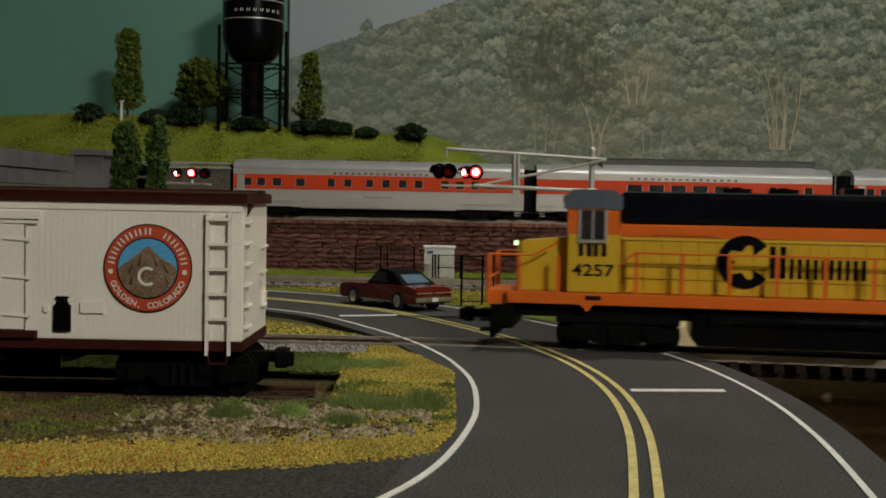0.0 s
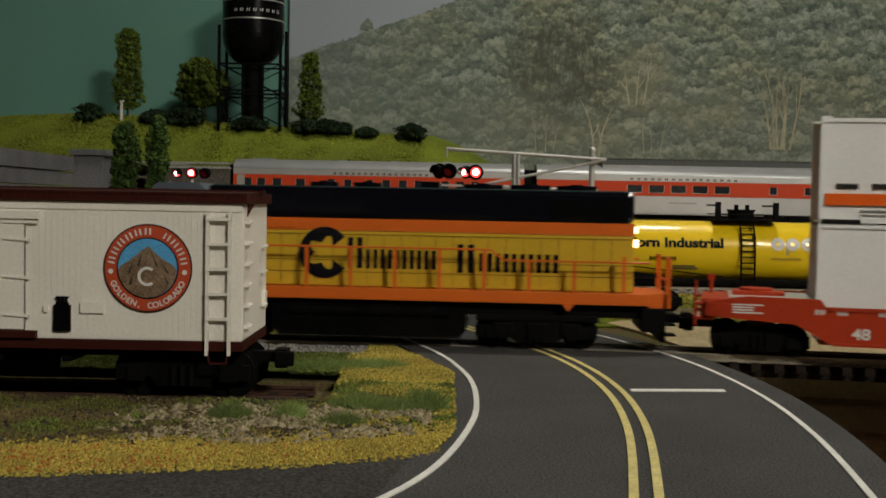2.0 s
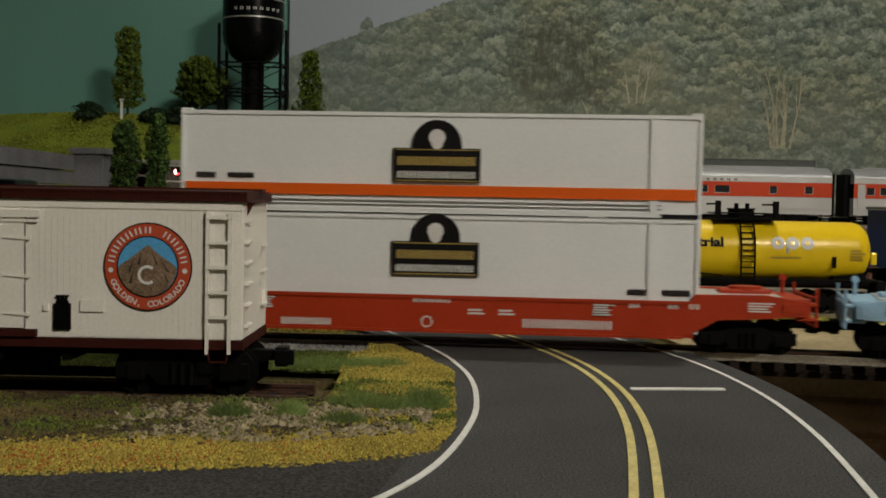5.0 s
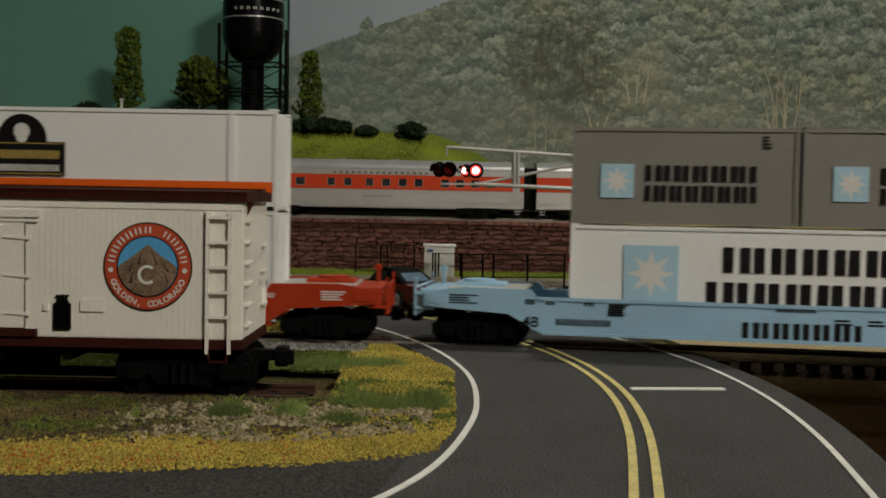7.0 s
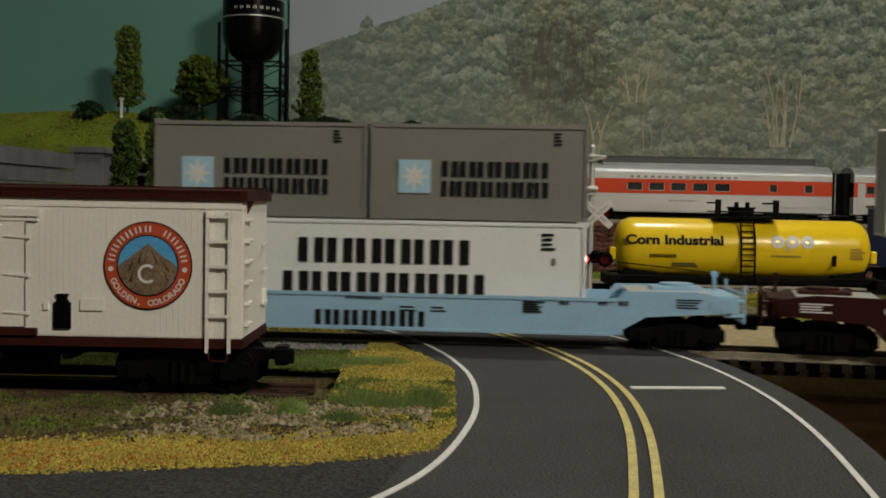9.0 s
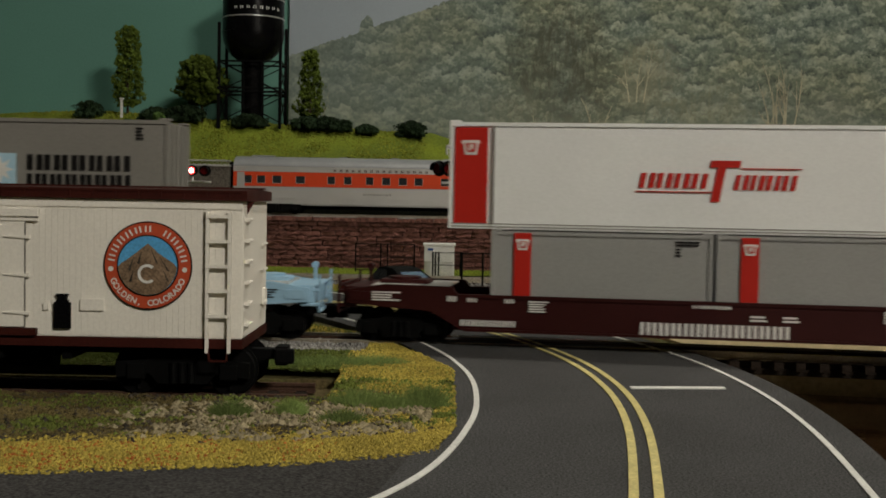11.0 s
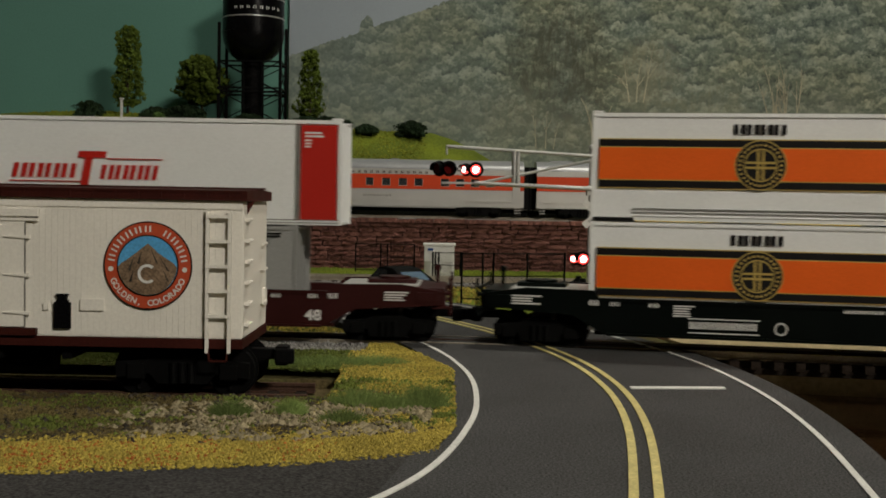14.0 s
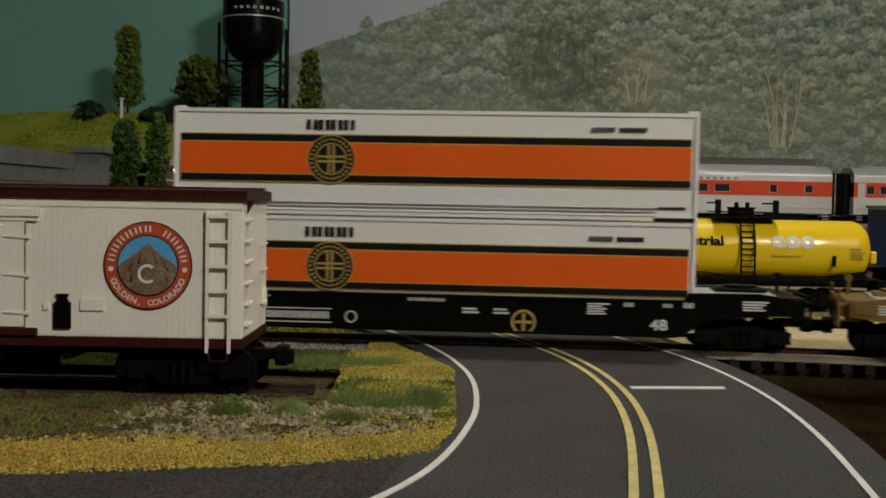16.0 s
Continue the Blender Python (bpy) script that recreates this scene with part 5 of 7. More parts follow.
    part("inner_edge", disc(B(), cx, cz, 0.0134, y - 0.0007, 0.0002, 48), M_PRINTBLACK, e)
    part("sky", disc(B(), cx, cz, 0.0128, y - 0.0009, 0.0002, 48), M_SKYBLUE, e)
    low = [(cx + 0.0127 * math.cos(a), cz + 0.0127 * math.sin(a)) for a in [radians(183 + 174 * i / 24) for i in range(25)]]
    top = [(0.0115, 0.0010), (0.0085, 0.0030), (0.0050, 0.0052), (0.0015, 0.0085), (0.0000, 0.0096), (-0.0020, 0.0080), (-0.0050, 0.0055), (-0.0090, 0.0025), (-0.0115, 0.0010)]
    part("mountain", prism(B(), low + [(cx + a, cz + b) for a, b in top], y - 0.0013, y - 0.0010), M_MOUNTAIN, e)
    bm = B()
    for ax, az, bx, bz in ((-0.006, 0.0035, -0.0085, -0.002), (-0.0025, 0.0065, -0.0045, 0.001), (0.0015, 0.0075, 0.0035, 0.0015), (0.005, 0.0045, 0.0085, -0.002), (0.0065, -0.001, 0.0085, -0.0065), (-0.006, -0.002, -0.008, -0.007), (-0.001, -0.0085, 0.004, -0.0105)):
        prism(bm, [(cx + ax, cz + az), (cx + bx, cz + bz), (cx + bx + 0.0011, cz + bz - 0.0004)], y - 0.00145, y - 0.0012)
    tagged(part("rock_shading", bm, M_DARKROCK, e), kind="stuff")
    bm = B()
    for i in range(16):
        a, b = radians(50 + 260 * i / 16), radians(50 + 260 * (i + 1) / 16)
        p, q = 0.0042, 0.0030
        prism(bm, [(cx + p * math.cos(a), cz - 0.0035 + p * math.sin(a)), (cx + p * math.cos(b), cz - 0.0035 + p * math.sin(b)), (cx + q * math.cos(b), cz - 0.0035 + q * math.sin(b)), (cx + q * math.cos(a), cz - 0.0035 + q * math.sin(a))], y - 0.0016, y - 0.0012)
    part("letter_shape", bm, M_PRINTWHITE, e)
    # upper ring: plain blocks; lower ring: the town's name
    bm = B()
    for i in range(11):
        if i == 6:
            continue
        t = radians(168 - 156 * i / 10)
        r0, r1, w = 0.0145, 0.0173, 0.0010
        ux, uz = math.cos(t), math.sin(t)
        px, pz = -uz, ux
        for o in (-1, 1):
            prism(bm, [(cx + ux * r0 + px * (o * w - 0.00035), cz + uz * r0 + pz * (o * w - 0.00035)), (cx + ux * r0 + px * (o * w + 0.00035), cz + uz * r0 + pz * (o * w + 0.00035)), (cx + ux * r1 + px * (o * w + 0.00035), cz + uz * r1 + pz * (o * w + 0.00035)), (cx + ux * r1 + px * (o * w - 0.00035), cz + uz * r1 + pz * (o * w - 0.00035))], y - 0.0010, y - 0.0006)
    part("ring_marks", bm, M_PRINTWHITE, e)
    text = "GOLDEN, COLORADO"
    for i, ch in enumerate(text):
        if ch == " ":
            continue
        t = radians(205 + 130 * i / (len(text) - 1))
        r = 0.0174
        letters("ring_letter", ch, 0.0036, (cx + r * math.cos(t), y - 0.0008, cz + r * math.sin(t)), M_PRINTWHITE, e, bold=0.00008, turn=-(math.degrees(t) - 270))
    part("ring_dot", disc(disc(B(), cx - 0.0160, cz - 0.0016, 0.0011, y - 0.0006, 0.0003, 16), cx + 0.0160, cz - 0.0016, 0.0011, y - 0.0006, 0.0003, 16), M_PRINTWHITE, e)
    # underframe
    bm = box(B(), -L + 0.003, L - 0.003, -0.006, 0.006, 0.012, z0 - 0.0043)
    for x in (-0.05, -0.02, 0.02, 0.05):
        box(bm, x - 0.002, x + 0.002, -W + 0.004, W - 0.004, 0.012, z0 - 0.0043)
    rod(bm, (-0.07, -0.02, 0.018), (-0.035, -0.02, 0.010), 0.0008, 6)
    rod(bm, (-0.035, -0.02, 0.010), (0.030, -0.02, 0.010), 0.0008, 6)
    rod(bm, (0.030, -0.02, 0.010), (0.065, -0.02, 0.018), 0.0008, 6)
    rod(bm, (0.005, -0.012, 0.010), (0.040, -0.012, 0.010), 0.006, 12)
    part("underframe", bm, M_BLACK, car)
    for s in (-1, 1):
        truck(car, s * 0.1000, r=0.0108, base=0.041)
        coupler(car, s * (L - 0.0055), s, 0.0122)
    # the body rides above its trucks
    for ob in car.children:
        if not ob.name.startswith("truck"):
            ob.matrix_basis.translation.z += 0.0041


reefer()


# ---- tank car ----
def tank_car():
    car = thing("tank_car", "glossy yellow tank car with black underframe", "rail car", pose(0.2465, 0.938, 0.0008))
    r, zc, L = 0.0240, 0.0505, 0.1055
    bm = B()
    rings = []
    prof = [(-L, 0.0), (-L + 0.0004, 0.006), (-L + 0.0018, 0.0125), (-L + 0.0045, 0.0185), (-L + 0.0085, 0.0222), (-L + 0.0125, 0.0236), (-L + 0.016, r)]
    prof += [(-x, q) for x, q in prof[::-1]]
    for x, q in prof:
        if q == 0:
            rings.append([bm.verts.new((x, 0, zc))])
        else:
            rings.append([bm.verts.new((x, q * math.cos(2 * math.pi * i / 48), zc + q * math.sin(2 * math.pi * i / 48))) for i in range(48)])
    for a, b in zip(rings, rings[1:]):
        for i in range(48):
            j = (i + 1) % 48
            if len(a) == 1:
                bm.faces.new((a[0], b[i], b[j]))
            elif len(b) == 1:
                bm.faces.new((a[i], a[j], b[0]))
            else:
                bm.faces.new((a[i], a[j], b[j], b[i]))
    bmesh.ops.recalc_face_normals(bm, faces=bm.faces[:])
    part("tank", bm, M_TANKYELLOW, car, "yellow tank shell", smooth=True)
    for x in (-0.060, 0.052):
        part("tank_seam", rod(B(), (x - 0.0002, 0, zc), (x + 0.0002, 0, zc), r + 0.00012, 48), M_TANKYELLOW, car)
    bm = box(B(), -L - 0.004, L + 0.004, -0.018, 0.018, 0.0205, 0.0265, bevel=0.0008)
    for s in (-1, 1):
        prism(bm, [(s * 0.072, 0.026), (s * 0.098, 0.026), (s * 0.098, 0.0335), (s * 0.072, 0.0300)], -0.0195, 0.0195)
        box(bm, s * (L + 0.002) - 0.004, s * (L + 0.002) + 0.004, -0.028, 0.028, 0.019, 0.0275, bevel=0.0008)
    part("underframe", bm, M_BLACK, car)
    bm = B()
    for s in (-1, 1):
        rod(bm, (-L, s * 0.027, 0.0275), (L, s * 0.027, 0.0275), 0.0008, 6)
        rod(bm, (-L, s * 0.0255, 0.0385), (-0.02, s * 0.0265, 0.030), 0.0005, 6)
    part("side_rail", bm, M_BLACK, car)
    bm = B()
    for q in (-0.0055, 0.0055):
        rod(bm, (q, -0.0262, 0.024), (q, -0.0262, 0.055), 0.0008, 6)
        rod(bm, (q, -0.0262, 0.055), (q, -0.018, 0.0755), 0.0008, 6)
    for k in range(9):
        z = 0.032 + 0.0047 * k
        y = -0.0262 if z < 0.055 else -0.0262 + (z - 0.055) * 0.4
        rod(bm, (-0.0055, y, z), (0.0055, y, z), 0.0006, 6)
    part("ladder", bm, M_BLACK, car)
    bm = box(B(), -0.026, 0.026, -0.0205, 0.0205, 0.0755, 0.0768)
    for x in (-0.0235, 0.0235):
        box(bm, x - 0.0022, x + 0.0022, -0.0200, -0.0165, 0.0755, 0.0905, bevel=0.0004)
        box(bm, x - 0.0008, x + 0.0008, -0.0165, 0.0200, 0.0870, 0.0885)
    for y in (-0.0195, 0.0195):
        rod(bm, (-0.0235, y, 0.0805), (0.0235, y, 0.0805), 0.0005, 6)
    rod(bm, (0, 0, 0.0755), (0, 0, 0.083), 0.0105, 20)
    rod(bm, (0, 0, 0.083), (0, 0, 0.0845), 0.0115, 20)
    for x in (-0.005, 0.004):
        rod(bm, (x, -0.004, 0.0845), (x, -0.004, 0.0885), 0.0018, 8)
    part("dome_platform", bm, M_BLACK, car, "black dome with railed platform")
    for s in (-1, 1):
        truck(car, s * 0.078, r=0.0085, base=0.034)
        coupler(car, s * (L + 0.002), s, 0.0165)
        part("end_valve", box(B(), min(s * (L - 0.001), s * (L + 0.004)), max(s * (L - 0.001), s * (L + 0.004)), -0.012, -0.004, 0.040, 0.050, bevel=0.001), M_TANKYELLOW, car)
    first = set(car.children)
    letters("print", "Corn Industrial", 0.0104, (-0.0590, -0.0252, 0.0535), M_PRINTBLACK, car, bold=0.00042, width=1.24, label="bold black print")
    marks("number_mark", -0.0790, -0.0570, 0.0425, 0.0455, -0.0246, 8, M_PRINTBLACK, car)
    lines_of_print("small_print", -0.060, -0.030, 0.0350, 0.0390, -0.0232, 2, M_CGREY, car)
    bm = disc(B(), 0.0245, 0.0570, 0.0052, -0.0250, r_in=0.0021)
    disc(bm, 0.0365, 0.0570, 0.0052, -0.0250, r_in=0.0021)
    disc(bm, 0.0485, 0.0570, 0.0052, -0.0250, r_in=0.0021)
    box(bm, 0.0312, 0.0332, -0.0253, -0.0240, 0.0485, 0.0590)
    part("logo_shape", bm, M_PRINTWHITE, car, "pale rounded logo shapes")
    lines_of_print("small_print", 0.019, 0.052, 0.0440, 0.0465, -0.0242, 1, M_GOLD, car)
    part("placard", box(B(), 0.0690, 0.0720, -0.0242, -0.0230, 0.0375, 0.0465), M_BLACK, car)
    lines_of_print("small_print", 0.083, 0.095, 0.043, 0.053, -0.0246, 4, M_GOLD, car)
    for ob in car.children:
        if ob not in first and ob.name != "placard":
            for v in ob.data.vertices:
                v.co.y = -math.sqrt(max(1e-6, (r + 0.0006) ** 2 - (v.co.z - zc) ** 2)) + (0.0006 if v.co.y > -0.0225 else 0.0)


tank_car()


def blue_boxcar():
    car = thing("box_car", "dark blue boxcar with a white framed emblem", "rail car", pose(0.578, 1.185, 0.006))
    part("body", box(B(), -0.122, 0.122, -0.032, 0.032, 0.020, 0.080, bevel=0.0006), M_BLUECAR, car)
    bm = B()
    for i in range(20):
        box(bm, -0.118 + 0.0122 * i, -0.1168 + 0.0122 * i, -0.0328, -0.0318, 0.021, 0.078)
    part("side_ribs", bm, M_BLUECAR, car)
    bm = B()
    for a in ((-0.116, -0.090, 0.040, 0.042), (-0.116, -0.090, 0.066, 0.068), (-0.116, -0.114, 0.042, 0.066), (-0.092, -0.090, 0.042, 0.066)):
        box(bm, a[0], a[1], -0.0334, -0.0326, a[2], a[3])
    prism(bm, [(-0.110, 0.046), (-0.096, 0.046), (-0.100, 0.062), (-0.106, 0.062)], -0.0334, -0.0326)
    part("emblem", bm, M_PRINTWHITE, car, "white framed emblem")
    part("roof", box(B(), -0.124, 0.124, -0.033, 0.033, 0.0802, 0.0835, bevel=0.001), M_CGREY, car)
    for s in (-1, 1):
        truck(car, s * 0.09)
        coupler(car, s * 0.118, s)


blue_boxcar()


# ---- streamlined passenger cars on the terrace ----
def coach(xc, half, dome, windows, label):
    car = thing("passenger_car", label, "rail car", pose(xc, 1.533, 0.0650), group="streamlined passenger train")
    W = 0.030
    windows = [(x, w * 1.12) for x, w in windows]

    def shell(prof, x0, x1, material, name, label="", round_ends=False):
        bm = B()
        a = [bm.verts.new((x0, y, z)) for y, z in prof]
        b = [bm.verts.new((x1, y, z)) for y, z in prof]
        bm.faces.new(a)
        bm.faces.new(b[::-1])
        n = len(prof)
        for i in range(n):
            bm.faces.new((a[i], b[i], b[(i + 1) % n], a[(i + 1) % n]))
        bmesh.ops.recalc_face_normals(bm, faces=bm.faces[:])
        return part(name, bm, material, car, label)
    shell([(-W, 0.0080), (-W, 0.0305), (W, 0.0305), (W, 0.0080)], -half, half, M_SILVER, "lower_side", "silver lower car side")
    shell([(-W, 0.0500), (-W, 0.0570), (W, 0.0570), (W, 0.0500)], -half, half, M_SILVER, "letter_board", "silver letter board")
    core = shell([(-W + 0.0006, 0.0306), (-W + 0.0006, 0.0499), (W - 0.0006, 0.0499), (W - 0.0006, 0.0306)], -half + 0.0004, half - 0.0004, M_BLACK, "window_core")
    arc = [(W * math.cos(a), 0.0572 + 0.0135 * math.sin(a)) for a in [math.pi * i / 16 for i in range(17)]]
    shell(arc, -half, half, M_ROOFGREY, "roof", "grey rounded roof")
    # red band, in pieces between the windows
    bm = box(B(), -half, half, -W - 0.0004, -W + 0.0005, 0.0307, 0.0347)
    box(bm, -half, half, -W - 0.0004, -W + 0.0005, 0.0448, 0.0498)
    edges = [-half]
    for x, w in windows:
        edges += [x - w / 2, x + w / 2]
    edges.append(half)
    for i in range(0, len(edges), 2):
        box(bm, edges[i], edges[i + 1], -W - 0.0004, -W + 0.0005, 0.0347, 0.0448)
    box(bm, -half, half, W - 0.0005, W + 0.0004, 0.0307, 0.0498)
    part("red_band", bm, M_COACHRED, car, "red window band")
    for x, w in windows:
        win = part("window", box(B(), x - w / 2, x + w / 2, -W + 0.0000, -W + 0.0005, 0.0347, 0.0448), M_GLASS, car)
        fr = B()
        for a in ((x - w / 2, x + w / 2, 0.0347, 0.0351), (x - w / 2, x - w / 2 + 0.0004, 0.0351, 0.0448), (x + w / 2 - 0.0004, x + w / 2, 0.0351, 0.0448)):
            box(fr, a[0], a[1], -W - 0.0006, -W + 0.0003, a[2], a[3])
        part("frame", fr, M_SILVER, win)
    bm = box(B(), -half, half, -W - 0.0010, -W + 0.0004, 0.0150, 0.0166)
    box(bm, -half + 0.08, half - 0.08, -W - 0.0006, -W + 0.0002, 0.0074, 0.0150)
    part("fluting", bm, M_SILVER, car)
    part("skirt", box(B(), -half + 0.09, half - 0.09, -W + 0.001, W - 0.001, 0.0060, 0.0079), M_SILVER, car)
    # underbody, lengthened in black to stand for the shade beneath the car too
    part("underbody", box(B(), -half + 0.012, half - 0.012, -0.012, 0.022, 0.001, 0.0059), M_BLACK, car)
    marks("name_mark", -0.060 if not dome else -0.072, 0.070 if not dome else 0.075, 0.0512, 0.0542, -W, 16, M_MAROON, car, gap=0.60)
    marks("name_mark", -0.020, 0.018, 0.0205, 0.0228, -W, 9, M_CGREY, car, gap=0.4)
    for s in (-1, 1):
        truck(car, s * (half - 0.060), r=0.0080, base=0.042, half=0.027)
        part("vestibule", box(B(), min(s * half, s * (half + 0.008)), max(s * half, s * (half + 0.008)), -0.016, 0.016, 0.006, 0.0625), M_BLACK, car, "black corrugated vestibule diaphragm")
        bm = B()
        for k in range(3):
            box(bm, s * (half - 0.008) - 0.004, s * (half - 0.008) + 0.004, -W - 0.0008, -W + 0.002, 0.0005 + 0.0035 * k, 0.0013 + 0.0035 * k)
        part("steps", bm, M_SILVER, car)
        coupler(car, s * (half - 0.006), s, 0.006)
        if not dome:
            part("door", box(B(), s * (half - 0.010) - 0.005, s * (half - 0.010) + 0.005, -W - 0.0009, -W, 0.0170, 0.0490), M_SILVER, car)
    bm = box(B(), -half + 0.02, -half + 0.05, -0.006, 0.006, 0.0706, 0.0722, bevel=0.0004)
    part("roof_vent", bm, M_ROOFGREY, car)
    for x in (-0.05, 0.02, 0.09):
        part("roof_vent", box(B(), x - 0.005, x + 0.005, -0.004, 0.004, 0.0704, 0.0716, bevel=0.0003), M_ROOFGREY, car)
    if dome:
        x0, x1 = -0.108, 0.175
        part("dome_base", box(B(), x0, x1, -0.021, 0.021, 0.0660, 0.0712), M_ROOFGREY, car)
        n = 9
        for i in range(n):
            a = x0 + (x1 - x0) * i / n
            b = x0 + (x1 - x0) * (i + 1) / n
            part("dome_pane", box(B(), a + 0.001, b - 0.001, -0.0200, 0.0200, 0.0713, 0.0790, bevel=0.0004), M_DOME, car)
        bm = box(B(), x0 - 0.001, x1 + 0.001, -0.0205, 0.0205, 0.0791, 0.0802)
        for i in range(n + 1):
            a = x0 + (x1 - x0) * i / n
            box(bm, a - 0.0009, a + 0.0009, -0.0206, 0.0206, 0.0713, 0.0791)
        part("dome_frame", bm, M_DOMEFRAME, car, "dark grey dome framing")
    # the shell rides above its trucks
    for ob in car.children:
        if not ob.name.startswith(("truck", "coupler", "wheel", "axle", "side_frame")):
            ob.matrix_basis.translation.z += 0.0052
    return car


plain = [(-0.174, 0.010), (-0.156, 0.010), (-0.135, 0.011), (-0.104, 0.011), (-0.063, 0.009), (-0.041, 0.009), (-0.012, 0.009), (0.010, 0.010), (0.032, 0.010), (0.053, 0.010), (0.088, 0.010), (0.108, 0.010), (0.128, 0.010), (0.148, 0.010)]
coach(-0.0870, 0.1930, False, plain, "red and silver streamlined passenger car with small windows")
lower = [(-0.066, 0.018), (-0.037, 0.018), (-0.008, 0.018), (0.021, 0.018), (0.050, 0.018), (0.118, 0.009), (0.165, 0.010)]
coach(0.3190, 0.1960, True, lower, "red and silver passenger car with a long glass dome")
coach(0.7400, 0.1960, False, plain, "red and silver streamlined passenger car behind the dome car")
# ---- crossing signals ----


def lamp_head(parent, x, y, z, lit, r=0.0060, turn=0.0):
    """Round black backboard with hood and red lens, facing the viewer."""
    h = part("backboard", rod(B(), (0, 0.0014, 0), (0, 0.0026, 0), r, 24), M_BLACK, parent)
    h.matrix_basis = pose(x, y, z, 0, 0, turn)
    bm = B()
    n = 18
    for i in range(n):
        a, b = radians(-20 + 220 * i / n), radians(-20 + 220 * (i + 1) / n)
        q = r * 0.72
        vs = [bm.verts.new((q * math.cos(t), yy, q * math.sin(t))) for t, yy in ((a, 0.001), (b, 0.001), (b, -0.0045), (a, -0.0045))]
        bm.faces.new(vs)
        vs = [bm.verts.new((q * 1.08 * math.cos(t), yy, q * 1.08 * math.sin(t))) for t, yy in ((b, 0.001), (a, 0.001), (a, -0.0045), (b, -0.0045))]
        bm.faces.new(vs)
    part("hood", bm, M_BLACK, h)
    part("lens", rod(B(), (0, 0.0013, 0), (0, -0.0002, 0), r * 0.64, 20), M_REDGLOW if lit else M_REDDARK, h, "glowing red lens" if lit else "dark red unlit lens")
    if lit:
        part("bulb", ball(B(), (0, -0.0010, 0), r * 0.42, 2, (1, 0.5, 1)), M_WHITEGLOW, h)
    return h


def cantilever_signal():
    sig = thing("crossing_signal", "silver cantilever railroad crossing signal with red flashing lamps", "signal", pose(0.1130, 0.868, 0.0))
    bm = box(B(), -0.007, 0.007, -0.007, 0.007, -0.0038, 0.004, bevel=0.0008)
    part("base", bm, M_STEELGREY, sig)
    bm = rod(B(), (0, 0, 0.004), (0, 0, 0.1265), 0.0022, 16)
    ball(bm, (0, 0, 0.1285), 0.0028, 2)
    rod(bm, (0, 0, 0.1230), (0, 0, 0.1245), 0.0031, 16)
    part("mast", bm, M_STEELGREY, sig)
    def tube(p, q, r):
        part("arm_tube", rod(B(), p, q, r * 1.3, 8), M_STEELGREY, sig)
    for y in (-0.006, 0.006):
        tube((0.010, y, 0.1215), (-0.1115, y, 0.1275), 0.0009)
        tube((0.004, y, 0.0970), (-0.0900, y, 0.1000), 0.0012)
        tube((0.009, y, 0.1210), (-0.0850, y, 0.1003), 0.0008)
        tube((-0.0600, y, 0.0990), (-0.0600, y, 0.1248), 0.0010)
        tube((-0.0570, y, 0.0990), (-0.0570, y, 0.1248), 0.0010)
        tube((-0.1115, y, 0.1275), (-0.1115, y, 0.1215), 0.0007)
    for x in (0.009, -0.058, -0.111):
        z = 0.1215 - (x - 0.009) * 0.049
        tube((x, -0.006, z), (x, 0.006, z), 0.0008)
    tube((-0.0895, -0.006, 0.100), (-0.0895, 0.006, 0.100), 0.0008)
    part("catwalk", box(B(), -0.1150, -0.0830, -0.005, 0.005, 0.0990, 0.1005), M_STEELGREY, sig)
    part("arm_clamp", box(B(), -0.004, 0.004, -0.004, 0.004, 0.092, 0.0995, bevel=0.0006), M_STEELGREY, sig)
    part("lamp_bracket", box(B(), -0.1180, -0.0870, -0.003, 0.000, 0.1095, 0.1115), M_STEELGREY, sig)
    lamp_head(sig, -0.1180, -0.004, 0.1105, False, turn=-35)
    lamp_head(sig, -0.1095, -0.006, 0.1105, False)
    lamp_head(sig, -0.0975, -0.002, 0.1100, True, r=0.0050, turn=-35)
    lamp_head(sig, -0.0892, -0.006, 0.1100, True)
    part("lamp_bracket", box(B(), -0.014, 0.012, -0.003, 0.000, 0.0425, 0.0445), M_STEELGREY, sig)
    lamp_head(sig, -0.0130, -0.006, 0.0435, True, r=0.0048, turn=-35)
    lamp_head(sig, -0.0060, -0.008, 0.0435, True)
    lamp_head(sig, 0.0045, -0.004, 0.0450, False, r=0.0050, turn=35)
    lamp_head(sig, 0.0110, -0.006, 0.0435, False)
    lamp_head(sig, 0.0125, 0.004, 0.0790, False)
    # crossbuck
    for k, a in enumerate((42, -42)):
        bl = part("crossbuck_blade", box(B(), -0.0140, 0.0140, -0.0006, 0.0006, -0.0027, 0.0027, bevel=0.0002), M_PRINTWHITE, sig, "white crossbuck blade with black words")
        bl.matrix_basis = pose(0.0045, -0.0040 - 0.0014 * k, 0.0780, 0, a, 0)
        letters("words", "CROSSING" if k == 0 else "RAIL  ROAD", 0.0028, (0, -0.0007, -0.0010), M_CGREY, bl, width=1.25)


cantilever_signal()


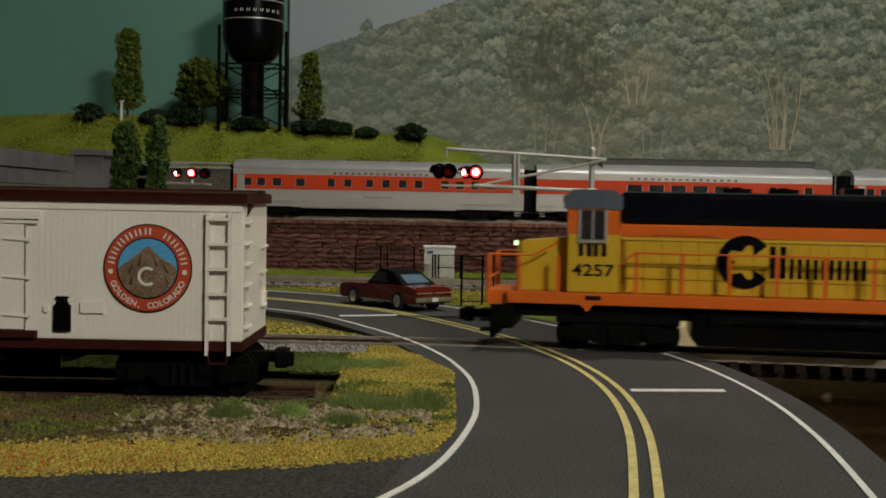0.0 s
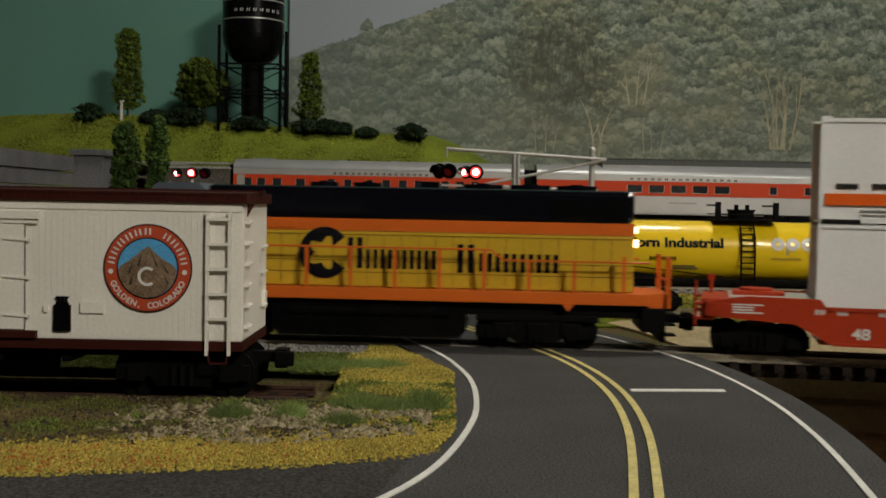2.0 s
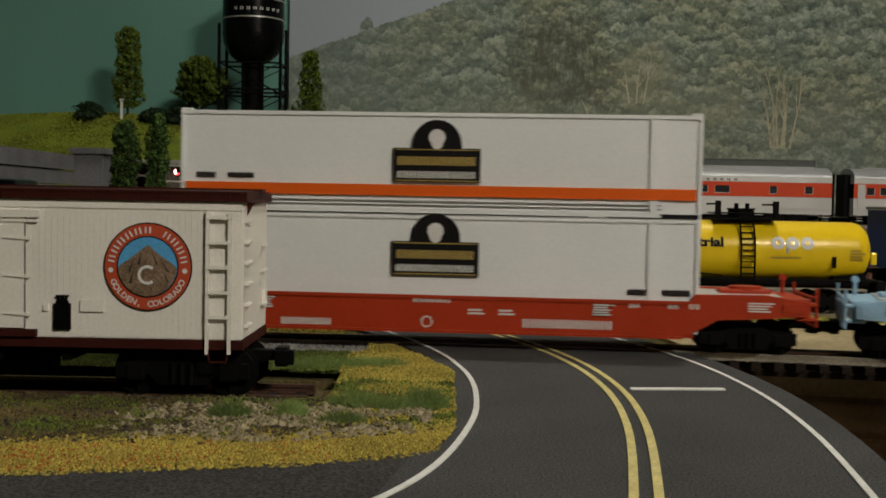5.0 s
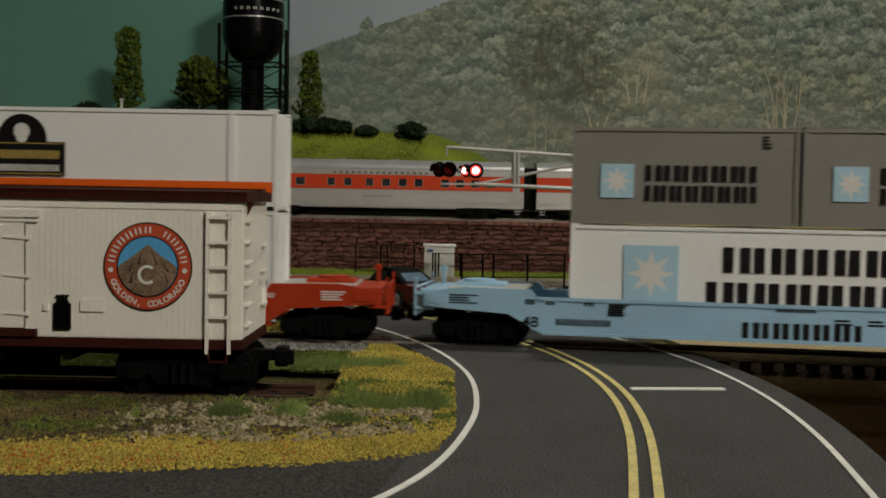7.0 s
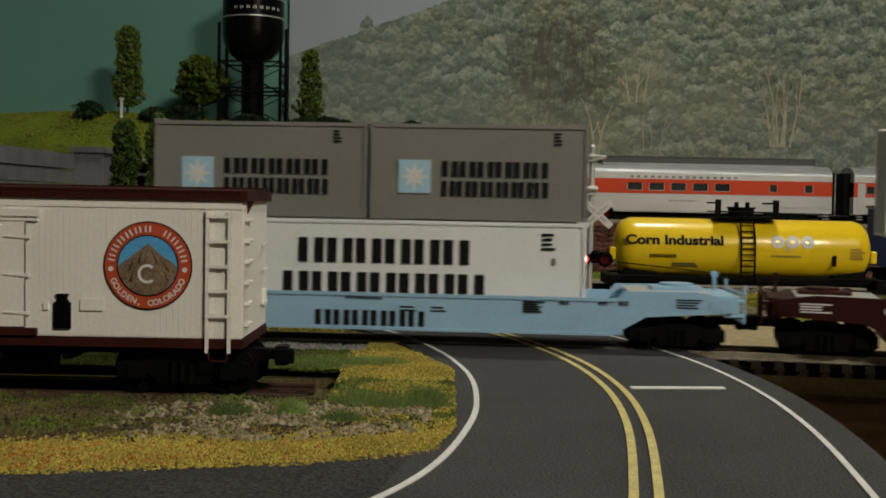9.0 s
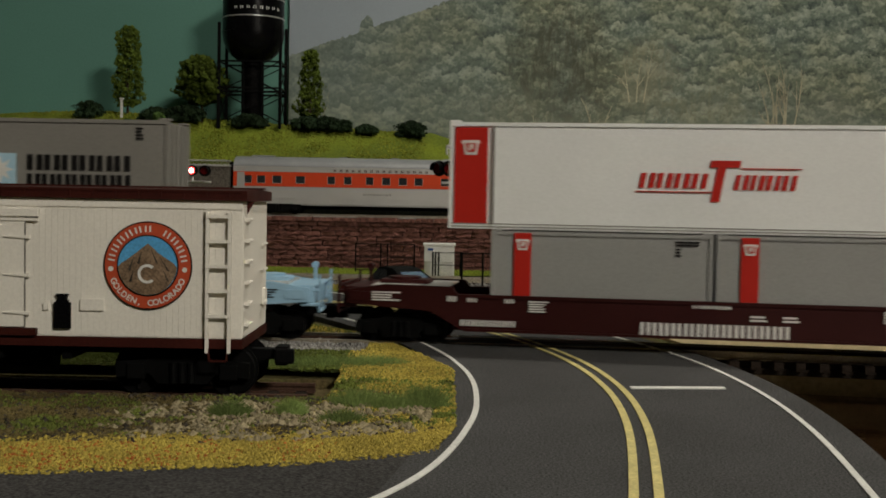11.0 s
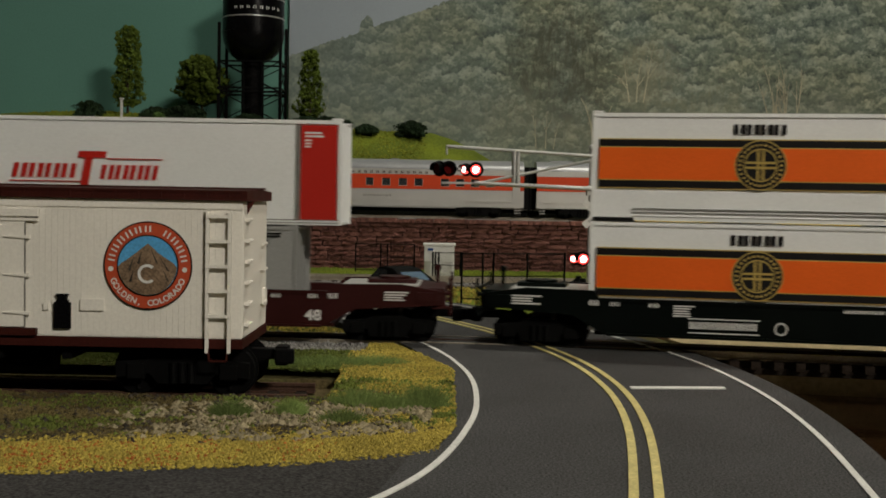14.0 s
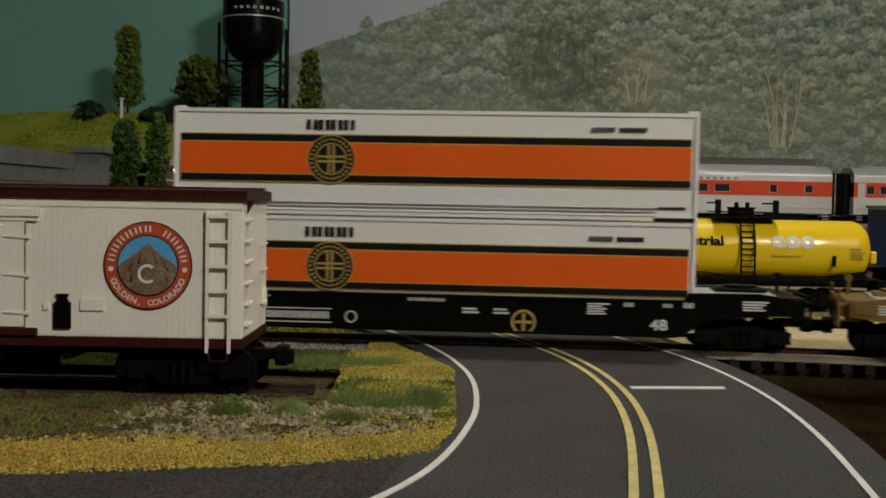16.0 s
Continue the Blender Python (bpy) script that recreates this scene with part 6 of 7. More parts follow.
def far_signal():
    sig = thing("crossing_signal", "second crossing signal with red lamps beside the trees", "signal", pose(-0.3235, 1.24, 0.0) @ Matrix.Diagonal((1.10, 1.10, 1.03, 1)))
    part("base", box(B(), -0.007, 0.007, -0.007, 0.007, -0.0038, 0.004, bevel=0.0008), M_STEELGREY, sig)
    bm = rod(B(), (0, 0, 0.004), (0, 0, 0.122), 0.0022, 12)
    ball(bm, (0, 0, 0.1235), 0.0028, 2)
    part("mast", bm, M_STEELGREY, sig)
    bm = rod(B(), (0, 0, 0.100), (0.062, 0, 0.0985), 0.0012, 8)
    rod(bm, (0, 0, 0.119), (0.040, 0, 0.1195), 0.0009, 8)
    box(bm, 0.030, 0.056, -0.003, 0.003, 0.0985, 0.1000)
    rod(bm, (0.043, 0, 0.0990), (0.043, 0, 0.1060), 0.0016, 8)
    part("cantilever_arm", bm, M_STEELGREY, sig)
    lamp_head(sig, 0.0285, -0.004, 0.1100, True, r=0.0052, turn=-30)
    lamp_head(sig, 0.0435, -0.006, 0.1105, True)
    lamp_head(sig, 0.0560, -0.004, 0.1105, False)
    lamp_head(sig, -0.0060, -0.004, 0.1125, False)
    lamp_head(sig, -0.0065, -0.004, 0.0985, False)


far_signal()


# ---- track bumper ----
bum = thing("track_bumper", "black track bumper at the end of the siding", "bumper", pose(0.108, 0.935, 0.0008))
for s in (-1, 1):
    part("brace", prism(B(), [(-0.022, 0.0), (-0.018, 0.0), (0.004, 0.016), (0.004, 0.022)], s * 0.014 - 0.002, s * 0.014 + 0.002), M_BLACK, bum)
    part("upright", box(B(), 0.0041, 0.0085, s * 0.014 - 0.002, s * 0.014 + 0.002, 0.0, 0.024), M_BLACK, bum)
part("beam", box(B(), 0.0086, 0.014, -0.019, 0.019, 0.013, 0.021, bevel=0.001), M_BLACK, bum)


# ---- fences and the relay cabinet ----
def fence(pts, height, label):
    f = thing("fence", label, "fence")
    for p in pts:
        o = part("post", rod(B(), (p[0], p[1], -0.0035), (p[0], p[1], height + 0.001), 0.0009, 8), M_BLACK, f)
    for p, q in zip(pts, pts[1:]):
        bm = B()
        for z in (height, height * 0.52, 0.002):
            rod(bm, (p[0], p[1], z), (q[0], q[1], z), 0.0005, 6)
        part("rail", bm, M_BLACK, f)
        bm = B()
        d = math.dist(p, q)
        n = max(2, int(d / 0.0032))
        for i in range(n):
            a, b = i / n, (i + 1) / n
            for k in range(int(height / 0.0032)):
                z = 0.002 + k * 0.0032
                pa = (p[0] + (q[0] - p[0]) * a, p[1] + (q[1] - p[1]) * a, z)
                pb = (p[0] + (q[0] - p[0]) * b, p[1] + (q[1] - p[1]) * b, z + 0.0032)
                for u, v in ((pa, pb), ((pa[0], pa[1], pb[2]), (pb[0], pb[1], pa[2]))):
                    t = 0.00015
                    bm.faces.new([bm.verts.new(c) for c in ((u[0] - t, u[1], u[2]), (u[0] + t, u[1], u[2]), (v[0] + t, v[1], v[2]), (v[0] - t, v[1], v[2]))])
        part("mesh", bm, M_BLACK, f)
    return f


fence([(-0.0112, 1.25), (-0.0080, 1.25), (-0.0045, 1.25), (0.0195, 1.25)], 0.0285, "black wire mesh gate beyond the passing track")
fence([(0.0165, 0.970), (0.0345, 0.972), (0.0440, 0.976), (0.0740, 0.985), (0.108, 1.000)], 0.0410, "black post and rail wire fence by the siding")
fence([(-0.1040, 1.345), (-0.074, 1.345), (-0.066, 1.345), (-0.034, 1.345)], 0.033, "black wire fence with a narrow gate before the stone wall")
cab = thing("relay_cabinet", "white metal relay cabinet beside the tracks", "cabinet", pose(-0.004, 1.285, -0.0038))
part("body", box(B(), -0.0170, 0.0170, -0.011, 0.011, 0, 0.0385, bevel=0.0008), M_PRINTWHITE, cab)
part("roof", box(B(), -0.0185, 0.0185, -0.0125, 0.0125, 0.0386, 0.0415, bevel=0.0008), M_PRINTWHITE, cab)
part("door", box(B(), -0.0110, 0.0150, -0.0118, -0.0108, 0.004, 0.036), M_PRINTWHITE, cab)
part("hood_light", box(B(), -0.0130, -0.0070, -0.0138, -0.0119, 0.0335, 0.0358), M_BLUECAR, cab)


# ---- coupe on the road ----
def coupe():
    # length along x with the nose towards +x
    car = thing("coupe", "dark red vintage two-door coupe with black vinyl roof", "car", pose(-0.0400, 0.932, 0.0, 0, 0, 130) @ Matrix.Diagonal((0.885, 0.87, 0.96, 1.0)))
    L, W = 0.0585, 0.0215
    prof = [(-0.0585, 0.0075), (-0.0585, 0.0165), (-0.0570, 0.0195), (-0.0400, 0.0205), (-0.0200, 0.0208), (0.0150, 0.0200), (0.0180, 0.0198), (0.0420, 0.0190), (0.0560, 0.0178), (0.0585, 0.0160), (0.0580, 0.0080), (0.0550, 0.0062), (-0.0550, 0.0062)]
    bm = B()
    rings = []
    for y, k, drop in ((-W, 0.985, 0.0012), (-W * 0.97, 0.995, 0.0), (-W * 0.6, 1.0, -0.0008), (0, 1.01, -0.0011), (W * 0.6, 1.0, -0.0008), (W * 0.97, 0.995, 0.0), (W, 0.985, 0.0012)):
        rings.append([bm.verts.new((x * k, y, z - drop if z > 0.015 else z)) for x, z in prof])
    for a, b in zip(rings, rings[1:]):
        for i in range(len(prof)):
            j = (i + 1) % len(prof)
            bm.faces.new((a[i], a[j], b[j], b[i]))
    bm.faces.new(rings[0][::-1])
    bm.faces.new(rings[-1])
    bmesh.ops.recalc_face_normals(bm, faces=bm.faces[:])
    bmesh.ops.bevel(bm, geom=[e for e in bm.edges if e.calc_face_angle(0) > 0.7], offset=0.0008, segments=2, affect="EDGES")
    body = part("body", bm, M_AUTO, car, smooth=False)
    gp = [(-0.0400, 0.0205), (-0.0190, 0.0315), (-0.0050, 0.0330), (0.0040, 0.0322), (0.0170, 0.0200)]
    bm = B()
    lo, hi = W * 0.93, W * 0.70
    a = [bm.verts.new((x, -(lo + (hi - lo) * (z - 0.020) / 0.013), z)) for x, z in gp]
    b = [bm.verts.new((x, (lo + (hi - lo) * (z - 0.020) / 0.013), z)) for x, z in gp]
    bm.faces.new(a)
    bm.faces.new(b[::-1])
    for i in range(5):
        bm.faces.new((a[i], b[i], b[(i + 1) % 5], a[(i + 1) % 5]))
    bmesh.ops.recalc_face_normals(bm, faces=bm.faces[:])
    bmesh.ops.bevel(bm, geom=bm.edges[:], offset=0.0007, segments=2, affect="EDGES")
    top = part("roof", bm, M_BLACK, car, "black vinyl roof")
    bm = B()
    t = 0.0002
    def pane(q):
        bm.faces.new([bm.verts.new(c) for c in q])
    def onrear(f, y, o=0.0005):
        x, z = -0.0400 + 0.021 * f, 0.0205 + 0.011 * f
        return (x - 0.57 * o, y, z + 0.82 * o)
    pane([onrear(0.16, -0.0135), onrear(0.16, 0.0135), onrear(0.74, 0.0122), onrear(0.74, -0.0122)])
    part("rear_window", bm, M_REARGLASS, top, "pale reflecting rear window")
    bm = B()
    def onfront(f, y, o=0.0005):
        x, z = 0.0170 - 0.013 * f, 0.0200 + 0.0122 * f
        return (x + 0.68 * o, y, z + 0.73 * o)
    pane([onfront(0.1, 0.016), onfront(0.1, -0.016), onfront(0.9, -0.0132), onfront(0.9, 0.0132)])
    part("windshield", bm, M_GLASS, top)
    for s in (-1, 1):
        bm = B()
        def side(x, z, o=0.0006):
            return (x, s * (lo + (hi - lo) * (z - 0.020) / 0.013 + o), z)
        q1 = [side(-0.0005, 0.0222), side(0.0125, 0.0222), side(0.0040, 0.0308), side(-0.0005, 0.0310)]
        q2 = [side(-0.0145, 0.0222), side(-0.0015, 0.0222), side(-0.0015, 0.0310), side(-0.0100, 0.0305)]
        pane(q1 if s < 0 else q1[::-1])
        pane(q2 if s < 0 else q2[::-1])
        part("side_window", bm, M_GLASS, top)
        for wx in (-0.0335, 0.0345):
            tyre = part("wheel", rod(B(), (wx, s * (W - 0.0055), 0.0078), (wx, s * (W + 0.0008), 0.0078), 0.0078, 24), M_RUBBER, car)
            bm = rod(B(), (wx, s * (W + 0.0007), 0.0078), (wx, s * (W + 0.0012), 0.0078), 0.0050, 20)
            rod(bm, (wx, s * (W + 0.0011), 0.0078), (wx, s * (W + 0.0018), 0.0078), 0.0020, 12)
            part("hub", bm, M_CHROME, tyre)
        part("rocker_trim", box(B(), -0.024, 0.024, s * (W + 0.0003) - 0.0003, s * (W + 0.0003) + 0.0003, 0.0064, 0.0074), M_CHROME, car)
        part("door_seam", box(box(B(), -0.0050, -0.0047, s * (W + 0.0001) - 0.0001, s * (W + 0.0001) + 0.0001, 0.008, 0.019), 0.0180, 0.0183, s * (W + 0.0001) - 0.0001, s * (W + 0.0001) + 0.0001, 0.008, 0.019), M_BLACK, car)
        part("tail_light", box(B(), -0.0592, -0.0583, s * 0.0150 - 0.005, s * 0.0150 + 0.005, 0.0135, 0.0150), M_REDDARK, car)
        part("headlight", rod(B(), (0.0580, s * 0.016, 0.0135), (0.0590, s * 0.016, 0.0135), 0.0022, 12), M_CHROME, car)
        part("exhaust_tip", rod(B(), (-0.0600, s * 0.012, 0.0058), (-0.0550, s * 0.012, 0.0058), 0.0009, 8), M_CHROME, car)
    part("rear_bumper", box(B(), -0.0605, -0.0580, -W + 0.0005, W - 0.0005, 0.0078, 0.0128, bevel=0.0010), M_CHROME, car)
    part("front_bumper", box(B(), 0.0578, 0.0602, -W + 0.0005, W - 0.0005, 0.0075, 0.0108, bevel=0.0008), M_CHROME, car)
    part("licence_panel", box(B(), -0.0612, -0.0606, -0.0035, 0.0035, 0.0085, 0.0118), M_PRINTWHITE, car)
    part("trunk_trim", box(B(), -0.0590, -0.0584, -0.0195, 0.0195, 0.0153, 0.0158), M_CHROME, car)


M_REARGLASS = glass("pale_rear_glass", (0.13, 0.15, 0.30), 0.06)
coupe()


# ---- water tower ----
def water_tower():
    tw = thing("water_tower", "black model water tower with lattice legs", "water tower", pose(-0.2985, 1.755, 0.0))
    r, zb, zt = 0.0470, 0.337, 0.412
    bm = B()
    rings = []
    prof = [(0.0, 0.2895)] + [(r * math.sin(a), zb - 0.0475 * math.cos(a)) for a in [math.pi / 2 * i / 12 for i in range(2, 13)]] + [(r, zt)]
    for q, z in prof:
        rings.append([bm.verts.new((0, 0, z))] if q == 0 else [bm.verts.new((q * math.cos(2 * math.pi * i / 48), q * math.sin(2 * math.pi * i / 48), z)) for i in range(48)])
    for a, b in zip(rings, rings[1:]):
        for i in range(48):
            j = (i + 1) % 48
            bm.faces.new((a[0], b[j], b[i]) if len(a) == 1 else (a[i], a[j], b[j], b[i]))
    bmesh.ops.recalc_face_normals(bm, faces=bm.faces[:])
    part("tank", bm, M_GLOSSBLACK, tw, "glossy black round-bottomed tank", smooth=True)
    part("roof", rod(B(), (0, 0, zt), (0, 0, zt + 0.03), r + 0.003, 48, 0.004), M_GLOSSBLACK, tw)
    for z in (0.338, 0.3585, 0.3865):
        bm = B()
        n = 48
        a = []
        for i in range(n):
            c, s = math.cos(2 * math.pi * i / n), math.sin(2 * math.pi * i / n)
            a.append([bm.verts.new((q * c, q * s, zz)) for q, zz in ((r, z), (r + 0.0008, z), (r + 0.0008, z + 0.0014), (r, z + 0.0014))])
        for i in range(n):
            j = (i + 1) % n
            for k in range(3):
                bm.faces.new((a[i][k], a[j][k], a[j][k + 1], a[i][k + 1]))
        part("band", bm, M_STEELGREY if z > 0.34 else M_GLOSSBLACK, tw)
    bm = B()
    for i in range(8):
        t = radians(-114 + 12.0 * i)
        c, s = math.cos(t), math.sin(t)
        for o in (-0.0022, 0.0010):
            vs = []
            for u, z in ((o, 0.3690), (o + 0.0010, 0.3690), (o + 0.0010, 0.3735), (o, 0.3735)):
                vs.append(bm.verts.new(((r + 0.0007) * c - s * u, (r + 0.0007) * s + c * u, z)))
            bm.faces.new(vs)
    part("name_mark", bm, M_PRINTWHITE, tw, "row of small white blocks")
    legs = [(sx * 0.0465, sy * 0.0300) for sx, sy in ((-1, -1), (1, -1), (1, 1), (-1, 1))]
    for i, (x, y) in enumerate(legs):
        part("leg", box(B(), x - 0.0022, x + 0.0022, y - 0.0022, y + 0.0022, 0.190, 0.350), M_BLACK, tw)
        q = legs[(i + 1) % 4]
        bm = B()
        for z0, z1 in ((0.200, 0.246), (0.246, 0.292)):
            rod(bm, (x, y, z0), (q[0], q[1], z1), 0.0008, 6)
            rod(bm, (x, y, z1), (q[0], q[1], z0), 0.0008, 6)
        for z in (0.246, 0.252, 0.292):
            rod(bm, (x, y, z), (q[0], q[1], z), 0.0014, 6)
        part("lattice", bm, M_BLACK, tw)
    bm = rod(B(), (0, 0, 0.185), (0, 0, 0.292), 0.0130, 20)
    rod(bm, (-0.0135, -0.010, 0.185), (-0.0135, -0.010, 0.31), 0.0025, 8)
    rod(bm, (0.0165, -0.012, 0.185), (0.0165, -0.012, 0.31), 0.0025, 8)
    part("riser_pipe", bm, M_BLACK, tw)


water_tower()


# ---- trees and bushes ----
def column(f):
    """Half width of a blunt columnar crown, fullest low down."""
    return (0.84 + 0.16 * math.cos(math.pi * f)) * min(1.0, 0.55 + f * 3.0) * (1 if f < 0.82 else math.sqrt(max(0.08, 1 - ((f - 0.82) / 0.19) ** 2)))


def foam_tree(name, label, category, x, y, z, h, w, seed, material, trunk=0.12, shape="column", clumps=170, group="layout trees"):
    t = thing(name, label, category, pose(x, y, z), group=group)
    rnd = random.Random(seed)
    if trunk:
        bm = rod(B(), (0, 0, -0.004), (0, 0, h * 0.55), 0.0022, 8, 0.001)
        for k in range(7):
            a, zz = rnd.uniform(0, 6.28), h * rnd.uniform(0.15, 0.6)
            rod(bm, (0, 0, zz), (w * 0.35 * math.cos(a), w * 0.35 * math.sin(a), zz + h * 0.14), 0.0008, 5, 0.0003)
        part("trunk", bm, M_TRUNK, t)
    bm = B()
    for k in range(clumps * 3):
        f = rnd.random()
        if shape == "column":
            rad = w / 2 * column(f)
        elif shape == "round":
            rad = w / 2 * math.sqrt(max(0.05, 1 - (2 * f - 1) ** 2))
        else:
            rad = w / 2 * math.sqrt(max(0.05, 1 - f * f))
        a, q = rnd.uniform(0, 6.28), rad * rnd.random() ** 0.4
        lump = 1 + 0.6 * noise.noise((1.6 * math.cos(a), 1.6 * math.sin(a) + seed, f * h * 55))
        c = (q * lump * math.cos(a), q * lump * math.sin(a), h * (trunk + (1 - trunk) * f))
        r = w * rnd.uniform(0.035, 0.085)
        m = Matrix.Translation(c) @ pose(0, 0, 0, rnd.uniform(0, 360), rnd.uniform(0, 360), 0)
        res = bmesh.ops.create_icosphere(bm, subdivisions=1, radius=r, matrix=m)
        for v in res["verts"]:
            v.co += Vector((rnd.uniform(-1, 1), rnd.uniform(-1, 1), rnd.uniform(-1, 1))) * r * 0.42
    # small loose tufts on the outline
    for k in range(clumps * 18):
        f = rnd.random()
        rad = w / 2 * (math.sqrt(max(0.05, 1 - (2 * f - 1) ** 2)) if shape != "column" else 1.04 * column(f))
        a = rnd.uniform(0, 6.28)
        rad *= rnd.uniform(0.35, 1.0) ** 0.5
        lump = 1 + 0.6 * noise.noise((1.6 * math.cos(a), 1.6 * math.sin(a) + seed, f * h * 55))
        c = Vector((rad * lump * math.cos(a), rad * lump * math.sin(a), h * (trunk + (1 - trunk) * f)))
        s = w * rnd.uniform(0.018, 0.05)
        vs = [bm.verts.new(c + Vector((rnd.uniform(-1, 1), rnd.uniform(-1, 1), rnd.uniform(-1, 1))) * s) for _ in range(4)]
        for tri in ((0, 1, 2), (0, 2, 3), (0, 3, 1), (1, 3, 2)):
            bm.faces.new([vs[i] for i in tri])
    part("crown", bm, material, t)
    return t


foam_tree("tree", "tall narrow green foam tree on the hill", "tree", -0.4900, 1.750, 0.206, 0.138, 0.046, 1, M_TREE)
foam_tree("tree", "rounded green foam tree beside the water tower", "tree", -0.3740, 1.740, 0.203, 0.096, 0.070, 2, M_TREE, trunk=0.25, shape="round", clumps=150)
foam_tree("tree", "tall narrow green foam tree on the slope", "tree", -0.2080, 1.745, 0.196, 0.116, 0.040, 3, M_TREE)
foam_tree("tree", "dark green columnar tree beside the signal", "tree", -0.3380, 1.20, -0.0038, 0.168, 0.037, 4, M_DARKTREE, clumps=300)
foam_tree("tree", "dark green columnar tree near the concrete wall", "tree", -0.3040, 1.20, -0.0038, 0.177, 0.030, 5, M_DARKTREE, clumps=300)
foam_tree("tree", "low green shrub tree at the wall foot", "tree", -0.3500, 1.24, -0.0038, 0.108, 0.040, 6, M_DARKTREE, trunk=0.05, clumps=180)
for i, (x, z, w, h) in enumerate(((-0.5430, 0.208, 0.044, 0.022), (-0.4400, 0.204, 0.050, 0.018), (-0.395, 0.204, 0.055, 0.022), (-0.3000, 0.198, 0.060, 0.015), (-0.1820, 0.195, 0.045, 0.018), (-0.1550, 0.193, 0.030, 0.016), (-0.2100, 0.196, 0.05, 0.016), (-0.1200, 0.190, 0.040, 0.012), (-0.0510, 0.186, 0.048, 0.022))):
    foam_tree("bush", "dark green foam bush on the hilltop", "bush", x, 1.735, z - 0.003, h, w, 20 + i, M_BUSH, trunk=0.0, shape="dome", clumps=60, group="hilltop bushes")
post = thing("marker_post", "small white marker post on the hill", "post", pose(-0.4895, 1.715, 0.204))
part("post", box(B(), -0.0016, 0.0016, -0.0016, 0.0016, -0.002, 0.026), M_PRINTWHITE, post)
part("cap", box(B(), -0.0028, 0.0028, -0.003, 0.003, 0.026, 0.028), M_PRINTWHITE, post)


# ---- scenic ground cover ----
def front_y(x):
    """Front edge of the turf along the apron."""
    return 0.3735 + (x + 0.046) * (0.2246 if x < -0.046 else 0.4537)


def turf_z(x, y):
    rise = max(0.0, min(1.0, (y - front_y(x) + 0.007) / 0.014))
    return -0.0005 + rise * (0.0015 + 0.0006 * noise.noise((x * 40, y * 40, 0)) + 0.0005 * noise.noise((x * 130, y * 130, 2)))


def in_spur(x, y):
    return x < -0.048 and 0.478 < y < 0.556


def island():
    """Turf between the spur, the road and the apron."""
    bm = B()
    nx, ny = 110, 60
    g = []
    for i in range(nx):
        x = -0.60 + 0.605 * i / (nx - 1)
        col = []
        for j in range(ny):
            y = 0.30 + 0.375 * j / (ny - 1)
            col.append((x, y))
        g.append(col)
    vs = {}

    def inside(x, y):
        front = front_y(x)
        right = 0.003 - 6.0 * max(0.0, 0.44 - y) ** 2.2 - 0.6 * max(0, y - 0.56) ** 1.25
        return y > front - 0.006 and x < right + 0.003 and y < (0.630 if x < -0.042 else 0.664)
    for i in range(nx):
        for j in range(ny):
            x, y = g[i][j]
            vs[i, j] = bm.verts.new((x, y, turf_z(x, y)))
    for i in range(nx - 1):
        for j in range(ny - 1):
            if all(inside(*g[a][b]) and not in_spur(*g[a][b]) for a, b in ((i, j), (i + 1, j), (i + 1, j + 1), (i, j + 1))):
                bm.faces.new((vs[i, j], vs[i + 1, j], vs[i + 1, j + 1], vs[i, j + 1]))
    bmesh.ops.delete(bm, geom=[v for v in bm.verts if not v.link_faces], context="VERTS")
    setting("ground_turf", bm, M_TURF, "mottled green and yellow turf between road and tracks", "ground", smooth=True)
    return inside


inside = island()


def scatter(name, label, material, count, where, size, seed, flat=1.0, category="ground cover"):
    """Loose grains as one heap of small uneven solids."""
    rnd = random.Random(seed)
    vs, fs = [], []
    done = tries = 0
    while done < count and tries < count * 60:
        tries += 1
        p = where(rnd)
        if p is None:
            continue
        done += 1
        s = rnd.uniform(*size)
        k = len(vs)
        for d in ((1, 0, 0), (-1, 0, 0), (0, 1, 0), (0, -1, 0), (0, 0, 1), (0, 0, -1)):
            vs.append((p[0] + (d[0] + rnd.uniform(-0.35, 0.35)) * s, p[1] + (d[1] + rnd.uniform(-0.35, 0.35)) * s, p[2] + (d[2] + rnd.uniform(-0.35, 0.35)) * s * flat))
        for a in ((0, 2, 4), (2, 1, 4), (1, 3, 4), (3, 0, 4), (2, 0, 5), (1, 2, 5), (3, 1, 5), (0, 3, 5)):
            fs.append(tuple(k + q for q in a))
    me = bpy.data.meshes.new(name)
    me.from_pydata(vs, [], fs)
    me.materials.append(material)
    return tagged(new(name, me), label, category, kind="stuff")


def zone(x0, x1, y0, y1, keep=lambda x, y, r: True):
    def pick(rnd):
        x, y = rnd.uniform(x0, x1), rnd.uniform(y0, y1)
        return (x, y, turf_z(x, y) + 0.0002) if inside(x, y) and not in_spur(x, y) and keep(x, y, rnd) else None
    return pick


def soft(v, a, b):
    return max(0.0, min(1.0, (v - a) / (b - a)))


scatter("yellow_turf", "yellow scatter turf along the apron edge", M_YTURF, 15000, zone(-0.20, 0.01, 0.30, 0.46, lambda x, y, r: r.random() < 1 - soft(y - front_y(x), 0.022, 0.042)), (0.0006, 0.0013), 1, 0.7)
scatter("yellow_turf", "yellow scatter turf mound by the road", M_YTURF, 8000, zone(-0.06, 0.01, 0.53, 0.67, lambda x, y, r: r.random() < soft(x, -0.052, -0.030)), (0.0006, 0.0013), 2, 0.9)
scatter("yellow_turf", "mixed yellow turf near the road corner", M_YTURF, 3500, zone(-0.05, 0.008, 0.42, 0.57, lambda x, y, r: noise.noise((x * 60, y * 60, 3)) > -0.1), (0.0006, 0.0013), 14, 0.9)
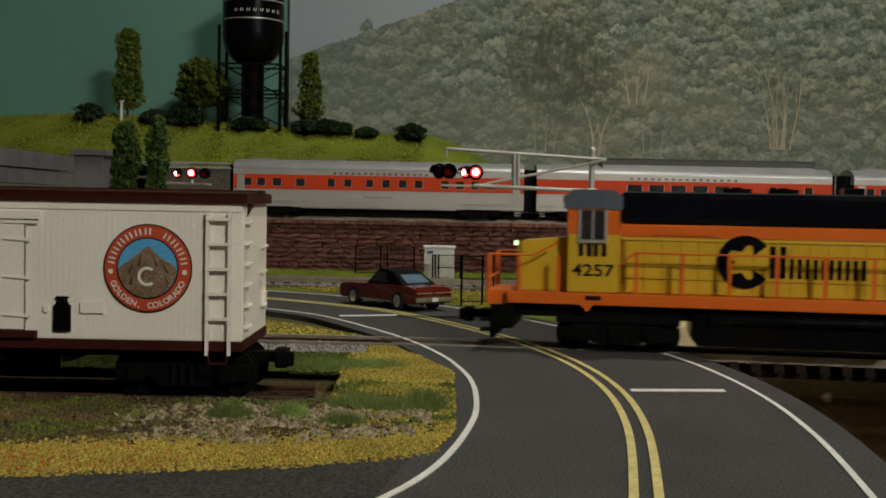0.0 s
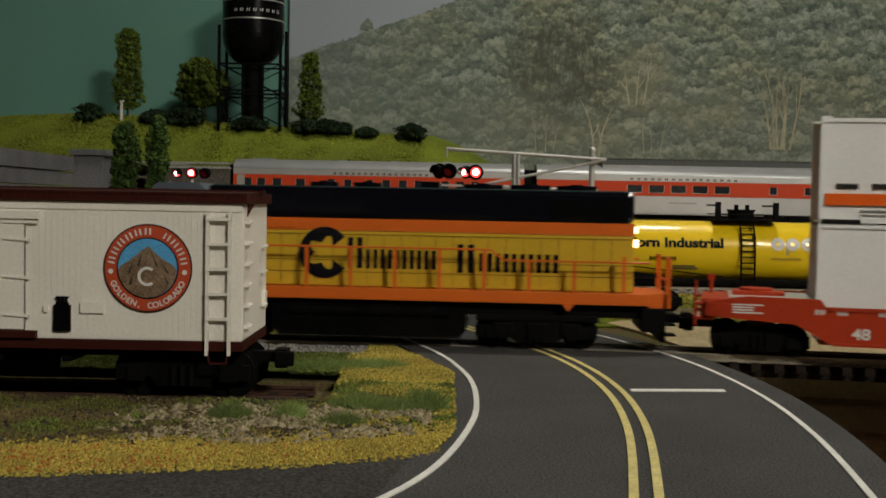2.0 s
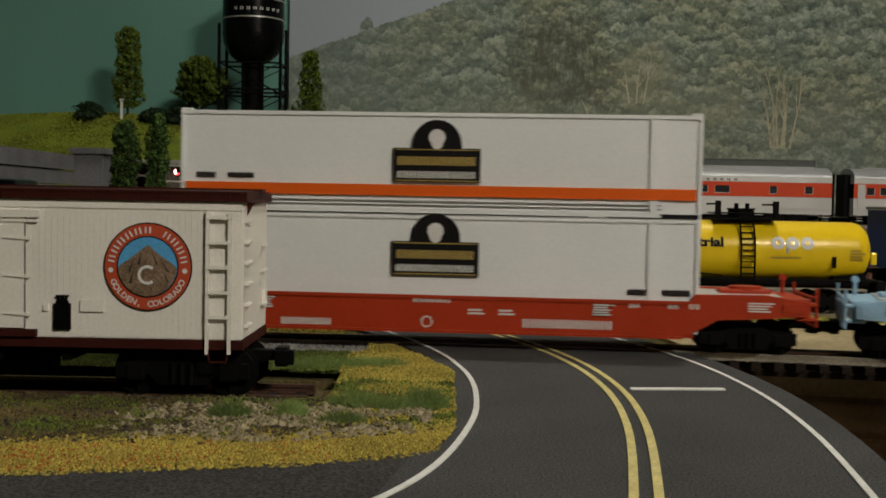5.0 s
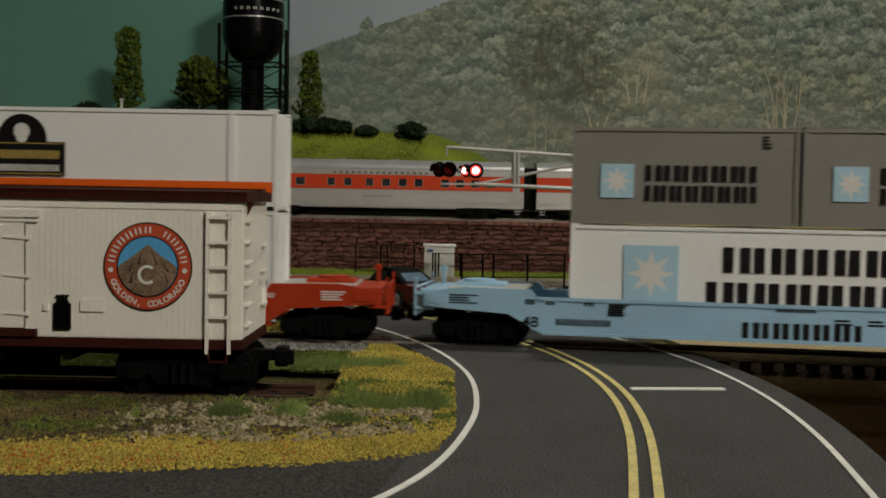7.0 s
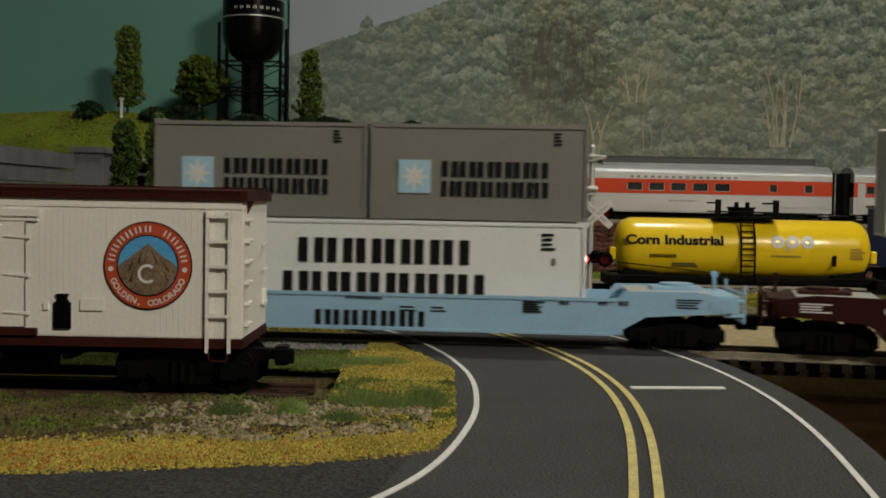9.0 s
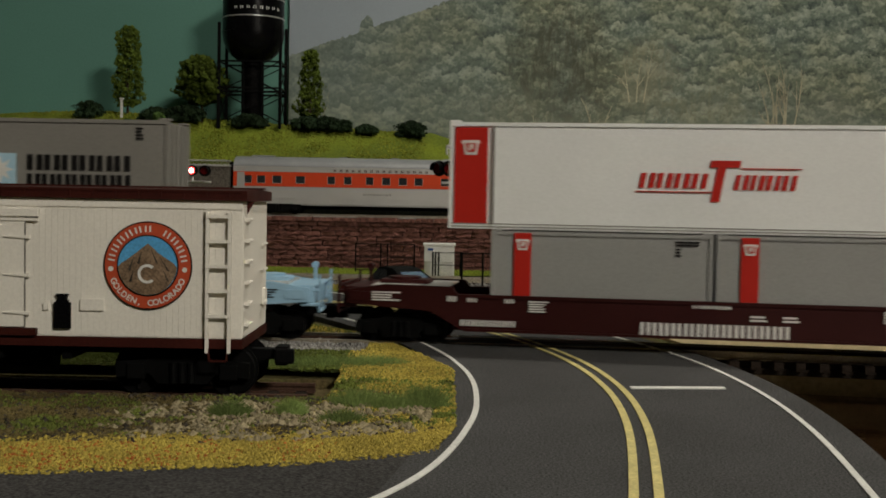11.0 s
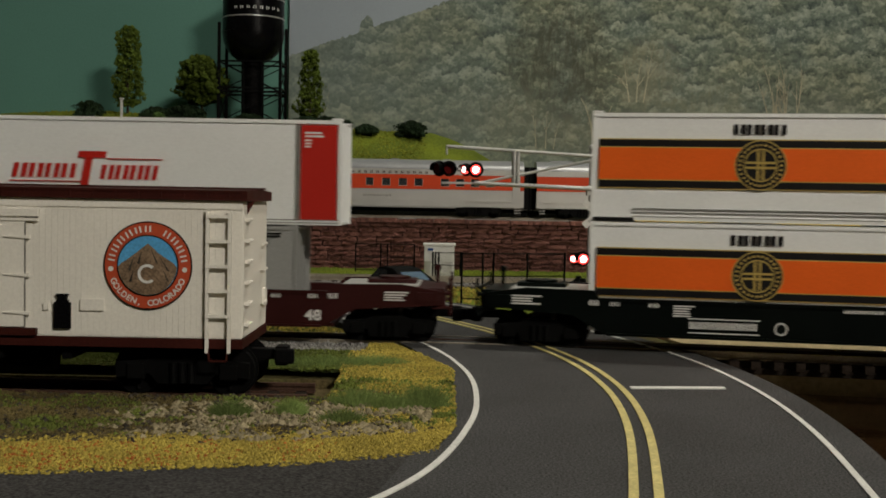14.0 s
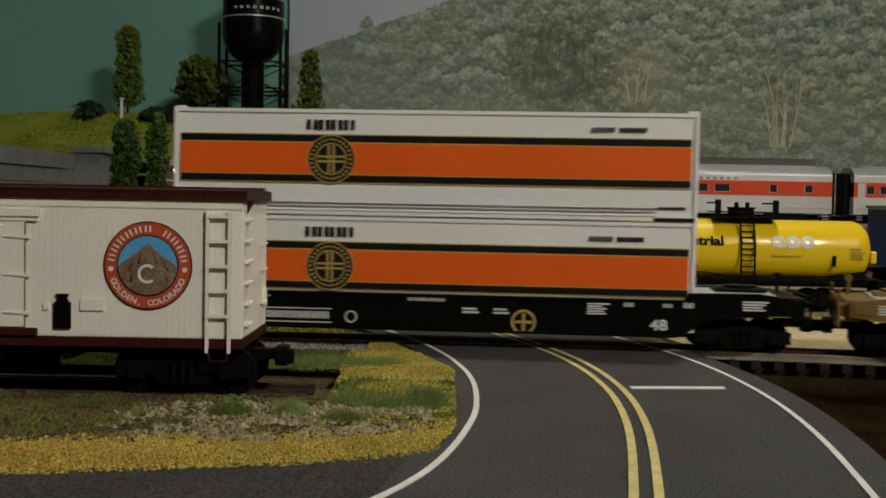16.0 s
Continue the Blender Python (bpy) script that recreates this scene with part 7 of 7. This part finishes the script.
scatter("green_turf", "mixed green turf near the road corner", M_GTURF, 3500, zone(-0.07, 0.008, 0.42, 0.57), (0.0006, 0.0013), 15, 0.9)
scatter("red_turf", "rust coloured scatter turf", M_RTURF, 1800, zone(-0.20, -0.035, 0.30, 0.42, lambda x, y, r: r.random() < (1 - soft(y - front_y(x), 0.020, 0.032)) * (0.3 + 0.7 * soft(x, -0.06, -0.10)) and noise.noise((x * 60, y * 60, 0)) > -0.1), (0.0006, 0.0012), 3, 0.7)
scatter("green_turf", "dark green scatter turf", M_GTURF, 8000, zone(-0.34, -0.02, 0.56, 0.665), (0.0006, 0.0012), 4, 0.8)
scatter("brown_turf", "brown scatter turf round the spur", M_DTURF, 12000, zone(-0.22, -0.02, 0.38, 0.50, lambda x, y, r: y - front_y(x) > 0.030 and noise.noise((x * 50, y * 50, 8)) > -0.35), (0.0006, 0.0013), 5, 0.7)
scatter("gravel", "pale loose gravel by the track end", M_ROCK, 1300, zone(-0.13, -0.004, 0.39, 0.462, lambda x, y, r: y - front_y(x) > 0.020 and r.random() < soft(x, -0.13, -0.06) and noise.noise((x * 45, y * 45, 6)) > -0.25), (0.0010, 0.0030), 6, 0.6)
scatter("gravel", "dark loose gravel by the track end", M_DARKROCK, 1500, zone(-0.20, 0.0, 0.38, 0.478, lambda x, y, r: y - front_y(x) > 0.018 and r.random() < 0.45 + 0.55 * soft(x, -0.13, -0.06)), (0.0008, 0.0020), 16, 0.6)
scatter("green_turf", "dark flecks on the yellow turf mound", M_GTURF, 420, zone(-0.045, 0.01, 0.55, 0.66), (0.0006, 0.0011), 18, 0.9)
scatter("green_turf", "olive scatter turf in the brown patch", M_GTURF, 2600, zone(-0.20, -0.05, 0.37, 0.478, lambda x, y, r: y - front_y(x) > 0.03 and noise.noise((x * 45, y * 45, 11)) > 0.0), (0.0006, 0.0013), 19, 0.9)


def spilled(rnd):
    """Stray grains on the asphalt before the turf edge."""
    x = rnd.uniform(-0.20, 0.0)
    return (x, front_y(x) - 0.003 - 0.009 * rnd.random() ** 2.0, -0.0002)


scatter("yellow_turf", "stray yellow grains spilled on the asphalt", M_YTURF, 1500, spilled, (0.0005, 0.0010), 20, 0.6)
scatter("ballast", "grey ballast stones along the main line", M_BALLAST, 6500, lambda r: (lambda x: (x, r.uniform(0.628, 0.735), -0.002) if x < -0.036 else None)(r.uniform(-0.34, -0.02)), (0.0010, 0.0021), 7, 0.8)
scatter("ballast", "grey ballast stones on the passing track", M_BALLAST, 7000, lambda r: (r.uniform(-0.35, 0.35), r.uniform(1.145, 1.230), 0.0), (0.0012, 0.0024), 8, 0.8)
scatter("ballast", "brown-grey ballast on the upper track", M_BALLAST, 6000, lambda r: (r.uniform(-0.30, 0.60), r.uniform(1.435, 1.58), 0.0608), (0.0013, 0.0026), 9, 0.8)


def far_side(rnd):
    """The turf corner beyond the main line, inside the road's bend."""
    x, y = rnd.uniform(-0.20, -0.03), rnd.uniform(0.735, 0.87)
    return (x, y, -0.002) if y < 0.722 + (-0.040 - x) * 1.12 and y > 0.73 else None


scatter("yellow_turf", "yellow-green turf inside the road bend", M_YTURF, 8000, far_side, (0.0009, 0.0020), 10, 0.8)
scatter("green_turf", "dark flecks of turf inside the road bend", M_GTURF, 2500, far_side, (0.0009, 0.0022), 11, 0.9)
setting("ground_grass_strip", box(B(), -2.2, 2.2, 1.236, 1.4155, -0.0039, -0.0008), M_HILL, "bright green grass strip before the stone wall", "ground")
scatter("green_turf", "tufted yellow-green turf before the stone wall", M_HILL, 5000, lambda r: (r.uniform(-0.30, 0.35), r.uniform(1.24, 1.41), -0.0008), (0.0009, 0.0022), 17, 0.9)
setting("ground_verge", slab(B(), [(-0.12, 0.995), (0.0, 0.93), (0.10, 0.83), (0.9, 0.865), (0.9, 1.139), (-2.0, 1.139), (-2.0, 1.13), (-0.4, 1.12)], -0.0039, -0.0022), M_HILL, "green grassy verge beyond the road", "ground")
scatter("yellow_turf", "yellow-green turf on the far verge", M_YTURF, 4000, lambda r: (lambda x, y: (x, y, -0.001) if y > 1.02 - 0.9 * (x + 0.12) and y > 0.98 - 0.95 * x and y > 0.87 else None)(r.uniform(-0.2, 0.40), r.uniform(0.86, 1.14)), (0.0009, 0.0018), 12, 0.8)
scatter("hill_tufts", "tufted green turf on the hill slope", mat("hill_turf_grain", (0.24, 0.27, 0.035), 0.95, var=0.3, scale=40, vary=True), 9000, lambda r: (lambda x, f: (x, 1.585 + 0.17 * f, 0.061 + ((0.200 + 0.014 * math.exp(-((x + 0.54) / 0.17) ** 2) - 0.012 * max(0, min(1, (x + 0.3) / 0.3))) - 0.061) * min(1, f * 0.557 / 0.55) ** 0.62))(r.uniform(-0.75, -0.03), r.uniform(0.25, 1.0)), (0.0010, 0.0026), 13, 0.9)


def grass_tuft(x, y, w, h, seed, blades=260):
    rnd = random.Random(seed)
    vs, fs = [], []
    for k in range(blades):
        a, q = rnd.uniform(0, 6.28), rnd.random() ** 0.6 * w / 2
        bx, by = x + q * math.cos(a), y + q * 0.7 * math.sin(a)
        hh = 1.2 * h * rnd.uniform(0.5, 1.0) * (1 - 0.5 * (q / (w / 2)) ** 2)
        lx, ly = rnd.uniform(-0.5, 0.5) * hh + (bx - x) * 0.5, rnd.uniform(-0.5, 0.5) * hh
        t, n = 0.00013, len(vs)
        vs += [(bx - t, by, -0.0005), (bx + t, by, -0.0005), (bx + lx * 0.5 + t * 0.7, by + ly * 0.5, hh * 0.65), (bx + lx * 0.5 - t * 0.7, by + ly * 0.5, hh * 0.65), (bx + lx, by + ly, hh)]
        fs += [(n, n + 1, n + 2, n + 3), (n + 3, n + 2, n + 4)]
    me = bpy.data.meshes.new("grass_tuft")
    me.from_pydata(vs, [], fs)
    me.materials.append(M_GRASS)
    return tagged(new("grass_tuft", me), "soft green static grass tuft by the track", "grass", group="grass tufts", kind="stuff")


for i, (x, y, w, h) in enumerate(((-0.0815, 0.437, 0.014, 0.0075), (-0.058, 0.440, 0.010, 0.0075), (-0.037, 0.428, 0.015, 0.006), (-0.034, 0.463, 0.020, 0.0085), (-0.006, 0.462, 0.016, 0.0110), (-0.020, 0.456, 0.014, 0.0075), (-0.060, 0.575, 0.05, 0.006), (-0.11, 0.58, 0.06, 0.005), (-0.035, 0.58, 0.03, 0.006), (-0.16, 0.59, 0.06, 0.004))):
    grass_tuft(x, y, w, h, 70 + i, 1100 if w > 0.02 else 700)

# ---- the train runs ----
SPEED = 0.12488


def ride_pose(s, half):
    a, b = on_track(s - half), on_track(s + half)
    ang = math.atan2(a[1] - b[1], b[0] - a[0])
    return pose((a[0] + b[0]) / 2, (a[1] + b[1]) / 2, 0.0006, 0, 0, -math.degrees(ang))


def motions():
    times = [0.2 * i for i in range(81)]
    tracks = {}
    for ob in MOVING:
        s0 = START[ob]
        if s0 not in tracks:
            tracks[s0] = [(t, ride_pose(s0 - SPEED * t, 0.10 if s0 == S0 else 0.182)) for t in times]
        walk(ob, tracks[s0])
    turns = {}
    for w, at, r in SPIN:
        key = (round(at.x, 4), round(at.z, 4))
        if key not in turns:
            turns[key] = [(0.1 * i, Matrix.Translation(at) @ Matrix.Rotation(-SPEED / r * 0.1 * i, 4, "Y")) for i in range(161)]
        walk(w, turns[key])


motions()
